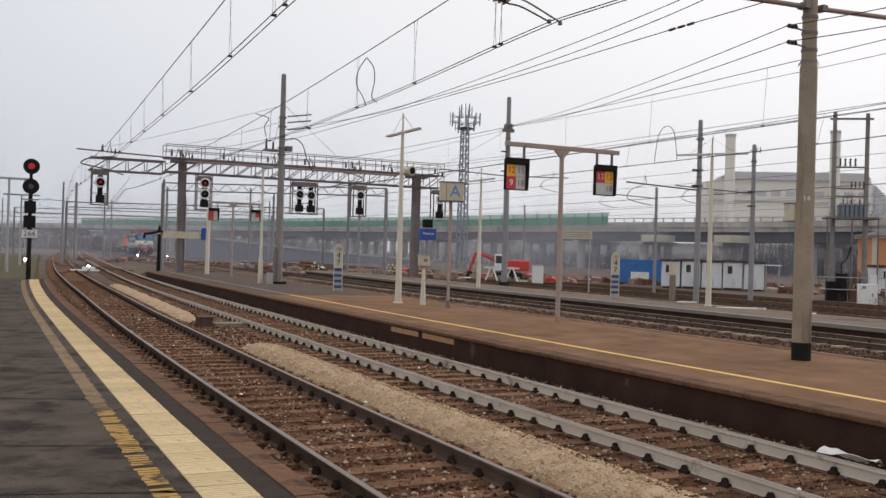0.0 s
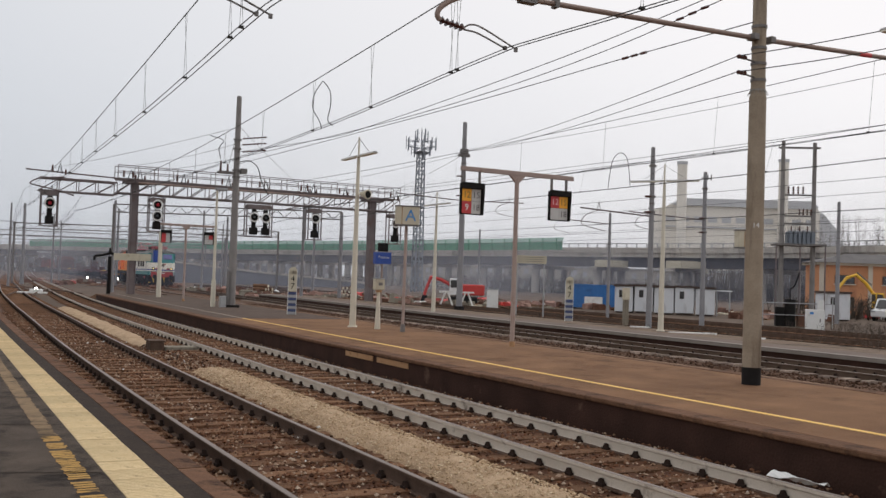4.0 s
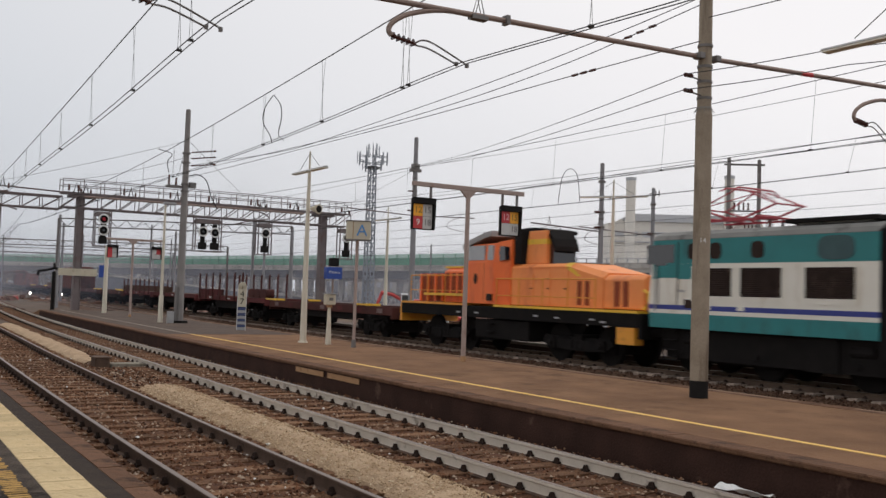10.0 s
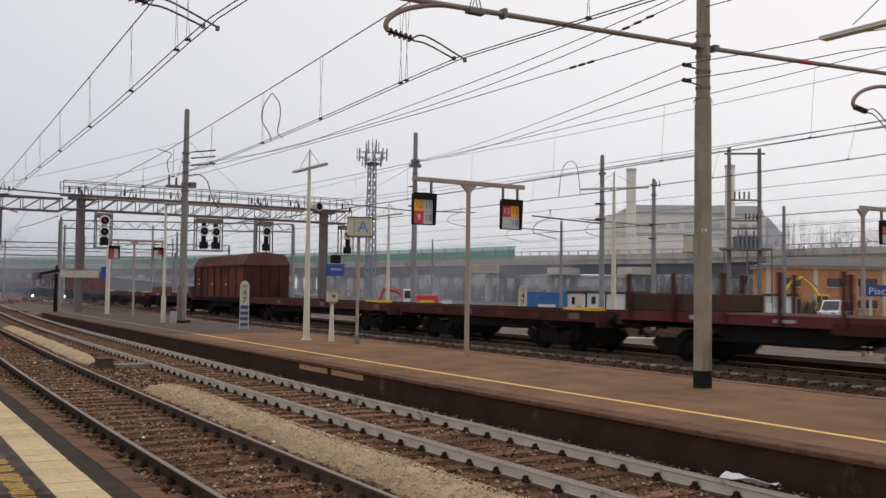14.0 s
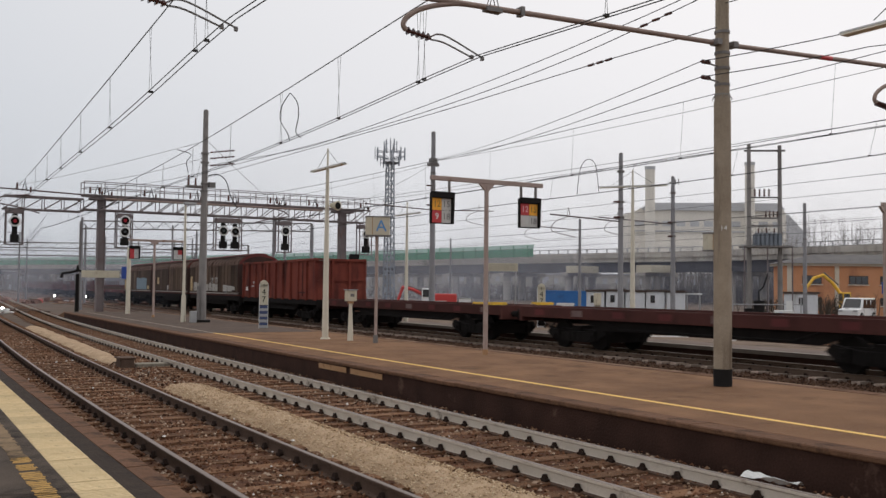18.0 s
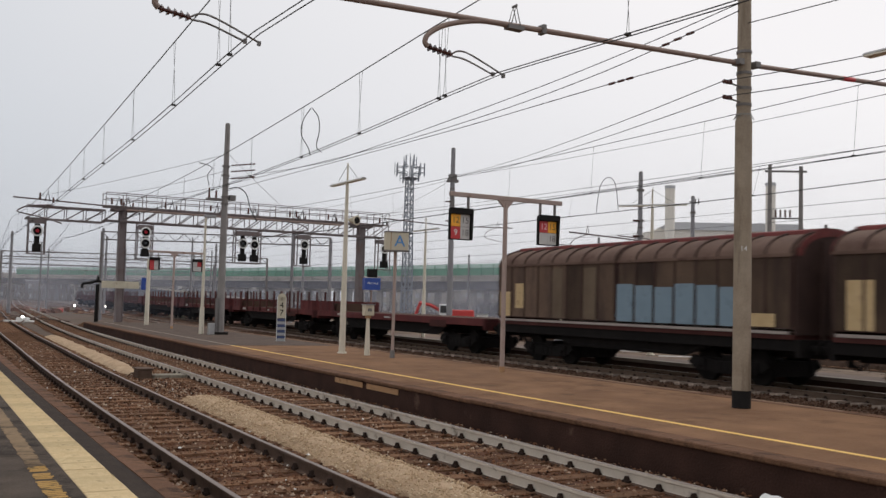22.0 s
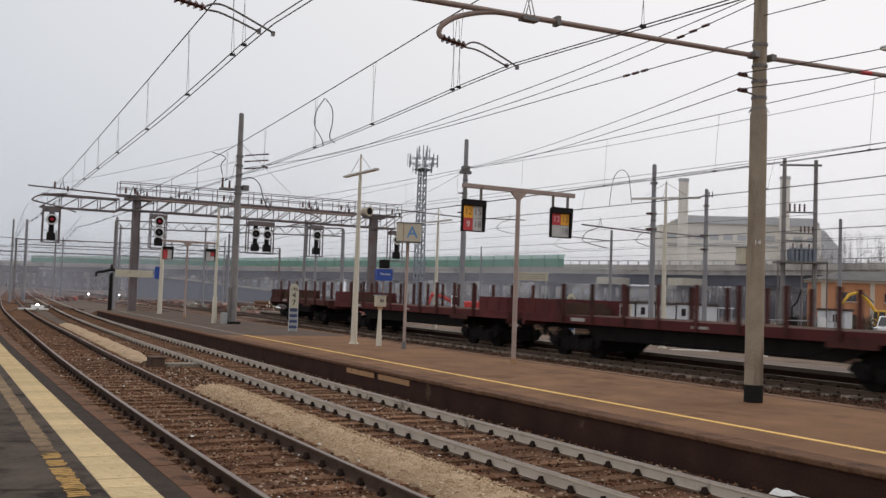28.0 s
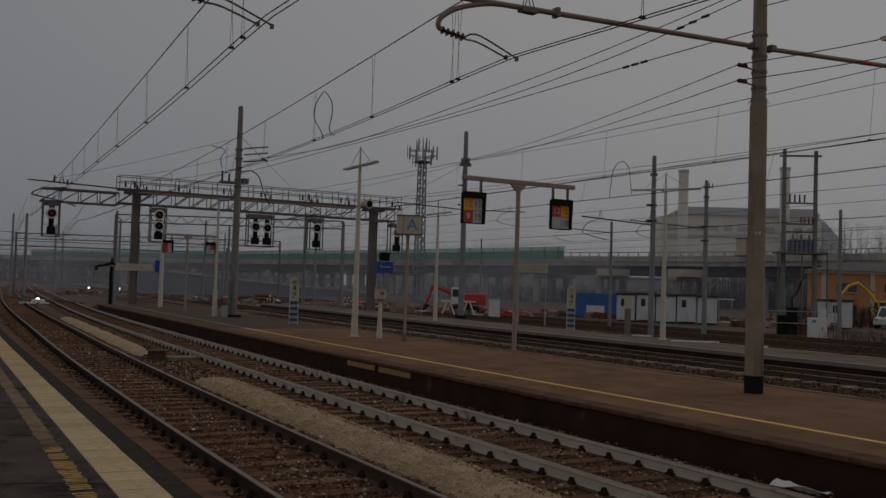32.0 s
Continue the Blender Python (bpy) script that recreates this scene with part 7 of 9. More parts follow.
M_LOCORED = surf("red_buffer_beam_paint", (0.33, 0.02, 0.02), (0.46, 0.04, 0.035), 2, 0.5, 0.05, stain=(0.09, 0.02, 0.02), stain_scale=3)
M_ROOF = surf("dusty_grey_roof", (0.15, 0.15, 0.14), (0.25, 0.245, 0.23), 1.2, 0.8, 0.1, fine=30, stain=(0.09, 0.085, 0.08), stain_scale=1.5)
M_UNDER = surf("oily_running_gear", (0.005, 0.0045, 0.0045), (0.018, 0.015, 0.014), 2.5, 0.85, 0.3, metal=0.0)
M_GRILLE = surf("dark_air_grille", (0.02, 0.014, 0.012), (0.055, 0.036, 0.03), 4, 0.8, 0.2, stain=(0.13, 0.09, 0.07), stain_scale=3, streak=0.3)
M_DARKGLASS = glass("dark_cab_glass", (0.012, 0.014, 0.02), 0.06)
# violet base colour stands in for sky reflected in the windscreen
M_SCREEN = glass("sky_tinted_windscreen", (0.10, 0.10, 0.30), 0.12)
M_PANTO = surf("red_pantograph_paint", (0.30, 0.03, 0.045), (0.42, 0.06, 0.07), 3, 0.6, 0.1, metal=0.1)
M_ORANGE = surf("orange_shunter_paint", (0.80, 0.13, 0.022), (0.90, 0.20, 0.045), 1.5, 0.5, 0.05, fine=30, stain=(0.58, 0.11, 0.03), stain_scale=1.5, streak=0.3)
M_ORANGE2 = surf("sun_faded_orange_paint", (0.80, 0.235, 0.055), (0.90, 0.33, 0.10), 1.5, 0.55, 0.05, fine=30, stain=(0.62, 0.18, 0.055), stain_scale=1.5, streak=0.3)
M_STACK = surf("amber_orange_paint", (0.70, 0.27, 0.02), (0.82, 0.36, 0.04), 2, 0.55, 0.05, stain=(0.4, 0.15, 0.03), stain_scale=2)
M_SAFETY = surf("yellow_edge_paint", (0.75, 0.42, 0.02), (0.85, 0.52, 0.05), 2, 0.5, 0.05, stain=(0.4, 0.25, 0.04), stain_scale=2)
M_OXIDE = surf("brown_red_wagon_paint", (0.07, 0.021, 0.022), (0.14, 0.04, 0.038), 1.2, 0.8, 0.2, fine=25, stain=(0.045, 0.02, 0.02), stain_scale=1.0, streak=0.3, vary=0.15)
M_OXIDE2 = surf("dark_rust_wagon_paint", (0.05, 0.019, 0.017), (0.105, 0.04, 0.034), 1.2, 0.8, 0.2, fine=25, stain=(0.03, 0.018, 0.016), stain_scale=1.2, streak=0.3, vary=0.2)
M_GONDOLA = surf("rusty_red_gondola_paint", (0.135, 0.03, 0.025), (0.25, 0.068, 0.045), 0.9, 0.8, 0.2, fine=20, stain=(0.07, 0.025, 0.021), stain_scale=1.1, streak=0.25, stain_from=0.5)
M_COVERED = surf("grimy_brown_wagon_wall", (0.052, 0.028, 0.024), (0.12, 0.07, 0.058), 0.9, 0.8, 0.15, fine=25, stain=(0.17, 0.125, 0.10), stain_scale=1.0, streak=0.2, stain_from=0.60, vary=0.25)
M_PANEL = surf("grimy_olive_brown_panel", (0.055, 0.036, 0.028), (0.165, 0.112, 0.078), 0.7, 0.8, 0.15, fine=25, stain=(0.06, 0.04, 0.034), stain_scale=1.1, streak=0.2, stain_from=0.5, vary=0.45)
# the ribs' shadow lines are put into this dark brown
M_RIB = surf("rib_shadow_brown", (0.04, 0.024, 0.021), (0.085, 0.052, 0.044), 1.5, 0.8, 0.2, fine=25)
M_SHOULDER = surf("paler_brown_shoulder", (0.085, 0.05, 0.04), (0.20, 0.135, 0.105), 0.8, 0.8, 0.2, fine=25, stain=(0.09, 0.05, 0.04), stain_scale=1.2, stain_from=0.52)
M_COVROOF = surf("red_brown_curved_roof", (0.115, 0.028, 0.027), (0.19, 0.055, 0.05), 0.8, 0.75, 0.1, fine=25, stain=(0.085, 0.04, 0.036), stain_scale=1.0)
M_PRIMER = surf("pale_grey_paint_patch", (0.36, 0.34, 0.31), (0.46, 0.44, 0.41), 2, 0.8, 0.1)
M_DULLPLATE = surf("dull_side_plate", (0.13, 0.085, 0.08), (0.22, 0.16, 0.15), 2, 0.8, 0.1)
M_SKYBLUE = surf("pale_blue_paint_patch", (0.15, 0.22, 0.27), (0.22, 0.30, 0.36), 2, 0.7, 0.1, stain=(0.11, 0.16, 0.20), stain_scale=2)
M_OLIVE = surf("olive_brown_panel", (0.11, 0.08, 0.055), (0.18, 0.135, 0.095), 1.5, 0.8, 0.1, fine=25)
M_POSTER = surf("tan_label_panel", (0.46, 0.33, 0.17), (0.60, 0.45, 0.26), 3, 0.8, 0.1, stain=(0.3, 0.2, 0.12), stain_scale=4)
M_LOAD = surf("dark_brown_load", (0.05, 0.028, 0.02), (0.10, 0.06, 0.045), 2, 0.9, 0.3)
M_REDSLOT = surf("dark_red_slot", (0.20, 0.045, 0.025), (0.33, 0.085, 0.04), 2, 0.8, 0.2, stain=(0.10, 0.03, 0.02), stain_scale=2)
M_CABPANE = surf("milky_pane", (0.30, 0.31, 0.32), (0.42, 0.43, 0.44), 2, 0.25, 0.0)
M_CABGREY = surf("grey_cab_metal", (0.26, 0.25, 0.245), (0.38, 0.365, 0.355), 2, 0.6, 0.1)


def wheel_geo(r):
    g = Geo()
    g.tube((-0.80, 0, 0), (-0.67, 0, 0), r, r, 20)
    g.tube((-0.67, 0, 0), (-0.645, 0, 0), r + 0.03, r + 0.03, 20)
    g.tube((0.67, 0, 0), (0.80, 0, 0), r, r, 20)
    g.tube((0.645, 0, 0), (0.67, 0, 0), r + 0.03, r + 0.03, 20)
    g.tube((-0.95, 0, 0), (0.95, 0, 0), 0.085, 0.085, 10)
    return g


WHEELSET = wheel_geo(0.46).mesh("wheelset", M_UNDER, True)
BIGWHEEL = wheel_geo(0.62).mesh("wheelset", M_UNDER, True)


def bogie(parent, y, axles, r=0.46, half=1.0):
    """A bogie: side frames, bolster, springs, axle boxes, and its wheelsets."""
    g = Geo()
    span = max(axles) if len(axles) > 1 else 0.6
    for s in (-half, half):
        g.prism([(y - span - 0.5, r + 0.05), (y - span - 0.35, r + 0.25), (y - 0.5, r + 0.12), (y + 0.5, r + 0.12), (y + span + 0.35, r + 0.25), (y + span + 0.5, r + 0.05),
                 (y + span + 0.3, r - 0.1), (y + 0.55, r - 0.22), (y - 0.55, r - 0.22), (y - span - 0.3, r - 0.1)], "x", s - 0.05, s + 0.05)
        for a in axles:
            g.cbox(s * 1.06, y + a, r, 0.16, 0.34, 0.34)
            g.tube((s * 1.12, y + a, r), (s * 1.2, y + a, r), 0.09, 0.09, 10)
        for k in (-0.25, 0, 0.25):
            g.tube((s, y + k, r - 0.15), (s, y + k, r + 0.12), 0.1, 0.1, 8)
    g.box(-half, y - 0.2, r, half, y + 0.2, r + 0.3)
    g.box(-half * 0.9, y - span - 0.4, r * 0.55, half * 0.9, y + span + 0.4, r + 0.2)
    b = part("bogie", g, M_UNDER, parent, "black oily bogie frame")
    for a in axles:
        w = part("wheelset", BIGWHEEL if r > 0.5 else WHEELSET, M_UNDER, b)
        w.location = (0, y + a, r)


def buffers(parent, y_front, y_rear, z=1.05, material=None):
    for y, d in ((y_front, -1), (y_rear, 1)):
        for x in (-0.875, 0.875):
            g = Geo().tube((x, y, z), (x, y + 0.38 * d, z), 0.11, 0.11, 10).tube((x, y + 0.38 * d, z), (x, y + 0.5 * d, z), 0.08, 0.08, 10).tube((x, y + 0.5 * d, z), (x, y + 0.55 * d, z), 0.235, 0.235, 14)
            part("buffer", g, material or M_UNDER, parent, smooth=True)
        part("coupling", Geo().tube((0, y, z - 0.05), (0, y + 0.4 * d, z - 0.18), 0.05, 0.05, 8).cbox(0, y + 0.42 * d, z - 0.25, 0.1, 0.1, 0.35), M_UNDER, parent)
        part("brake_hose", Geo().path([(0.35, y, z - 0.15), (0.35, y + 0.18 * d, z - 0.3), (0.3, y + 0.35 * d, z - 0.5), (0.25, y + 0.5 * d, z - 0.35)], 0.03), M_UNDER, parent)


def locomotive():
    car = thing("electric_locomotive", "teal and off-white articulated electric locomotive with lit headlamps", "locomotive")
    W = 1.5
    lead, trail = -6.5, 9.4
    # each half of the body in bands: skirt, white, stripe, teal, then the roof
    for a, b, cab in ((lead, 1.80, True), (2.12, trail, False)):
        nose = 0.55 if cab else 0.35
        def band(name, z0, z1, mat, grow=0.0, slope0=0.0, slope1=0.0, lab=""):
            w = W + grow
            if cab:
                o = [(-w, b), (w, b), (w, a + nose), (w - 0.25, a + slope0), (-w + 0.25, a + slope0), (-w, a + nose)]
                t = [(-w, b), (w, b), (w, a + nose + (slope1 - slope0) * 0.3), (w - 0.25, a + slope1), (-w + 0.25, a + slope1), (-w, a + nose + (slope1 - slope0) * 0.3)]
            else:
                o = [(w, a), (-w, a), (-w, b - nose), (-w + 0.25, b - slope0), (w - 0.25, b - slope0), (w, b - nose)]
                t = [(w, a), (-w, a), (-w, b - nose - (slope1 - slope0) * 0.3), (-w + 0.25, b - slope1), (w - 0.25, b - slope1), (w, b - nose - (slope1 - slope0) * 0.3)]
            g = Geo()
            n = 6
            v = [(x, y, z0) for x, y in o] + [(x, y, z1) for x, y in t]
            g.add(v, [(k, (k + 1) % n, n + (k + 1) % n, n + k) for k in range(n)] + [tuple(range(n - 1, -1, -1)), tuple(range(n, 2 * n))])
            return part(name, g, mat, car, lab)
        band("body_skirt", 1.25, 1.66, M_TEAL, 0, 0.06, 0.02, "teal lower body band")
        band("lower_white_band", 1.66, 1.77, M_IVORY, 0, 0.02, 0.01)
        band("blue_stripe", 1.77, 1.90, M_BLUE, 0.002, 0.0, 0.0, "narrow dark blue stripe")
        band("white_band", 1.90, 3.05 if not cab else 2.65, M_IVORY, 0, 0.0, 0.12 if cab else 0.12, "off-white body side with grime")
        if cab:
            g = Geo().box(-W, a + 2.3, 2.65, W, b, 3.05)
            part("white_band", g, M_IVORY, car)
            g = Geo()
            v = [(-W, a + 2.3, 2.65), (W, a + 2.3, 2.65), (W, a + nose + 0.04, 2.65), (W - 0.25, a + 0.12, 2.65), (-W + 0.25, a + 0.12, 2.65), (-W, a + nose + 0.04, 2.65)]
            u = [(-W, a + 2.3, 3.05), (W, a + 2.3, 3.05), (W, a + nose + 0.1, 3.05), (W - 0.25, a + 0.28, 3.05), (-W + 0.25, a + 0.28, 3.05), (-W, a + nose + 0.1, 3.05)]
            g.add(v + u, [(k, (k + 1) % 6, 6 + (k + 1) % 6, 6 + k) for k in range(6)] + [(5, 4, 3, 2, 1, 0), (6, 7, 8, 9, 10, 11)])
            part("cab_front_band", g, M_TEAL, car, "teal cab band below the windows")
        band("teal_band", 3.05, 3.72, M_TEAL, 0, 0.28 if cab else 0.12, 0.55 if cab else 0.3, "teal upper body band")
        roof = [(-W, 3.72), (W, 3.72), (W - 0.10, 3.86), (W - 0.35, 3.97), (0.6, 4.04), (-0.6, 4.04), (-W + 0.35, 3.97), (-W + 0.10, 3.86)]
        part("roof", Geo().prism(roof, "y", a + (0.6 if cab else 0), b - (0 if cab else 0.35)), M_ROOF, car, "dusty grey cambered roof", bevel=0.03)
        # grilles, round windows and doors on both sides
        for s in (-1, 1):
            x = s * (W + 0.004)
            for c, wd in ((((0.66, 1.34), (-1.26, 1.28), (-2.84, 1.28)) if cab else ((6.82, 1.24), (5.29, 1.23), (3.35, 1.30)))):
                fr = part("grille_frame", Geo().box(x - 0.008, c - wd / 2 - 0.09, 2.02, x + 0.008, c + wd / 2 + 0.09, 2.98), M_IVORY, car)
                g = Geo()
                for k in range(15):
                    z = 2.17 + k * 0.05
                    g.add([(x + s * 0.012, c - wd / 2, z), (x + s * 0.012, c + wd / 2, z), (x + s * 0.03, c + wd / 2, z + 0.03), (x + s * 0.03, c - wd / 2, z + 0.03),
                           (x + s * 0.012, c - wd / 2, z + 0.05), (x + s * 0.012, c + wd / 2, z + 0.05)], [(0, 1, 2, 3), (3, 2, 5, 4)])
                part("air_grille", g, M_GRILLE, fr, "dark brown louvred air grille")
            for c, r in ((((0.75, 0.40), (-1.85, 0.17), (-3.3, 0.17)) if cab else ((3.2, 0.42), (5.4, 0.17), (6.75, 0.17), (7.5, 0.17)))):
                part("round_window", Geo().prism([(c + r * 1.15 * math.copysign(abs(math.cos(q)) ** 0.6, math.cos(q)), 3.39 + (0.29 if r > 0.3 else 0.22) * math.copysign(abs(math.sin(q)) ** 0.6, math.sin(q))) for q in [math.pi * k / 10 for k in range(20)]], "x", x - s * 0.01, x + s * 0.012), M_TEALMESH if r > 0.3 else M_GRILLE, car, "dull teal mesh panel" if r > 0.3 else "dark rounded side window")
            e = a if cab else b + 0.95
            d = 1 if cab else -1
            door = part("cab_door", Geo().box(x - 0.01, e + d * 1.95 - 0.33, 2.66, x + 0.012, e + d * 1.95 + 0.33, 3.66), M_TEAL, car, "narrow cab door, teal above and white below")
            part("door_panel", Geo().box(x - 0.01, e + d * 1.95 - 0.33, 1.92, x + 0.012, e + d * 1.95 + 0.33, 2.655), M_IVORY, door, "white lower half")
            for q in (-0.345, 0.345):
                part("door_seam", Geo().box(x - 0.01, e + d * 1.95 + q - 0.012, 1.92, x + 0.006, e + d * 1.95 + q + 0.012, 3.66), M_GRILLE, door)
            part("door_window", Geo().box(x + s * 0.002, e + d * 1.95 - 0.22, 3.08, x + s * 0.018, e + d * 1.95 + 0.22, 3.60), M_DARKGLASS, door)
            part("handrail", Geo().tube((x + s * 0.05, e + d * 1.52, 1.7), (x + s * 0.05, e + d * 1.52, 3.0), 0.018), M_CABGREY, car)
            part("cab_side_window", Geo().box(x - 0.005, e + d * (0.9 if cab else 1.35) - (0.45 if cab else 0.22), 3.05, x + 0.01, e + d * (0.9 if cab else 1.35) + (0.45 if cab else 0.22), 3.60), M_DARKGLASS, car, bevel=0.03)
            g = Geo()
            for k in range(4):
                g.cbox(s * 1.36, e + d * 1.95, 0.35 + 0.28 * k, 0.18, 0.5, 0.03)
            for q in (-0.25, 0.25):
                g.box(s * 1.36 - 0.02, e + d * 1.95 + q - 0.015, 0.3, s * 1.36 + 0.02, e + d * 1.95 + q + 0.015, 1.3)
            part("cab_step", g, M_UNDER, car, "black cab steps")
            if cab:
                part("sand_box", Geo().box(s * 1.15, e + d * 0.9 - 0.12, 0.35, s * 1.3, e + d * 0.9 + 0.12, 0.75), M_SAFETY, car, "small yellow sand box")
    # the rear cab's teal reaches lower, with a slanting edge
    part("rear_cab_band", Geo().prism([(trail - 2.15, 3.048), (trail - 1.8, 2.62), (trail - 0.42, 2.62), (trail - 0.42, 3.048)], "x", -W - 0.003, W + 0.003), M_TEAL, car, "teal band of the rear cab")
    for s in (-1, 1):
        part("cab_side_window", Geo().box(s * (W + 0.006) - 0.01, trail - 0.95, 3.0, s * (W + 0.006) + 0.008, trail - 0.5, 3.6), M_DARKGLASS, car, bevel=0.03)
        part("side_marking", Geo().box(s * (W + 0.003) - 0.004, trail - 1.05, 2.2, s * (W + 0.003) + 0.004, trail - 0.75, 2.36).box(s * (W + 0.003) - 0.004, trail - 1.6, 2.26, s * (W + 0.003) + 0.004, trail - 1.15, 2.33), M_PRIMER, car, "grey marking bars")
        part("hatch", Geo().box(s * (W + 0.003) - 0.004, trail - 2.0, 1.82, s * (W + 0.003) + 0.012, trail - 1.6, 2.06), M_GRILLE, car, "small dark hatch")
        for y in (7.0, 5.9, -1.0):
            part("hook_plate", Geo().cbox(s * (W + 0.006), y, 1.86, 0.02, 0.22, 0.12), M_IVORY, car)
        for y in (-2.6, 2.6, 7.6):
            part("brake_cylinder", Geo().tube((s * 1.25, y - 0.3, 0.95), (s * 1.25, y + 0.3, 0.95), 0.14, 0.14, 10), M_LOCORED if y < 0 else M_UNDER, car)
    # fabric gap between the halves
    part("bellows", Geo().prism([(-1.47, 0.8), (1.47, 0.8), (1.47, 3.78), (1.05, 4.02), (-1.05, 4.02), (-1.47, 3.78)], "y", 1.78, 2.14), M_UNDER, car, "black bellows between the two body halves")
    # front: windscreens, lamps, emblem, beam
    f = lead
    for s in (-1, 1):
        g = Geo().add([(s * 0.12, f + 0.275, 3.06), (s * 1.12, f + 0.275, 3.06), (s * 1.08, f + 0.50, 3.62), (s * 0.14, f + 0.50, 3.62),
                       (s * 0.12, f + 0.245, 3.06), (s * 1.12, f + 0.245, 3.06), (s * 1.08, f + 0.47, 3.62), (s * 0.14, f + 0.47, 3.62)],
                      [(0, 1, 2, 3), (7, 6, 5, 4), (0, 4, 5, 1), (1, 5, 6, 2), (2, 6, 7, 3), (3, 7, 4, 0)])
        ws = part("windscreen", g, M_SCREEN, car, "windscreen with the reflected sky put into its violet tint")
        part("wiper", Geo().tube((s * 0.95, f + 0.2, 3.02), (s * 0.35, f + 0.26, 3.2), 0.012).tube((s * 0.35, f + 0.27, 3.05), (s * 0.3, f + 0.33, 3.4), 0.012), M_BLACK, ws)
        box = part("lamp_housing", Geo().tube((s * 0.98, f + 0.02, 1.98), (s * 0.98, f - 0.10, 1.98), 0.17, 0.17, 16), M_BLACK, car, smooth=True)
        part("headlamp", Geo().tube((s * 0.98, f - 0.09, 1.98), (s * 0.98, f - 0.12, 1.98), 0.075, 0.065, 16), M_HEADLAMP, box, "lit warm headlamp")
        part("tail_lamp", Geo().tube((s * 0.62, f + 0.02, 1.98), (s * 0.62, f - 0.06, 1.98), 0.11, 0.11, 12), M_LOCORED, car, "red tail lamp")
    part("top_lamp", Geo().tube((0, f + 0.45, 3.78), (0, f + 0.30, 3.78), 0.15, 0.13, 14), M_BLACK, car, smooth=True)
    part("emblem", Geo().prism([(-0.28, 2.18), (-0.12, 2.18), (0.30, 2.58), (0.10, 2.58)], "y", f + 0.03, f + 0.06).prism([(0.02, 2.2), (0.2, 2.2), (0.3, 2.4), (0.15, 2.4)], "y", f + 0.02, f + 0.05), M_GRILLE, car, "slanted dark emblem")
    part("emblem", Geo().prism([(0.12, 2.44), (0.32, 2.44), (0.42, 2.56), (0.2, 2.56)], "y", f + 0.02, f + 0.05), M_LOCORED, car)
    part("buffer_beam", Geo().box(-1.2, f - 0.02, 1.0, 1.2, f + 0.28, 1.62), M_LOCORED, car, "red buffer beam", bevel=0.02)
    part("number_panel", Geo().cbox(-0.42, f - 0.026, 1.47, 0.30, 0.012, 0.10).cbox(0.05, f - 0.026, 1.47, 0.5, 0.012, 0.10), M_WHITE, car, "pale number plates")
    part("snow_plough", Geo().prism([(-1.3, 0.18), (1.3, 0.18), (1.15, 0.55), (-1.15, 0.55)], "y", f - 0.1, f + 0.05), M_UNDER, car)
    for x, z in ((-0.6, 0.9), (-0.35, 0.82), (0.35, 0.82), (0.6, 0.9)):
        part("brake_hose", Geo().path([(x, f - 0.02, z + 0.15), (x, f - 0.18, z), (x * 0.9, f - 0.22, z - 0.3), (x * 0.8, f - 0.1, z - 0.4)], 0.03), M_UNDER, car, "black hose below the beam")
    for x, mat in ((-0.95, M_SAFETY), (-0.2, M_RUSTHEAP), (0.2, M_SAFETY), (0.85, M_RUSTHEAP)):
        part("cable_socket", Geo().cbox(x, f - 0.08, 0.86, 0.16, 0.14, 0.26).tube((x, f - 0.12, 0.8), (x + 0.06, f - 0.2, 0.42), 0.035), mat, car, "ochre cable socket and hanging lead")
    for x in (-1.3, 1.3):
        part("lamp_iron", Geo().tube((x, f - 0.05, 1.15), (x, f - 0.05, 1.75), 0.016), M_WHITE, car)
    part("corner_step", Geo().box(-1.45, f + 0.0, 0.45, -1.202, f + 0.5, 1.24), M_UNDER, car, "black corner steps")
    part("corner_step", Geo().box(1.202, f + 0.0, 0.45, 1.45, f + 0.5, 1.24), M_UNDER, car, "black corner steps")
    buffers(car, f - 0.02, trail, 1.05)
    # plates added to darken the open space below the body
    part("underside_fill", Geo().box(-1.3, -5.6, 0.42, -1.18, 8.6, 1.23).box(1.18, -5.6, 0.42, 1.3, 8.6, 1.23), M_UNDER, car, "added black plates filling the underside")
    part("underframe", Geo().box(-1.1, -6.0, 0.6, 1.1, 8.9, 1.22).box(-1.38, -2.4, 0.45, 1.38, -1.6, 1.2).box(-1.38, 3.2, 0.4, 1.38, 4.1, 1.2), M_UNDER, car)
    for y in (-4.3, 1.5, 6.8):
        bogie(car, y, (-1.25, 1.25), 0.62, 1.12)
    # roof gear
    part("roof_box", Geo().box(-0.9, -3.4, 4.0, -0.3, -2.6, 4.22), M_ROOF, car)
    part("roof_box", Geo().box(-1.0, -2.4, 4.0, 0.2, -0.8, 4.2), M_ROOF, car, bevel=0.03)
    part("roof_box", Geo().box(-1.0, 2.6, 4.0, 0.6, 4.6, 4.16), M_ROOF, car, bevel=0.03)
    part("resistor_hood", Geo().prism([(-1.05, 4.0), (1.05, 4.0), (0.8, 4.22), (-0.8, 4.22)], "y", -0.6, 1.3), M_UNDER, car, "sooty hood on the roof")
    part("fan_housing", Geo().box(-0.7, -1.85, 4.04, 0.7, -0.65, 4.58), M_GRILLE, car, "sooty brown housing on the roof", bevel=0.03)
    part("roof_grating", Geo().box(-1.15, 0.2, 4.06, 0.9, 1.6, 4.14).box(-1.15, 2.4, 4.06, 0.9, 4.9, 4.16), M_UNDER, car, "black roof gratings")
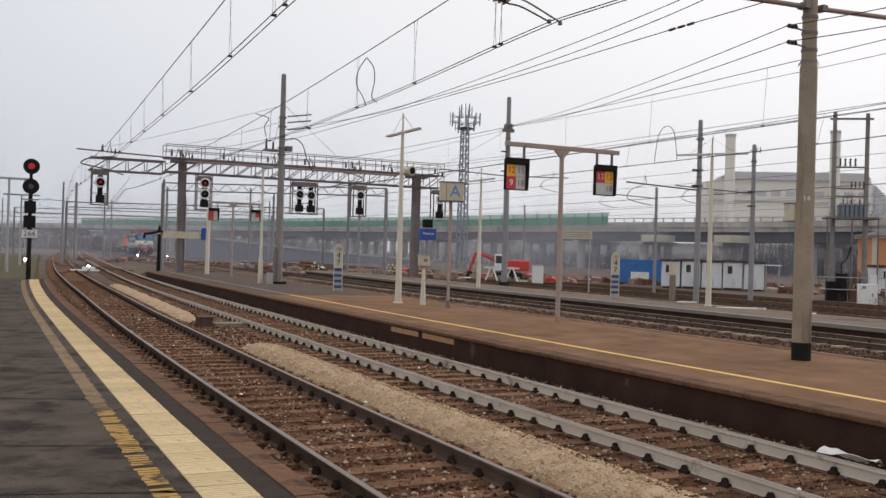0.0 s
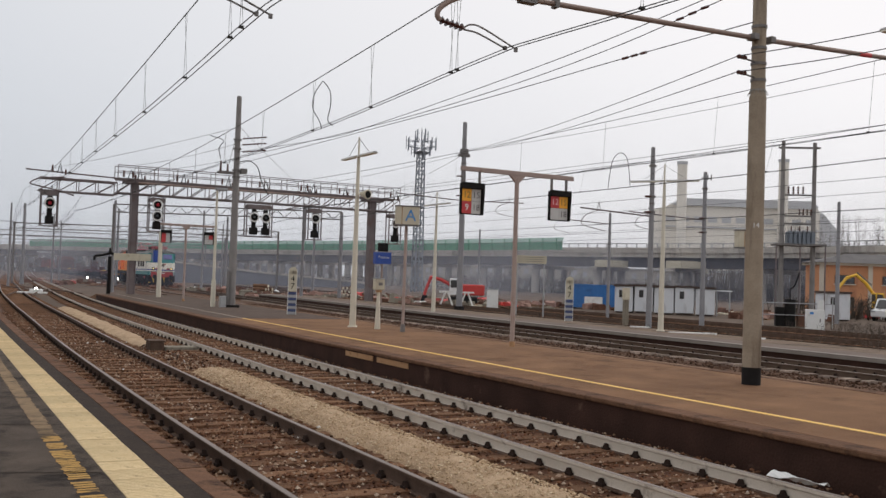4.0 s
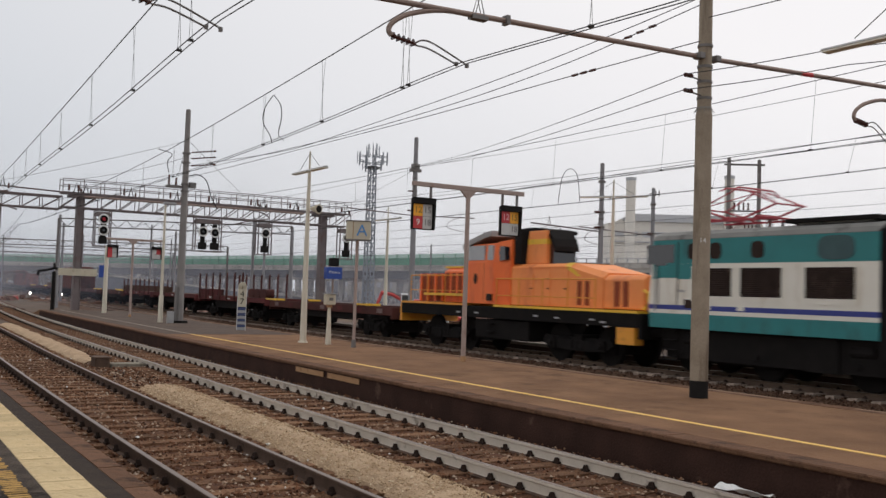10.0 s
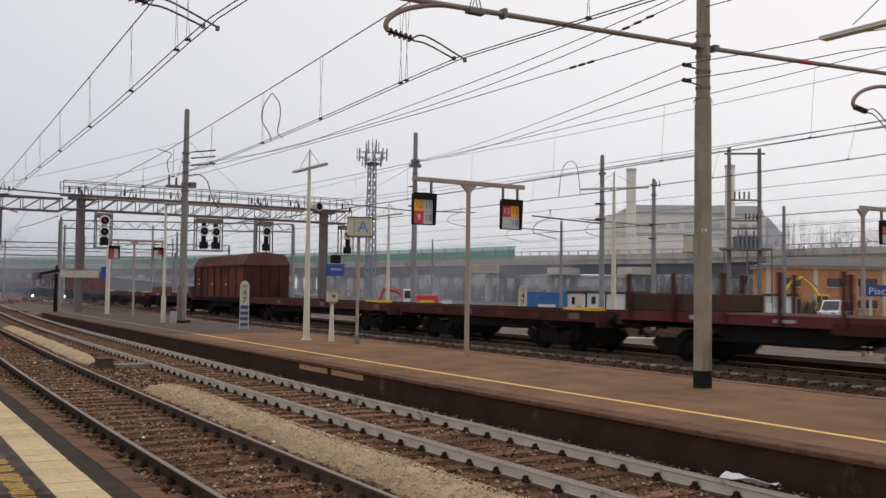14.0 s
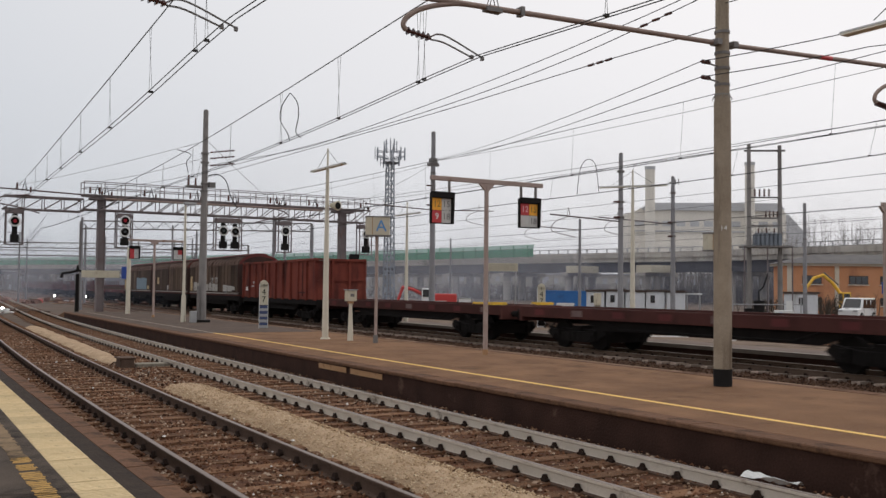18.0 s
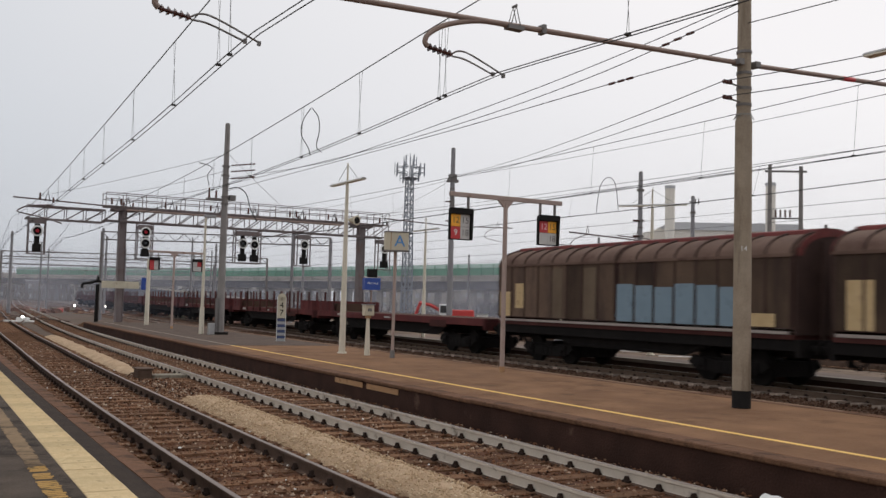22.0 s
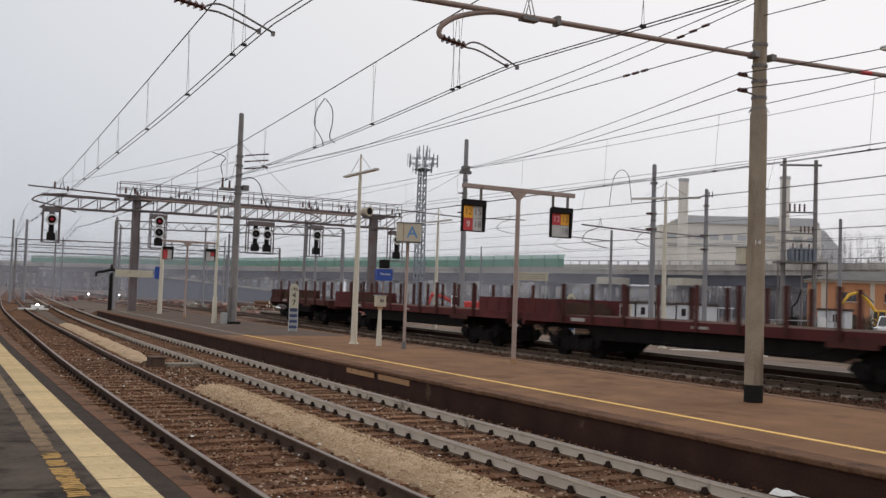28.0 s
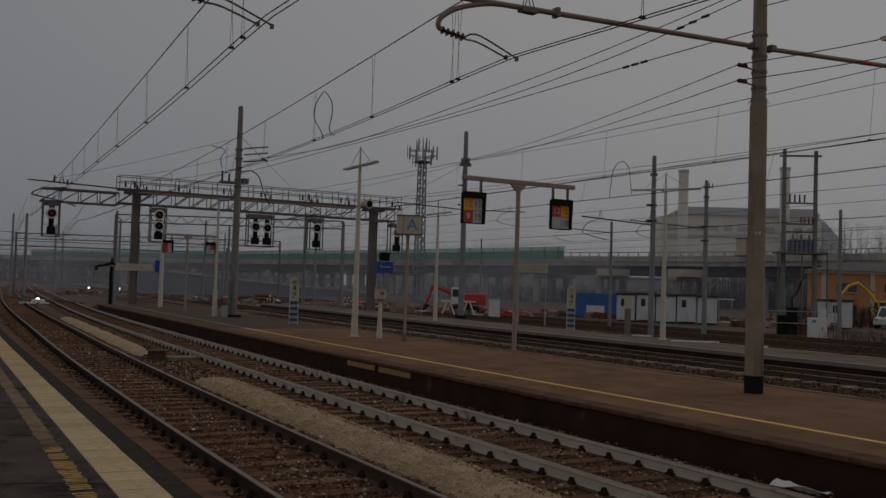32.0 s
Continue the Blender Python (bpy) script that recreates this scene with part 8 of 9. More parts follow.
    for y0, up in ((-3.9, False), (6.9, True)):
        pan = part("pantograph", Geo().box(-0.6, y0 - 1.3, 4.26, -0.5, y0 + 1.3, 4.31), M_PANTO, car, "raised red pantograph" if up else "folded red pantograph")
        part("base_bar", Geo().box(0.5, y0 - 1.3, 4.26, 0.6, y0 + 1.3, 4.31), M_PANTO, pan)
        ze, ye, zh = (4.66, 1.30, 5.12) if up else (4.40, 1.75, 4.52)
        for d in (-1, 1):
            part("elbow_tube", Geo().tube((-0.62, y0 + d * ye, ze), (0.62, y0 + d * ye, ze), 0.025), M_PANTO, pan)
            for x in (-0.55, 0.55):
                part("lower_arm", Geo().tube((x, y0 + d * 0.25, 4.33), (x, y0 + d * ye, ze), 0.035, 0.028), M_PANTO, pan)
                part("upper_arm", Geo().tube((x, y0 + d * ye, ze), (x * 0.8, y0 + d * 0.18, zh), 0.025, 0.02), M_PANTO, pan)
            part("brace", Geo().tube((-0.55, y0 + d * ye, ze), (0.44, y0 + d * 0.18, zh), 0.015), M_PANTO, pan)
            part("contact_strip", Geo().path([(-0.95, y0 + d * 0.2, zh - 0.06), (-0.7, y0 + d * 0.2, zh + 0.05), (0.7, y0 + d * 0.2, zh + 0.05), (0.95, y0 + d * 0.2, zh - 0.06)], 0.028), M_PANTO, pan)
            part("cross_tube", Geo().tube((-0.75, y0 + d * 0.85, 4.34), (0.75, y0 + d * 0.85, 4.34), 0.03), M_PANTO, pan)
            part("spring_box", Geo().box(-0.35, y0 + d * 0.55 - 0.12, 4.3, 0.35, y0 + d * 0.55 + 0.12, 4.42), M_PANTO, pan)
        for x in (-0.55, 0.55):
            for y in (-1.1, 1.1):
                part("insulator", Geo().tube((x, y0 + y, 4.0), (x, y0 + y, 4.28), 0.07, 0.05, 10), M_INSUL, pan)
    part("roof_cable", Geo().path([(0.7, -5, 4.15), (0.75, -2, 4.2), (0.7, 2, 4.18), (0.75, 5, 4.15)], 0.025), M_WIRE, car)
    return car


def shunter():
    car = thing("diesel_shunter", "orange diesel shunting locomotive with a dark arched cab roof", "locomotive")
    h = 6.9
    part("frame", Geo().box(-1.42, -h, 1.18, 1.42, h, 1.60), M_UNDER, car, "black frame with scuffed edge", bevel=0.02)
    part("walkway_edge", Geo().box(-1.45, -h, 1.602, 1.45, 0.3, 1.68), M_SAFETY, car, "bright yellow edge of the walkway")
    part("walkway_edge", Geo().box(-1.45, 2.2, 1.602, 1.45, h, 1.68), M_STACK, car, "yellow edge of the walkway")
    for y in (-5.4, -4.9, -3.2, -2.1, 1.4, 2.6):
        part("scuff", Geo().box(-1.425, y - 0.12, 1.30 + 0.04 * math.sin(y * 5), -1.42, y + 0.12, 1.36 + 0.04 * math.sin(y * 5)), M_GALV, car, "pale scuff on the frame")
    # engine hood towards the leading end: high part, yellow-edged slope, low nose
    part("long_hood", Geo().prism([(-1.05, 1.70), (1.05, 1.70), (1.05, 3.02), (0.85, 3.16), (-0.85, 3.16), (-1.05, 3.02)], "y", -3.4, -0.1), M_ORANGE2, car, "faded orange engine hood", bevel=0.02)
    part("nose_slope", Geo().add([(-1.06, -3.4, 1.70), (1.06, -3.4, 1.70), (1.06, -3.4, 3.02), (0.86, -3.4, 3.17), (-0.86, -3.4, 3.17), (-1.06, -3.4, 3.02),
                                  (-1.06, -5.0, 1.70), (1.06, -5.0, 1.70), (1.06, -5.0, 2.66), (0.86, -5.0, 2.84), (-0.86, -5.0, 2.84), (-1.06, -5.0, 2.66)],
                                 [(0, 1, 7, 6), (1, 2, 8, 7), (2, 3, 9, 8), (3, 4, 10, 9), (4, 5, 11, 10), (5, 0, 6, 11), (6, 7, 8, 9, 10, 11), (5, 4, 3, 2, 1, 0)]), M_ORANGE2, car)
    part("nose", Geo().prism([(-1.06, 1.70), (1.06, 1.70), (1.06, 2.62), (0.9, 2.76), (-0.9, 2.76), (-1.06, 2.62)], "y", -6.75, -5.002), M_ORANGE2, car, "faded orange nose with a rounded top", bevel=0.05)
    part("yellow_trim", Geo().add([(-0.87, -3.1, 3.18), (-1.07, -3.1, 3.03), (-1.075, -3.75, 2.72), (-1.075, -3.95, 2.72), (-1.07, -3.45, 3.03), (-0.87, -3.45, 3.18),
                                   (0.87, -3.1, 3.18), (0.87, -3.45, 3.18)], [(0, 1, 4, 5), (1, 2, 3, 4), (0, 5, 7, 6)]), M_SAFETY, car, "yellow edge of the sloping hood")
    part("hood_lip", Geo().box(-1.08, -3.3, 3.0, 1.08, -1.2, 3.05), M_ORANGE2, car, "overhanging lip of the hood")
    for x in (-1, 1):
        for y0, y1, z1 in ((-3.3, -2.45, 2.95), (-2.4, -1.55, 2.95), (-1.5, -0.75, 2.8)):
            d = part("hood_door", Geo().box(x * 1.06 - 0.012, y0, 1.76, x * 1.06 + 0.012, y1, z1), M_ORANGE2, car, "hinged hood door")
            part("door_latch", Geo().cbox(x * 1.075, y0 + 0.12, 2.3, 0.02, 0.09, 0.05), M_GRILLE, d)
        for y0, y1 in ((-3.98, -3.78), (-4.35, -4.15), (-5.72, -5.5), (-6.1, -5.88)):
            part("louvre", Geo().box(x * 1.062 - 0.012, y0, 1.78, x * 1.062 + 0.012, y1, 2.56), M_REDSLOT, car, "dark red upright air slot")
        part("front_handle", Geo().path([(x * 1.1, -6.78, 1.72), (x * 1.1, -7.0, 1.9), (x * 1.1, -6.98, 2.2), (x * 1.1, -6.8, 2.3)], 0.05), M_SAFETY, car, "yellow grab rail")
    # cab: straight rear part, front corners drawn in with a bulging dark window, one arched roof over all
    cab = part("cab", Geo().prism([(-1.42, 1.69), (1.42, 1.69), (1.42, 3.2), (1.32, 3.92), (-1.32, 3.92), (-1.42, 3.2)], "y", 0.3, 2.15), M_ORANGE, car, "orange driver's cab", bevel=0.03)
    part("cab_front", Geo().add([(-1.42, 0.299, 1.69), (1.42, 0.299, 1.69), (1.42, 0.299, 3.2), (1.32, 0.299, 3.95), (-1.32, 0.299, 3.95), (-1.42, 0.299, 3.2),
                                 (-1.1, -0.2, 1.69), (1.1, -0.2, 1.69), (1.1, -0.2, 3.2), (1.05, -0.2, 4.05), (-1.05, -0.2, 4.05), (-1.1, -0.2, 3.2)],
                                [(0, 1, 7, 6), (1, 2, 8, 7), (2, 3, 9, 8), (3, 4, 10, 9), (4, 5, 11, 10), (5, 0, 6, 11), (6, 7, 8, 9, 10, 11), (5, 4, 3, 2, 1, 0)]), M_ORANGE, cab, "drawn-in front corner of the cab")
    def strip(y0, y1, thick, half, mat, name, label):
        ys_ = steps(y0, y1, 0.25)
        def crown(y):
            return 4.47 - 0.105 * (y + 0.75) ** 2 * (0.55 if y > -0.75 else 1.25)
        low_ = [(y, crown(y) - thick) for y in ys_]
        part(name, Geo().prism([(y, crown(y)) for y in ys_] + low_[::-1], "x", -half, half), mat, cab, label, smooth=True)
    strip(0.55, 2.35, 0.2, 1.46, M_CABGREY, "cab_roof", "grey curved cab roof with an overhang")
    strip(-1.7, 0.56, 0.12, 0.66, M_UNDER, "roof_canopy", "black sooty canopy in front of the cab")
    part("canopy_lip", Geo().prism([(-1.69, 4.36), (-1.92, 4.05), (-2.04, 3.78), (-2.06, 3.62), (-1.94, 3.8), (-1.66, 4.24)], "x", -0.62, 0.45), M_UNDER, cab, "ragged drooping lip of the canopy")
    part("canopy_wall", Geo().prism([(-0.21, 3.17), (-0.21, 4.30), (-0.6, 4.36), (-0.6, 3.17)], "x", -0.95, 0.95), M_BLACK, cab, "black wall under the canopy")
    part("canopy_glass", Geo().prism([(-1.73, 3.17), (-1.73, 4.2), (-1.84, 4.1), (-1.95, 3.55), (-1.95, 3.17)], "x", -0.55, 0.4), M_DARKGLASS, cab, "dark glazing under the canopy")
    part("exhaust_tower", Geo().prism([(-0.55, 3.17), (-0.75, 4.34), (-1.72, 4.34), (-1.72, 3.17)], "x", -0.72, 0.3), M_ORANGE2, cab, "orange exhaust tower", bevel=0.03)
    part("stack_stripe", Geo().prism([(-0.68, 3.86), (-0.70, 4.04), (-1.724, 4.04), (-1.724, 3.86)], "x", -0.73, 0.31), M_SAFETY, cab, "yellow band on the tower")
    for s in (-1, 1):
        x = s * 1.375
        for y0, y1 in ((0.42, 0.78), (0.95, 2.05)):
            part("cab_window", Geo().prism([(y0, 3.3), (y1, 3.3), (y1 - 0.04, 3.84), (y0 + 0.04, 3.84)], "x", x - 0.05, x + 0.045), M_CABPANE, cab, "milky cab side window")
        part("corner_window", Geo().prism([(-0.17, 3.3), (0.2, 3.25), (0.25, 3.5), (0.15, 3.8), (-0.12, 3.78)], "x", s * 1.2 - 0.12, s * 1.2 + 0.14), M_DARKGLASS, cab, "bulging dark corner window")
        part("cab_door", Geo().box(s * 1.425 - 0.012, 0.36, 1.78, s * 1.425 + 0.012, 0.95, 3.22), M_ORANGE, cab)
        part("door_seam", Geo().box(s * 1.425 - 0.006, 0.96, 1.78, s * 1.425 + 0.016, 0.985, 3.22), M_REDSLOT, cab)
        part("round_plate", Geo().prism([(1.5 + 0.11 * math.cos(q), 2.62 + 0.2 * math.sin(q)) for q in [math.pi * k / 6 for k in range(12)]], "x", s * 1.425 - 0.012, s * 1.425 + 0.014), M_GRILLE, cab)
        part("cab_box", Geo().box(s * 1.44 - 0.06, 0.4, 1.82, s * 1.44 + 0.06, 0.7, 2.06), M_GRILLE, cab, "dark box by the cab steps")
        for y0, y1, z in ((-5.0, 0.2, 2.62), (2.3, 6.2, 2.75)):
            hr = part("handrail", Geo().tube((s * 1.4, y0, z), (s * 1.4, y1, z), 0.02), M_STACK, car, "orange walkway handrail")
            part("middle_rail", Geo().tube((s * 1.4, y0, z - 0.6), (s * 1.4, y1, z - 0.6), 0.016), M_STACK, hr)
            for y in steps(y0, y1, 1.7):
                part("rail_post", Geo().tube((s * 1.4, y, 1.68), (s * 1.4, y, z), 0.018), M_STACK, hr)
        g = Geo()
        for k in range(3):
            g.cbox(s * 1.35, 0.6, 0.4 + 0.3 * k, 0.2, 0.5, 0.03)
        part("cab_step", g, M_UNDER, car)
        part("corner_steps", Geo().box(min(s * 1.05, s * 1.42), -6.75, 0.66, max(s * 1.05, s * 1.42), -6.0, 1.17), M_STACK, car, "orange-yellow corner steps")
    part("front_window", Geo().box(-1.1, 2.12, 3.3, 1.1, 2.19, 3.85), M_DARKGLASS, cab)
    # behind the cab: stepped rear hood with rusty red louvre frames
    part("short_hood", Geo().prism([(-1.05, 1.70), (1.05, 1.70), (1.05, 2.92), (0.85, 3.05), (-0.85, 3.05), (-1.05, 2.92)], "y", 2.152, 4.2), M_ORANGE, car, "orange rear hood", bevel=0.03)
    part("radiator_box", Geo().prism([(-1.0, 1.70), (1.0, 1.70), (1.0, 2.72), (0.8, 2.85), (-0.8, 2.85), (-1.0, 2.72)], "y", 4.202, 6.2), M_REDSLOT, car, "rusty dark red radiator housing", bevel=0.03)
    part("hood_cap", Geo().box(-0.9, 2.3, 3.052, 0.9, 4.4, 3.12), M_SAFETY, car, "yellow edge on the rear hood")
    for s in (-1, 1):
        for y0 in (2.5, 2.95, 3.4, 3.85):
            part("louvre_frame", Geo().box(s * 1.06 - 0.02, y0, 1.95, s * 1.06 + 0.02, y0 + 0.25, 2.85), M_REDSLOT, car, "dark red louvre")
        for y0 in (4.3, 4.85, 5.4, 5.95):
            part("frame_post", Geo().box(s * 1.03 - 0.03, y0, 1.72, s * 1.03 + 0.04, y0 + 0.12, 2.82), M_ORANGE, car)
        part("rear_shelf", Geo().box(min(s * 1.06, s * 1.4), 2.3, 1.95, max(s * 1.06, s * 1.4), 5.2, 2.05), M_SAFETY, car, "yellow shelf along the rear hood")
    part("buffer_beam", Geo().box(-1.4, -h - 0.12, 0.85, 1.4, -h - 0.002, 1.6), M_UNDER, car, "black buffer beam")
    part("buffer_beam", Geo().box(-1.4, h + 0.002, 0.85, 1.4, h + 0.12, 1.6), M_STACK, car, "yellow buffer beam")
    part("fuel_tank", Geo().box(-1.3, -1.6, 0.45, 1.3, 1.6, 1.14), M_UNDER, car, bevel=0.05)
    buffers(car, -h - 0.12, h + 0.12)
    for y in (-3.9, 3.9):
        bogie(car, y, (-1.2, 1.2), 0.53, 1.1)
    return car


def flat_frame(car, L, material, z0=1.15, z1=1.44, axle=None):
    h = L / 2 - 0.55
    part("sole_bar", Geo().box(-1.38, -h, z0, -1.22, h, z1), material, car, bevel=0.01)
    part("sole_bar", Geo().box(1.22, -h, z0, 1.38, h, z1), material, car, bevel=0.01)
    part("head_stock", Geo().box(-1.38, -h - 0.14, z0 - 0.15, 1.38, -h - 0.002, z1), material, car, bevel=0.01)
    part("head_stock", Geo().box(-1.38, h + 0.002, z0 - 0.15, 1.38, h + 0.14, z1), material, car, bevel=0.01)
    g = Geo()
    for x in (-0.45, 0.3):
        g.box(x, -h, z0 - 0.2, x + 0.15, h, z1 - 0.1)
    for y in steps(-h + 1, h - 1, 2.4):
        g.box(-1.22, y - 0.06, z0 - 0.05, 1.22, y + 0.06, z1 - 0.1)
    part("underframe", g, M_UNDER, car)
    g = Geo().tube((-0.3, -1.2, 0.85), (-0.3, 0.2, 0.85), 0.2, 0.2, 12).box(0.2, -0.5, 0.65, 0.8, 0.4, 1.0)
    for s in (-1.15, 1.15):
        g.path([(s, -h * 0.55, 1.1), (s, -h * 0.4, 0.72), (s, h * 0.4, 0.72), (s, h * 0.55, 1.1)], 0.04)
    part("brake_gear", g, M_UNDER, car)
    for s in (-1.12, 1.12):
        part("truss_plate", Geo().prism([(-h + 2.9, z0), (h - 2.9, z0), (h - 3.9, 0.66), (-h + 3.9, 0.66)], "x", s - 0.03, s + 0.03), M_UNDER, car, "dark fish-belly frame plate")
    buffers(car, -h - 0.14, h + 0.14)
    if axle:
        for y in (-axle, axle):
            bogie(car, y, (0,), 0.46, 1.0)
    else:
        y = L / 2 - 3.0
        bogie(car, -y, (-0.9, 0.9))
        bogie(car, y, (-0.9, 0.9))
    return h


def deck_planks(car, h, z):
    g = Geo()
    for y in steps(-h, h - 0.3, 0.3):
        g.box(-1.34, y + 0.006, z - 0.05, 1.34, y + 0.288, z)
    part("deck", g, M_LOAD, car, "dark planked deck", kind="stuff")


def stake_wagon(L, material, front, rear, stakes=True, load=None, rolls=None, box=None, tall=2.52, crate=None):
    car = thing("stake_wagon", "rust-red flat wagon with steel side stakes and low end boards" if stakes else "rust-red empty flat wagon with low end boards", "wagon", "goods wagons")
    h = flat_frame(car, L, material, axle=None if L > 15 else L / 2 - 2.6)
    deck_planks(car, h, 1.44)
    for on, y, d in ((front, -h, 1), (rear, h, -1)):
        if on:
            a, b = sorted((y, y + d * 2.0))
            for s in (-1.36, 1.30):
                p = part("side_board", Geo().box(s, a, 1.442, s + 0.06, b, 1.98), material, car, "folded rust-red side board", bevel=0.01)
                for e in (0.5, 1.4):
                    part("board_rib", Geo().box(s - 0.02, a + e, 1.442, s + 0.08, a + e + 0.08, 1.96), material, p)
            part("end_board", Geo().box(-1.3, y - 0.03, 1.442, 1.3, y + 0.03, 1.98), material, car)
            part("stacked_timber", Geo().box(-1.1, a + 0.15, 1.46, 1.1, b - 0.2, 1.7).box(-1.0, a + 0.2, 1.7, 0.9, b - 0.3, 1.86), M_LOAD, car, "dark stacked timbers")
    if stakes:
        lo, hi = -h + (2.3 if front else 4.0 if rolls else 0.4), h - (2.3 if rear else 0.4)
        n = max(3, round((hi - lo) / 1.6))
        for y in steps(lo, hi, (hi - lo) / n):
            for s in (-1.43, 1.43):
                part("stake", Geo().box(s - 0.05, y - 0.055, 1.2, s + 0.05, y + 0.055, tall), M_OXIDE2, car)
    for s in (-1.385, 1.385):
        part("label_plate", Geo().box(s - 0.006, -h + 2.8, 1.02, s + 0.006, -h + 4.2, 1.30), M_OXIDE2, car)
        part("label_panel", Geo().box(s - 0.008, h - 3.4, 1.24, s + 0.008, h - 2.7, 1.36).box(s - 0.008, -0.4, 1.25, s + 0.008, 0.2, 1.33), M_PRIMER, car, "pale lettering")
    if rolls:
        a, b = rolls
        for k in range(3):
            y = a + (b - a) * (k + 0.5) / 3
            part("roll", Geo().prism([(y + 0.53 * math.copysign(abs(math.cos(q)) ** 0.45, math.cos(q)), 1.715 + 0.26 * math.copysign(abs(math.sin(q)) ** 0.45, math.sin(q))) for q in [math.pi * i / 10 for i in range(20)]], "x", -1.28, -0.75), M_OXIDE2, car, "dark red rounded bundle", smooth=True)
    if box:
        part("end_box", Geo().box(-1.3, box[0], 1.445, 1.2 if crate else -0.2, box[1], 1.95), M_LOAD if crate else M_OXIDE2, car, "dark red box at the wagon end", bevel=0.03)
    if load:
        a, b, top = load
        part("load", Geo().box(-1.3, a, 1.445, -0.85, b, top), crate or (M_LOAD if top > 1.88 else material), car, "brown stacked boards along one side", bevel=0.02)
        part("load_strap", Geo().box(-1.32, (a + b) / 2 - 0.04, 1.445, -0.83, (a + b) / 2 + 0.04, top + 0.015), M_OXIDE2, car)
    return car


def high_covered(lab):
    """A tall covered wagon: posted walls under a steep lidded roof."""
    car = thing("covered_wagon", lab, "wagon", "goods wagons")
    L, b = 12.4, 5.65
    flat_frame(car, L, M_UNDER, 1.0, 1.26)
    part("floor_beam", Geo().box(-1.42, -b, 1.262, 1.42, b, 1.36), M_OXIDE2, car)
    lid = [(-1.54, 3.34), (1.54, 3.34), (1.52, 3.44), (1.18, 3.98), (1.02, 4.07), (0.0, 4.12), (-1.02, 4.07), (-1.18, 3.98), (-1.52, 3.44)]
    n = len(lid)
    v = []
    for k, y in enumerate((-b - 0.1, b + 0.1)):
        for x, z in lid:
            v.append((x, y - (0.12 if k else -0.12) * max(0, z - 3.46) / 0.68, z))
    roof = part("roof", Geo().add(v, [(i, (i + 1) % n, n + (i + 1) % n, n + i) for i in range(n)] + [tuple(range(n - 1, -1, -1)), tuple(range(n, 2 * n))]), M_LID, car, "dull red-brown steep lidded roof")
    for y in (-3.7, -0.1, 3.6):
        part("roof_band", Geo().prism([(x * 1.012, z + 0.012) for x, z in lid[2:]], "y", y - 0.05, y + 0.05), M_LID, roof)
    for y, d in ((-b, -1), (b, 1)):
        e = part("end_wall", Geo().box(-1.38, y - 0.03, 1.362, 1.38, y + 0.03, 3.358), M_OXIDE2, car, "dark red end wall")
        for x in (-0.9, -0.3, 0.3, 0.9):
            part("end_post", Geo().box(x - 0.05, y + d * 0.032, 1.3, x + 0.05, y + d * 0.12, 3.355), M_OXIDE2, e)
    for s in (-1, 1):
        for k in range(7):
            a = -b + k * 2 * b / 7
            w = part("wall_panel", Geo().box(s * 1.385 - 0.02, a + 0.01, 1.362, s * 1.385 + 0.02, a + 2 * b / 7 - 0.01, 3.358), M_RUSTWALL, car, "rust-orange steel wall panel")
            part("ledge", Geo().box(s * 1.41 - 0.012, a + 0.07, 1.98, s * 1.41 + 0.012, a + 2 * b / 7 - 0.07, 2.03), M_RUSTWALL, w)
            if k == 6:
                part("lower_hatch", Geo().box(s * 1.412 - 0.01, a + 0.1, 1.4, s * 1.412 + 0.01, a + 2 * b / 7 - 0.1, 1.95), M_OXIDE2, w, "sooty lower hatch")
            if k in (6, 4, 2):
                part("lettering", Geo().box(s * 1.408 - 0.004, a + 0.35, 2.08, s * 1.408 + 0.004, a + 0.95, 2.14).box(s * 1.408 - 0.004, a + 0.3, 2.18, s * 1.408 + 0.004, a + 0.75, 2.23), M_PRIMER, w, "pale lettering")
            if k == 6:
                part("label_plate", Geo().box(s * 1.408 - 0.005, a + 0.5, 2.42, s * 1.408 + 0.005, a + 0.9, 2.52), M_POSTER, w, "yellowish label plate")
        for k in range(8):
            y = -b + 0.06 + k * (2 * b - 0.12) / 7
            part("wall_post", Geo().prism([(y - 0.09, 1.2), (y + 0.09, 1.2), (y + 0.07, 3.35), (y - 0.07, 3.35)], "x", s * 1.407, s * 1.49), M_OXIDE2, car, "dark rusty wall post")
    return car


def container_wagon(L, spigots):
    car = thing("container_wagon", "low dark container flat wagon with yellow folding brackets, empty", "wagon", "goods wagons")
    h = flat_frame(car, L, M_OXIDE2, 1.0, 1.36)
    part("deck", Geo().box(-1.2, -h, 1.2, 1.2, -h + 2.2, 1.3).box(-1.2, h - 2.2, 1.2, 1.2, h, 1.3).box(-0.3, -h, 1.2, 0.3, h, 1.3), M_UNDER, car)
    for y in spigots:
        for x in (-1, 1):
            b = part("bracket", Geo().box(min(x * 0.75, x * 1.42), y - 0.45, 1.37, max(x * 0.75, x * 1.42), y - 0.2, 1.47), M_SAFETY, car, "yellow container bracket")
            part("bracket_arm", Geo().box(x * 1.37 - 0.06, y - 0.195, 1.38, x * 1.37 + 0.06, y + 0.8, 1.46), M_SAFETY, b)
    for k, y in enumerate(steps(-h + 1, h - 1, 2.2)):
        for s in (-1.385, 1.385):
            part("side_plate", Geo().box(s - 0.006, y - 0.25, 1.08, s + 0.006, y + 0.25, 1.28), M_OXIDE if k % 3 else M_DULLPLATE, car)
    return car


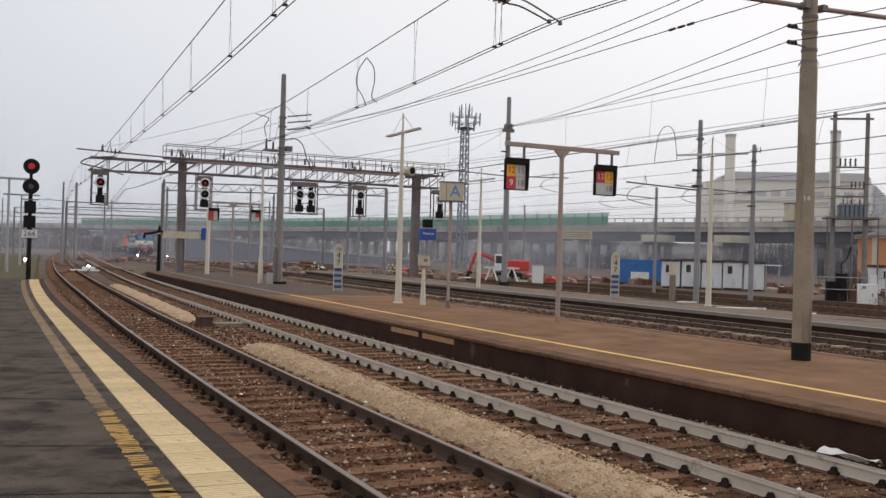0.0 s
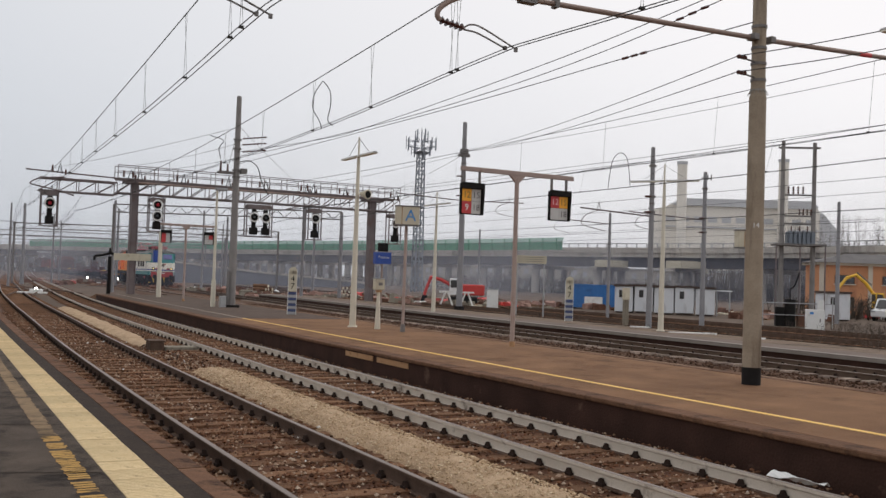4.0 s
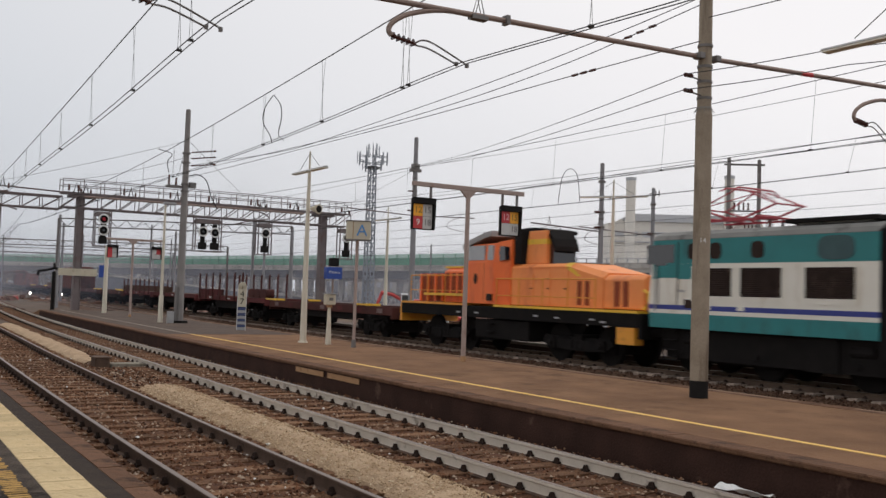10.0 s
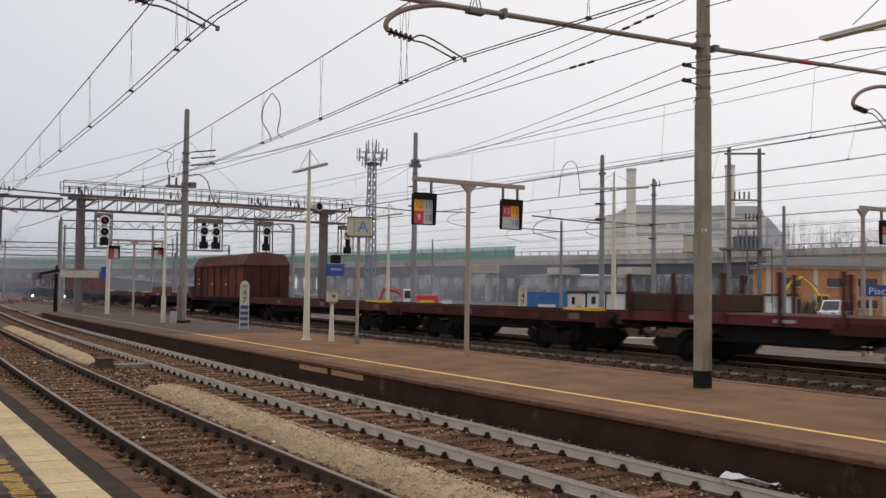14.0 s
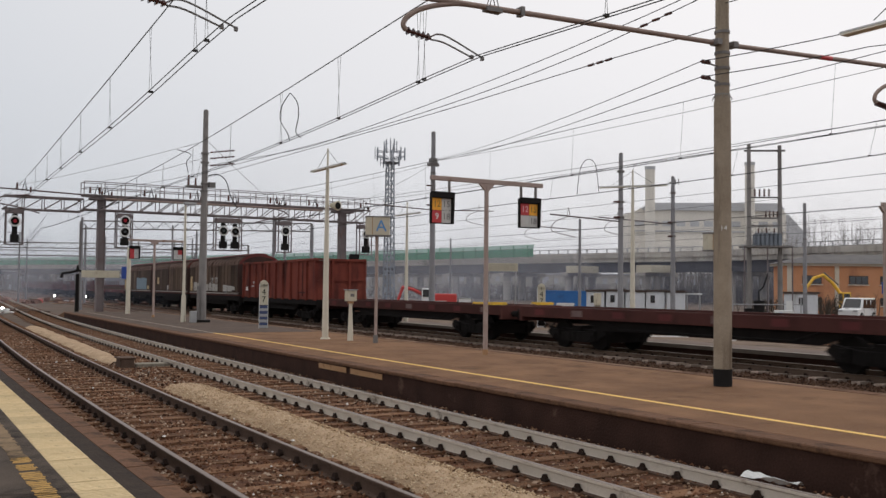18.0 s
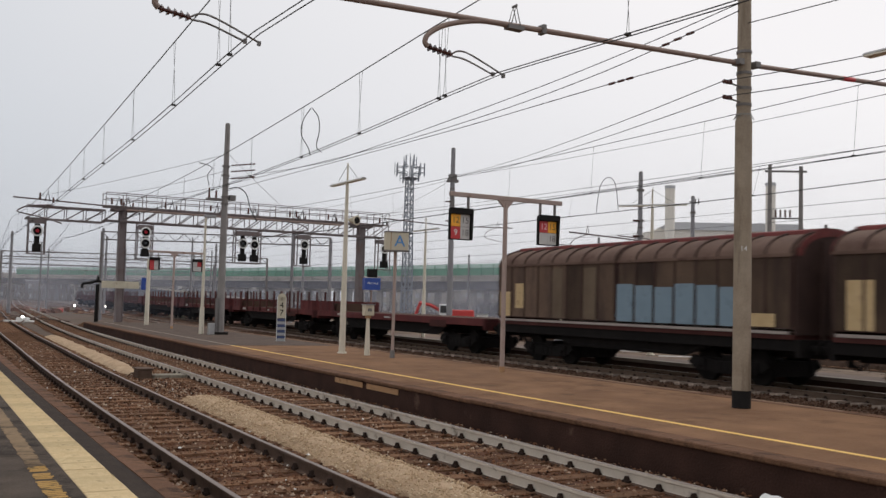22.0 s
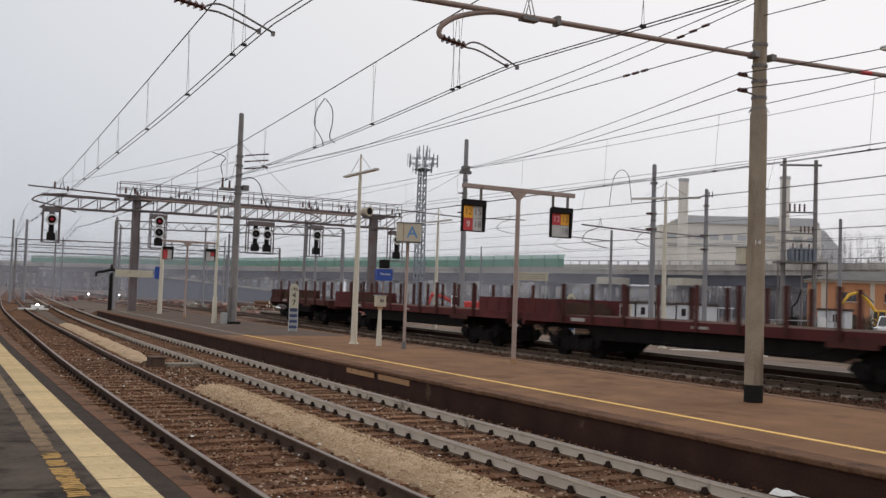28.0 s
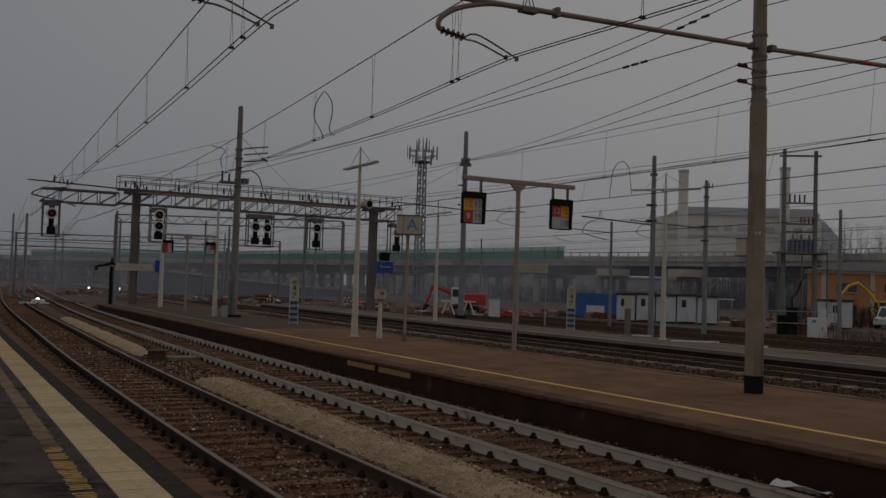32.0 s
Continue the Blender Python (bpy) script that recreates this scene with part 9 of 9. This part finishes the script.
def gondola(lab, paint):
    car = thing("gondola_wagon", lab, "wagon", "goods wagons")
    L, b = 14.04, 6.45
    h = flat_frame(car, L, M_UNDER, 1.0, 1.28)
    part("floor", Geo().box(-1.3, -b, 1.282, 1.3, b, 1.36), M_LOAD, car)
    for s in (-1, 1):
        w = part("side_wall", Geo().box(s * 1.36 - 0.025, -b, 1.3, s * 1.36 + 0.025, b, 3.38), paint, car, "rusty red ribbed steel side")
        part("top_rail", Geo().box(s * 1.38 - 0.08, -b - 0.05, 3.382, s * 1.38 + 0.08, b + 0.05, 3.52), paint, w, bevel=0.015)
        for y in steps(-b + 0.05, b - 0.05, 1.29):
            part("rib", Geo().prism([(y - 0.075, 1.25), (y + 0.075, 1.25), (y + 0.06, 3.38), (y - 0.06, 3.38)], "x", s * 1.386, s * 1.5), paint, w)
        for y in (-4.5, 1.9):
            d = part("side_door", Geo().box(s * 1.4 - 0.015, y - 0.75, 1.5, s * 1.4 + 0.015, y + 0.75, 3.3), paint, w, "double-leaf steel side door")
            part("door_bar", Geo().box(s * 1.43 - 0.02, y - 0.04, 1.45, s * 1.43 + 0.02, y + 0.04, 3.32).box(s * 1.43 - 0.015, y - 0.7, 1.62, s * 1.43 + 0.015, y + 0.7, 1.7), M_OXIDE2, d)
        part("label_panel", Geo().box(s * 1.4 - 0.004, b - 0.95, 1.7, s * 1.4 + 0.004, b - 0.5, 1.95), M_WHITE, w, "white lettering panel")
        part("label_panel", Geo().box(s * 1.395 - 0.004, 3.9, 2.15, s * 1.395 + 0.004, 4.5, 2.3).box(s * 1.395 - 0.004, 3.9, 1.95, s * 1.395 + 0.004, 4.8, 2.05), M_PRIMER, w)
    for y, d in ((-b, -1), (b, 1)):
        e = part("end_wall", Geo().box(-1.34, y - 0.03, 1.3, 1.34, y + 0.03, 3.38), paint, car, "rusty steel end wall")
        part("end_rib", Geo().box(-0.55, y + d * 0.032, 1.2, -0.41, y + d * 0.14, 3.4), paint, e)
        part("end_rib", Geo().box(0.41, y + d * 0.032, 1.2, 0.55, y + d * 0.14, 3.4), paint, e)
        part("end_rail", Geo().box(-1.44, y + d * 0.032, 3.384, 1.44, y + d * 0.16, 3.5), paint, e)
        part("end_bar", Geo().box(-1.3, y + d * 0.032, 2.3, 1.3, y + d * 0.1, 2.4), paint, e)
    return car


def covered(lab, patches):
    car = thing("covered_wagon", lab, "wagon", "goods wagons")
    L, b = 14.02, 6.45
    flat_frame(car, L, M_UNDER, 1.0, 1.3)
    part("floor_beam", Geo().box(-1.44, -b, 1.302, 1.44, b, 1.42), M_OXIDE2, car)
    part("foot_rail", Geo().box(-1.50, -b + 0.1, 1.43, -1.42, b - 0.1, 1.51), M_FOOTRAIL, car, "dusty lower door rail")
    part("foot_rail", Geo().box(1.42, -b + 0.1, 1.43, 1.50, b - 0.1, 1.51), M_FOOTRAIL, car)
    # curved roof and shoulder
    arc = [(1.34 * math.cos(t), 3.45 + 0.60 * math.sin(t)) for t in [math.pi * k / 14 for k in range(15)]]
    part("roof", Geo().prism(arc, "y", -b, b), M_COVROOF, car, "red-brown barrel roof", smooth=True)
    part("roof_ridge", Geo().prism([(-0.62, 4.0), (0.62, 4.0), (0.55, 4.16), (0.25, 4.22), (-0.25, 4.22), (-0.55, 4.16)], "y", -b - 0.05, b + 0.05), M_COVROOF, car, "red ridge of the roof", smooth=True)
    for y, d in ((-b, -1), (b, 1)):
        e = part("end_wall", Geo().prism([(-1.40, 1.42), (1.40, 1.42)] + [(1.40 * math.cos(t), 3.44 + 0.70 * math.sin(t)) for t in [math.pi * k / 10 for k in range(11)]], "y", y + d * 0.002, y + d * 0.07), M_RIB, car, "dark brown end wall")
        part("end_arch", Geo().prism([(1.41 * math.cos(t), 3.44 + 0.72 * math.sin(t)) for t in [math.pi * k / 12 for k in range(13)]] + [(1.2 * math.cos(t), 3.44 + 0.56 * math.sin(t)) for t in [math.pi * k / 12 for k in range(12, -1, -1)]], "y", y + d * 0.072, y + d * 0.10), M_COVROOF, e, "red arch over the end wall")
        for x in (-0.49, 0.49):
            part("end_post", Geo().box(x - 0.06, y + d * 0.102, 1.3, x + 0.06, y + d * 0.18, 3.85), M_RIB, e)
    half = 2 * b / 2
    for s in (-1, 1):
        for j in range(2):
            a = -b + j * half
            off = 0.0 if j == 0 else 0.045
            d = part("sliding_wall", Geo().box(s * (1.42 + off) - 0.02, a + 0.02, 1.57, s * (1.42 + off) + 0.02, a + half - 0.02, 3.46), M_COVERED, car, "grimy brown sliding wall")
            sh = [((1.46 + off) * math.cos(t) * s, 3.46 + 0.66 * math.sin(t)) for t in [math.pi / 2 * k / 6 * 0.78 for k in range(7)]]
            inn = [((1.40 + off) * math.cos(t) * s, 3.46 + 0.60 * math.sin(t)) for t in [math.pi / 2 * k / 6 * 0.78 for k in range(6, -1, -1)]]
            part("wall_shoulder", Geo().prism(sh + inn, "y", a + 0.02, a + half - 0.02), M_SHOULDER, d, "paler brown curved upper wall", smooth=True)
            for k in range(8):
                y = a + 0.06 + k * (half - 0.12) / 8
                part("wall_panel", Geo().box(s * (1.444 + off) - 0.006, y + 0.035, 1.6, s * (1.444 + off) + 0.006, y + (half - 0.12) / 8 - 0.035, 3.41), M_PANEL, d)
            for k in range(9):
                y = a + 0.06 + k * (half - 0.12) / 8
                part("wall_rib", Geo().box(s * (1.45 + off) - 0.02, y - 0.03, 1.57, s * (1.45 + off) + 0.03, y + 0.03, 3.47), M_RIB, d)
                pts = [((1.47 + off) * math.cos(t) * s, y, 3.47 + 0.68 * math.sin(t)) for t in [math.pi / 2 * q / 6 * 0.78 for q in range(7)]]
                part("shoulder_rib", Geo().path(pts, 0.03, 5), M_RIB, d)
            part("rail_line", Geo().box(s * (1.47 + off) - 0.02, a + 0.02, 3.42, s * (1.47 + off) + 0.03, a + half - 0.02, 3.50), M_SHOULDER, d)
        for y0, y1, z0, z1, mat in patches:
            for k in range(max(1, int((y1 - y0) / 0.76))):
                w = (y1 - y0) / max(1, int((y1 - y0) / 0.76))
                part("paint_patch", Geo().box(s * 1.503 - 0.004, y0 + k * w + 0.05, z0, s * 1.503 + 0.004, y0 + (k + 1) * w - 0.05, z1 + 0.05 * ((k * 7) % 3)), mat, car,
                     {"pale_blue_paint_patch": "pale blue paint patch", "tan_label_panel": "tan paper label", "olive_brown_panel": "olive brown wall panel"}.get(mat.name, "pale grey paint patch"))
    return car


TRAIN = []
PITCH = table((172.5, 176.95), (205.5, 211.23), (262.3, 270.60), (306.7, 317.32), (355.3, 368.76), (411.5, 428.64), (462.7, 483.55), (516, 541.07), (547.7, 575.45))


def run(t):
    """Metres run since the start; the train gathers speed from 17 to almost 20 metres a second."""
    return 17.15 * t + 0.042 * t * t


def couple(car, start, end):
    """start, end: the vehicle's ends in metres behind the first buffers' zero mark, drawn out to the true pitch."""
    a, b = PITCH(start), PITCH(end)
    TRAIN.append((car, (a + b) / 2))
    k = (b - a) / (end - start)
    car.scale.y = k
    for ob in car.children_recursive:
        if ob.name.startswith("wheelset"):
            ob.scale.y = 1 / k


couple(locomotive(), 172.5, 190.9)  # its own middle lies behind the centre of its body
couple(shunter(), 190.9, 205.5)
M_FOOTRAIL = surf("dusty_foot_rail", (0.26, 0.22, 0.20), (0.42, 0.37, 0.335), 2, 0.85, 0.2, fine=25)
M_LID = surf("dull_red_lid", (0.105, 0.042, 0.036), (0.165, 0.07, 0.06), 0.8, 0.8, 0.15, fine=20, stain=(0.08, 0.034, 0.03), stain_scale=0.9, streak=0.2)
M_RUSTWALL = surf("rust_orange_wall", (0.075, 0.024, 0.017), (0.215, 0.068, 0.038), 0.7, 0.85, 0.25, fine=22, stain=(0.055, 0.026, 0.022), stain_scale=0.7, stain_from=0.48, streak=0.3, vary=0.3)
M_CRATE = surf("tan_brown_boards", (0.12, 0.065, 0.04), (0.21, 0.12, 0.075), 2, 0.9, 0.3, fine=25)
low = container_wagon(16.7, (-6.9,))
couple(container_wagon(15.4, (-4.6, 7.0)), 205.5, 220.9)
red_a = stake_wagon(15.2, M_OXIDE, False, False, True, (2.7, 6.9, 1.86), rolls=(-7.0, -3.7), tall=2.95)
couple(red_a, 220.9, 236.1)
couple(stake_wagon(13.9, M_OXIDE, False, False, False, (2.1, 5.75, 1.9), box=(5.85, 6.35)), 236.1, 250.0)
red_b = stake_wagon(12.3, M_OXIDE, False, False, True, box=(2.5, 5.5), crate=M_LOAD)
couple(red_b, 250.0, 262.3)
couple(container_wagon(13.1, (-5.35,)), 262.3, 275.4)
couple(container_wagon(18.9, (-7.7,)), 275.4, 294.3)
couple(high_covered("tall rust-orange covered wagon with a steep red-brown lid"), 294.3, 306.7)
brown = stake_wagon(14.6, M_OXIDE, False, False, False, (1.0, 6.1, 1.93), box=(-6.72, -5.7), crate=M_CRATE)
for y, lean in ((-3.6, 0.1), (-1.9, -0.05), (-0.4, 0.12), (1.0, 0.0)):
    part("stake", Geo().tube((1.4, y, 1.3), (1.4, y + lean, 2.25), 0.045, 0.04, 6), M_OXIDE2, brown)
couple(brown, 306.7, 321.3)
couple(low, 321.5, 338.4)
couple(copy_thing(low, Matrix()), 338.4, 355.3)
couple(gondola("rusty red high-sided gondola wagon with ribbed steel walls", M_GONDOLA), 355.3, 369.4)
grey_cov = covered("grimy brown covered wagon with pale grey paint patches and white scrawl", ((-5.2, -3.0, 1.6, 2.0, M_PRIMER), (-1.7, 2.2, 1.6, 2.1, M_PRIMER), (3.0, 5.2, 1.6, 2.2, M_PRIMER), (5.4, 6.2, 1.6, 2.7, M_POSTER), (-5.9, -5.1, 1.7, 1.95, M_PRIMER)))
for k, y in enumerate((-0.35, -0.1, 0.15, -1.45, -1.2, -0.95)):
    part("scrawl_bar", Geo().box(-1.50, y - 0.09, 2.2 + 0.05 * (k % 2), -1.494, y + 0.09, 2.27 + 0.05 * (k % 2)).box(-1.50, y - 0.1, 2.36, -1.494, y + 0.02, 2.6).box(-1.50, y - 0.06, 2.5, -1.494, y + 0.11, 2.56), M_PRIMER, grey_cov, "white painted scrawl")
couple(grey_cov, 369.5, 383.5)
couple(covered("grimy brown covered wagon with tan paper labels", ((5.3, 6.1, 1.6, 2.8, M_POSTER), (3.6, 4.4, 2.1, 2.7, M_POSTER), (-5.9, -5.1, 1.6, 1.95, M_POSTER), (-0.2, 0.5, 1.6, 2.0, M_PRIMER))), 383.5, 397.5)
couple(covered("grimy brown covered wagon with a large pale blue paint patch", ((-4.9, 0.0, 1.58, 2.65, M_SKYBLUE), (-6.0, -5.1, 1.6, 1.95, M_POSTER), (5.6, 6.35, 1.6, 2.5, M_POSTER), (4.75, 5.4, 1.9, 2.8, M_POSTER), (2.6, 3.3, 1.6, 3.3, M_OLIVE), (0.9, 1.6, 1.6, 3.3, M_OLIVE))), 397.5, 411.5)
couple(stake_wagon(17.85, M_OXIDE, False, True, False), 411.5, 429.35)
red_c = stake_wagon(17.75, M_OXIDE, True, True, True)
couple(red_c, 429.35, 447.1)
for a in (447.1, 464.8, 482.6, 500.3, 518.05):
    couple(copy_thing(red_c, Matrix()), a, a + 17.75)
couple(stake_wagon(11.9, M_OXIDE2, False, True, True), 535.8, 547.7)


def motions():
    """The train comes round the bend and passes."""
    for car, place in TRAIN:
        rows = []
        for t in range(0, 33):
            y = place - run(t)
            slope = (bend_3(y + 2) - bend_3(y - 2)) / 4
            rows.append((float(t), pose(TRAIN_X + bend_3(y), y, TRAIN_Z + 0.003, 0, 0, -math.degrees(math.atan(slope)))))
        walk(car, rows)

# ---- small pieces of the setting: sleepers, tiles, coping stones ----
def lay_pieces():
    rnd = random.Random(11)
    sl = Geo().prism([(-1.3, -0.30), (1.3, -0.30), (1.3, -0.168), (1.285, -0.158), (-1.285, -0.158), (-1.3, -0.168)], "y", -0.125, 0.125).mesh("sleeper", M_WOOD)
    pale = Geo().prism([(-1.3, -0.30), (1.3, -0.30), (1.3, -0.14), (1.27, -0.115), (0.5, -0.14), (-0.5, -0.14), (-1.27, -0.115), (-1.3, -0.14)], "y", -0.12, 0.12).mesh("sleeper", M_PALESLEEPER)
    for head, x, shift, y0, y1 in ((track_1, 3.8925, bend_1, -5.4, 60), (track_2, 7.5325, bend_2, -5.4, 60), (track_3, TRAIN_X, bend_3, 5.4, 70)):
        y = y0
        while y <= y1:
            ob = new("sleeper", pale if head is track_3 else sl)
            ob.parent = head
            ob.location = (x + shift(y) + rnd.uniform(-0.02, 0.02), y, rnd.uniform(-0.012, 0.004))
            ob.rotation_euler[2] = rnd.uniform(-0.012, 0.012)
            y += 0.6
    # tactile tiles, 40 cm square, with ribs
    t = Geo().box(-0.197, -0.192, -0.04, 0.197, 0.192, 0.0)
    for k in range(7):
        a = -0.165 + k * 0.055
        t.box(-0.19, a - 0.013, -0.001, 0.19, a + 0.013, 0.0025)
    tile = t.mesh("tactile_tile", M_TACTILE)
    y = -4.8
    while y < 47.8:
        ob = new("tactile_tile", tile)
        ob.parent = platform_1
        ob.location = (1.671 + bend_n(y), y, P_TOP - 0.003 + rnd.uniform(-0.003, 0.002))
        ob.rotation_euler[2] = -math.atan((bend_n(y + 0.5) - bend_n(y - 0.5)))
        y += 0.4
    # coping stones of the two platforms
    c1 = Geo().prism([(-0.115, -0.19), (0.10, -0.19), (0.115, -0.175), (0.115, -0.02), (0.095, 0.0), (-0.115, 0.0)], "y", -0.494, 0.494).mesh("coping_stone", M_COPING)
    y = -6.0
    while y < 48:
        ob = new("coping_stone", c1)
        ob.parent = platform_1
        ob.location = (2.198 + bend_n(y), y, P_TOP + rnd.uniform(-0.006, 0.006))
        ob.rotation_euler[2] = -math.atan((bend_n(y + 0.5) - bend_n(y - 0.5)))
        y += 1.0
    c2 = Geo().prism([(-0.18, -0.075), (-0.195, -0.06), (-0.195, -0.015), (-0.18, 0.0), (0.195, 0.0), (0.195, -0.075)], "y", -0.596, 0.596).mesh("coping_stone", M_COPING)
    for x, turn, y1 in ((9.42, 0, 64), (14.92, math.pi, 64)):
        y = -1.0
        while y < y1:
            ob = new("coping_stone", c2)
            ob.parent = platform_2
            ob.location = (x + bend_p(y), y, P_TOP + 0.004 + rnd.uniform(-0.006, 0.004))
            ob.rotation_euler[2] = turn - math.atan((bend_p(y + 0.5) - bend_p(y - 0.5)))
            y += 1.2


lay_pieces()


motions()
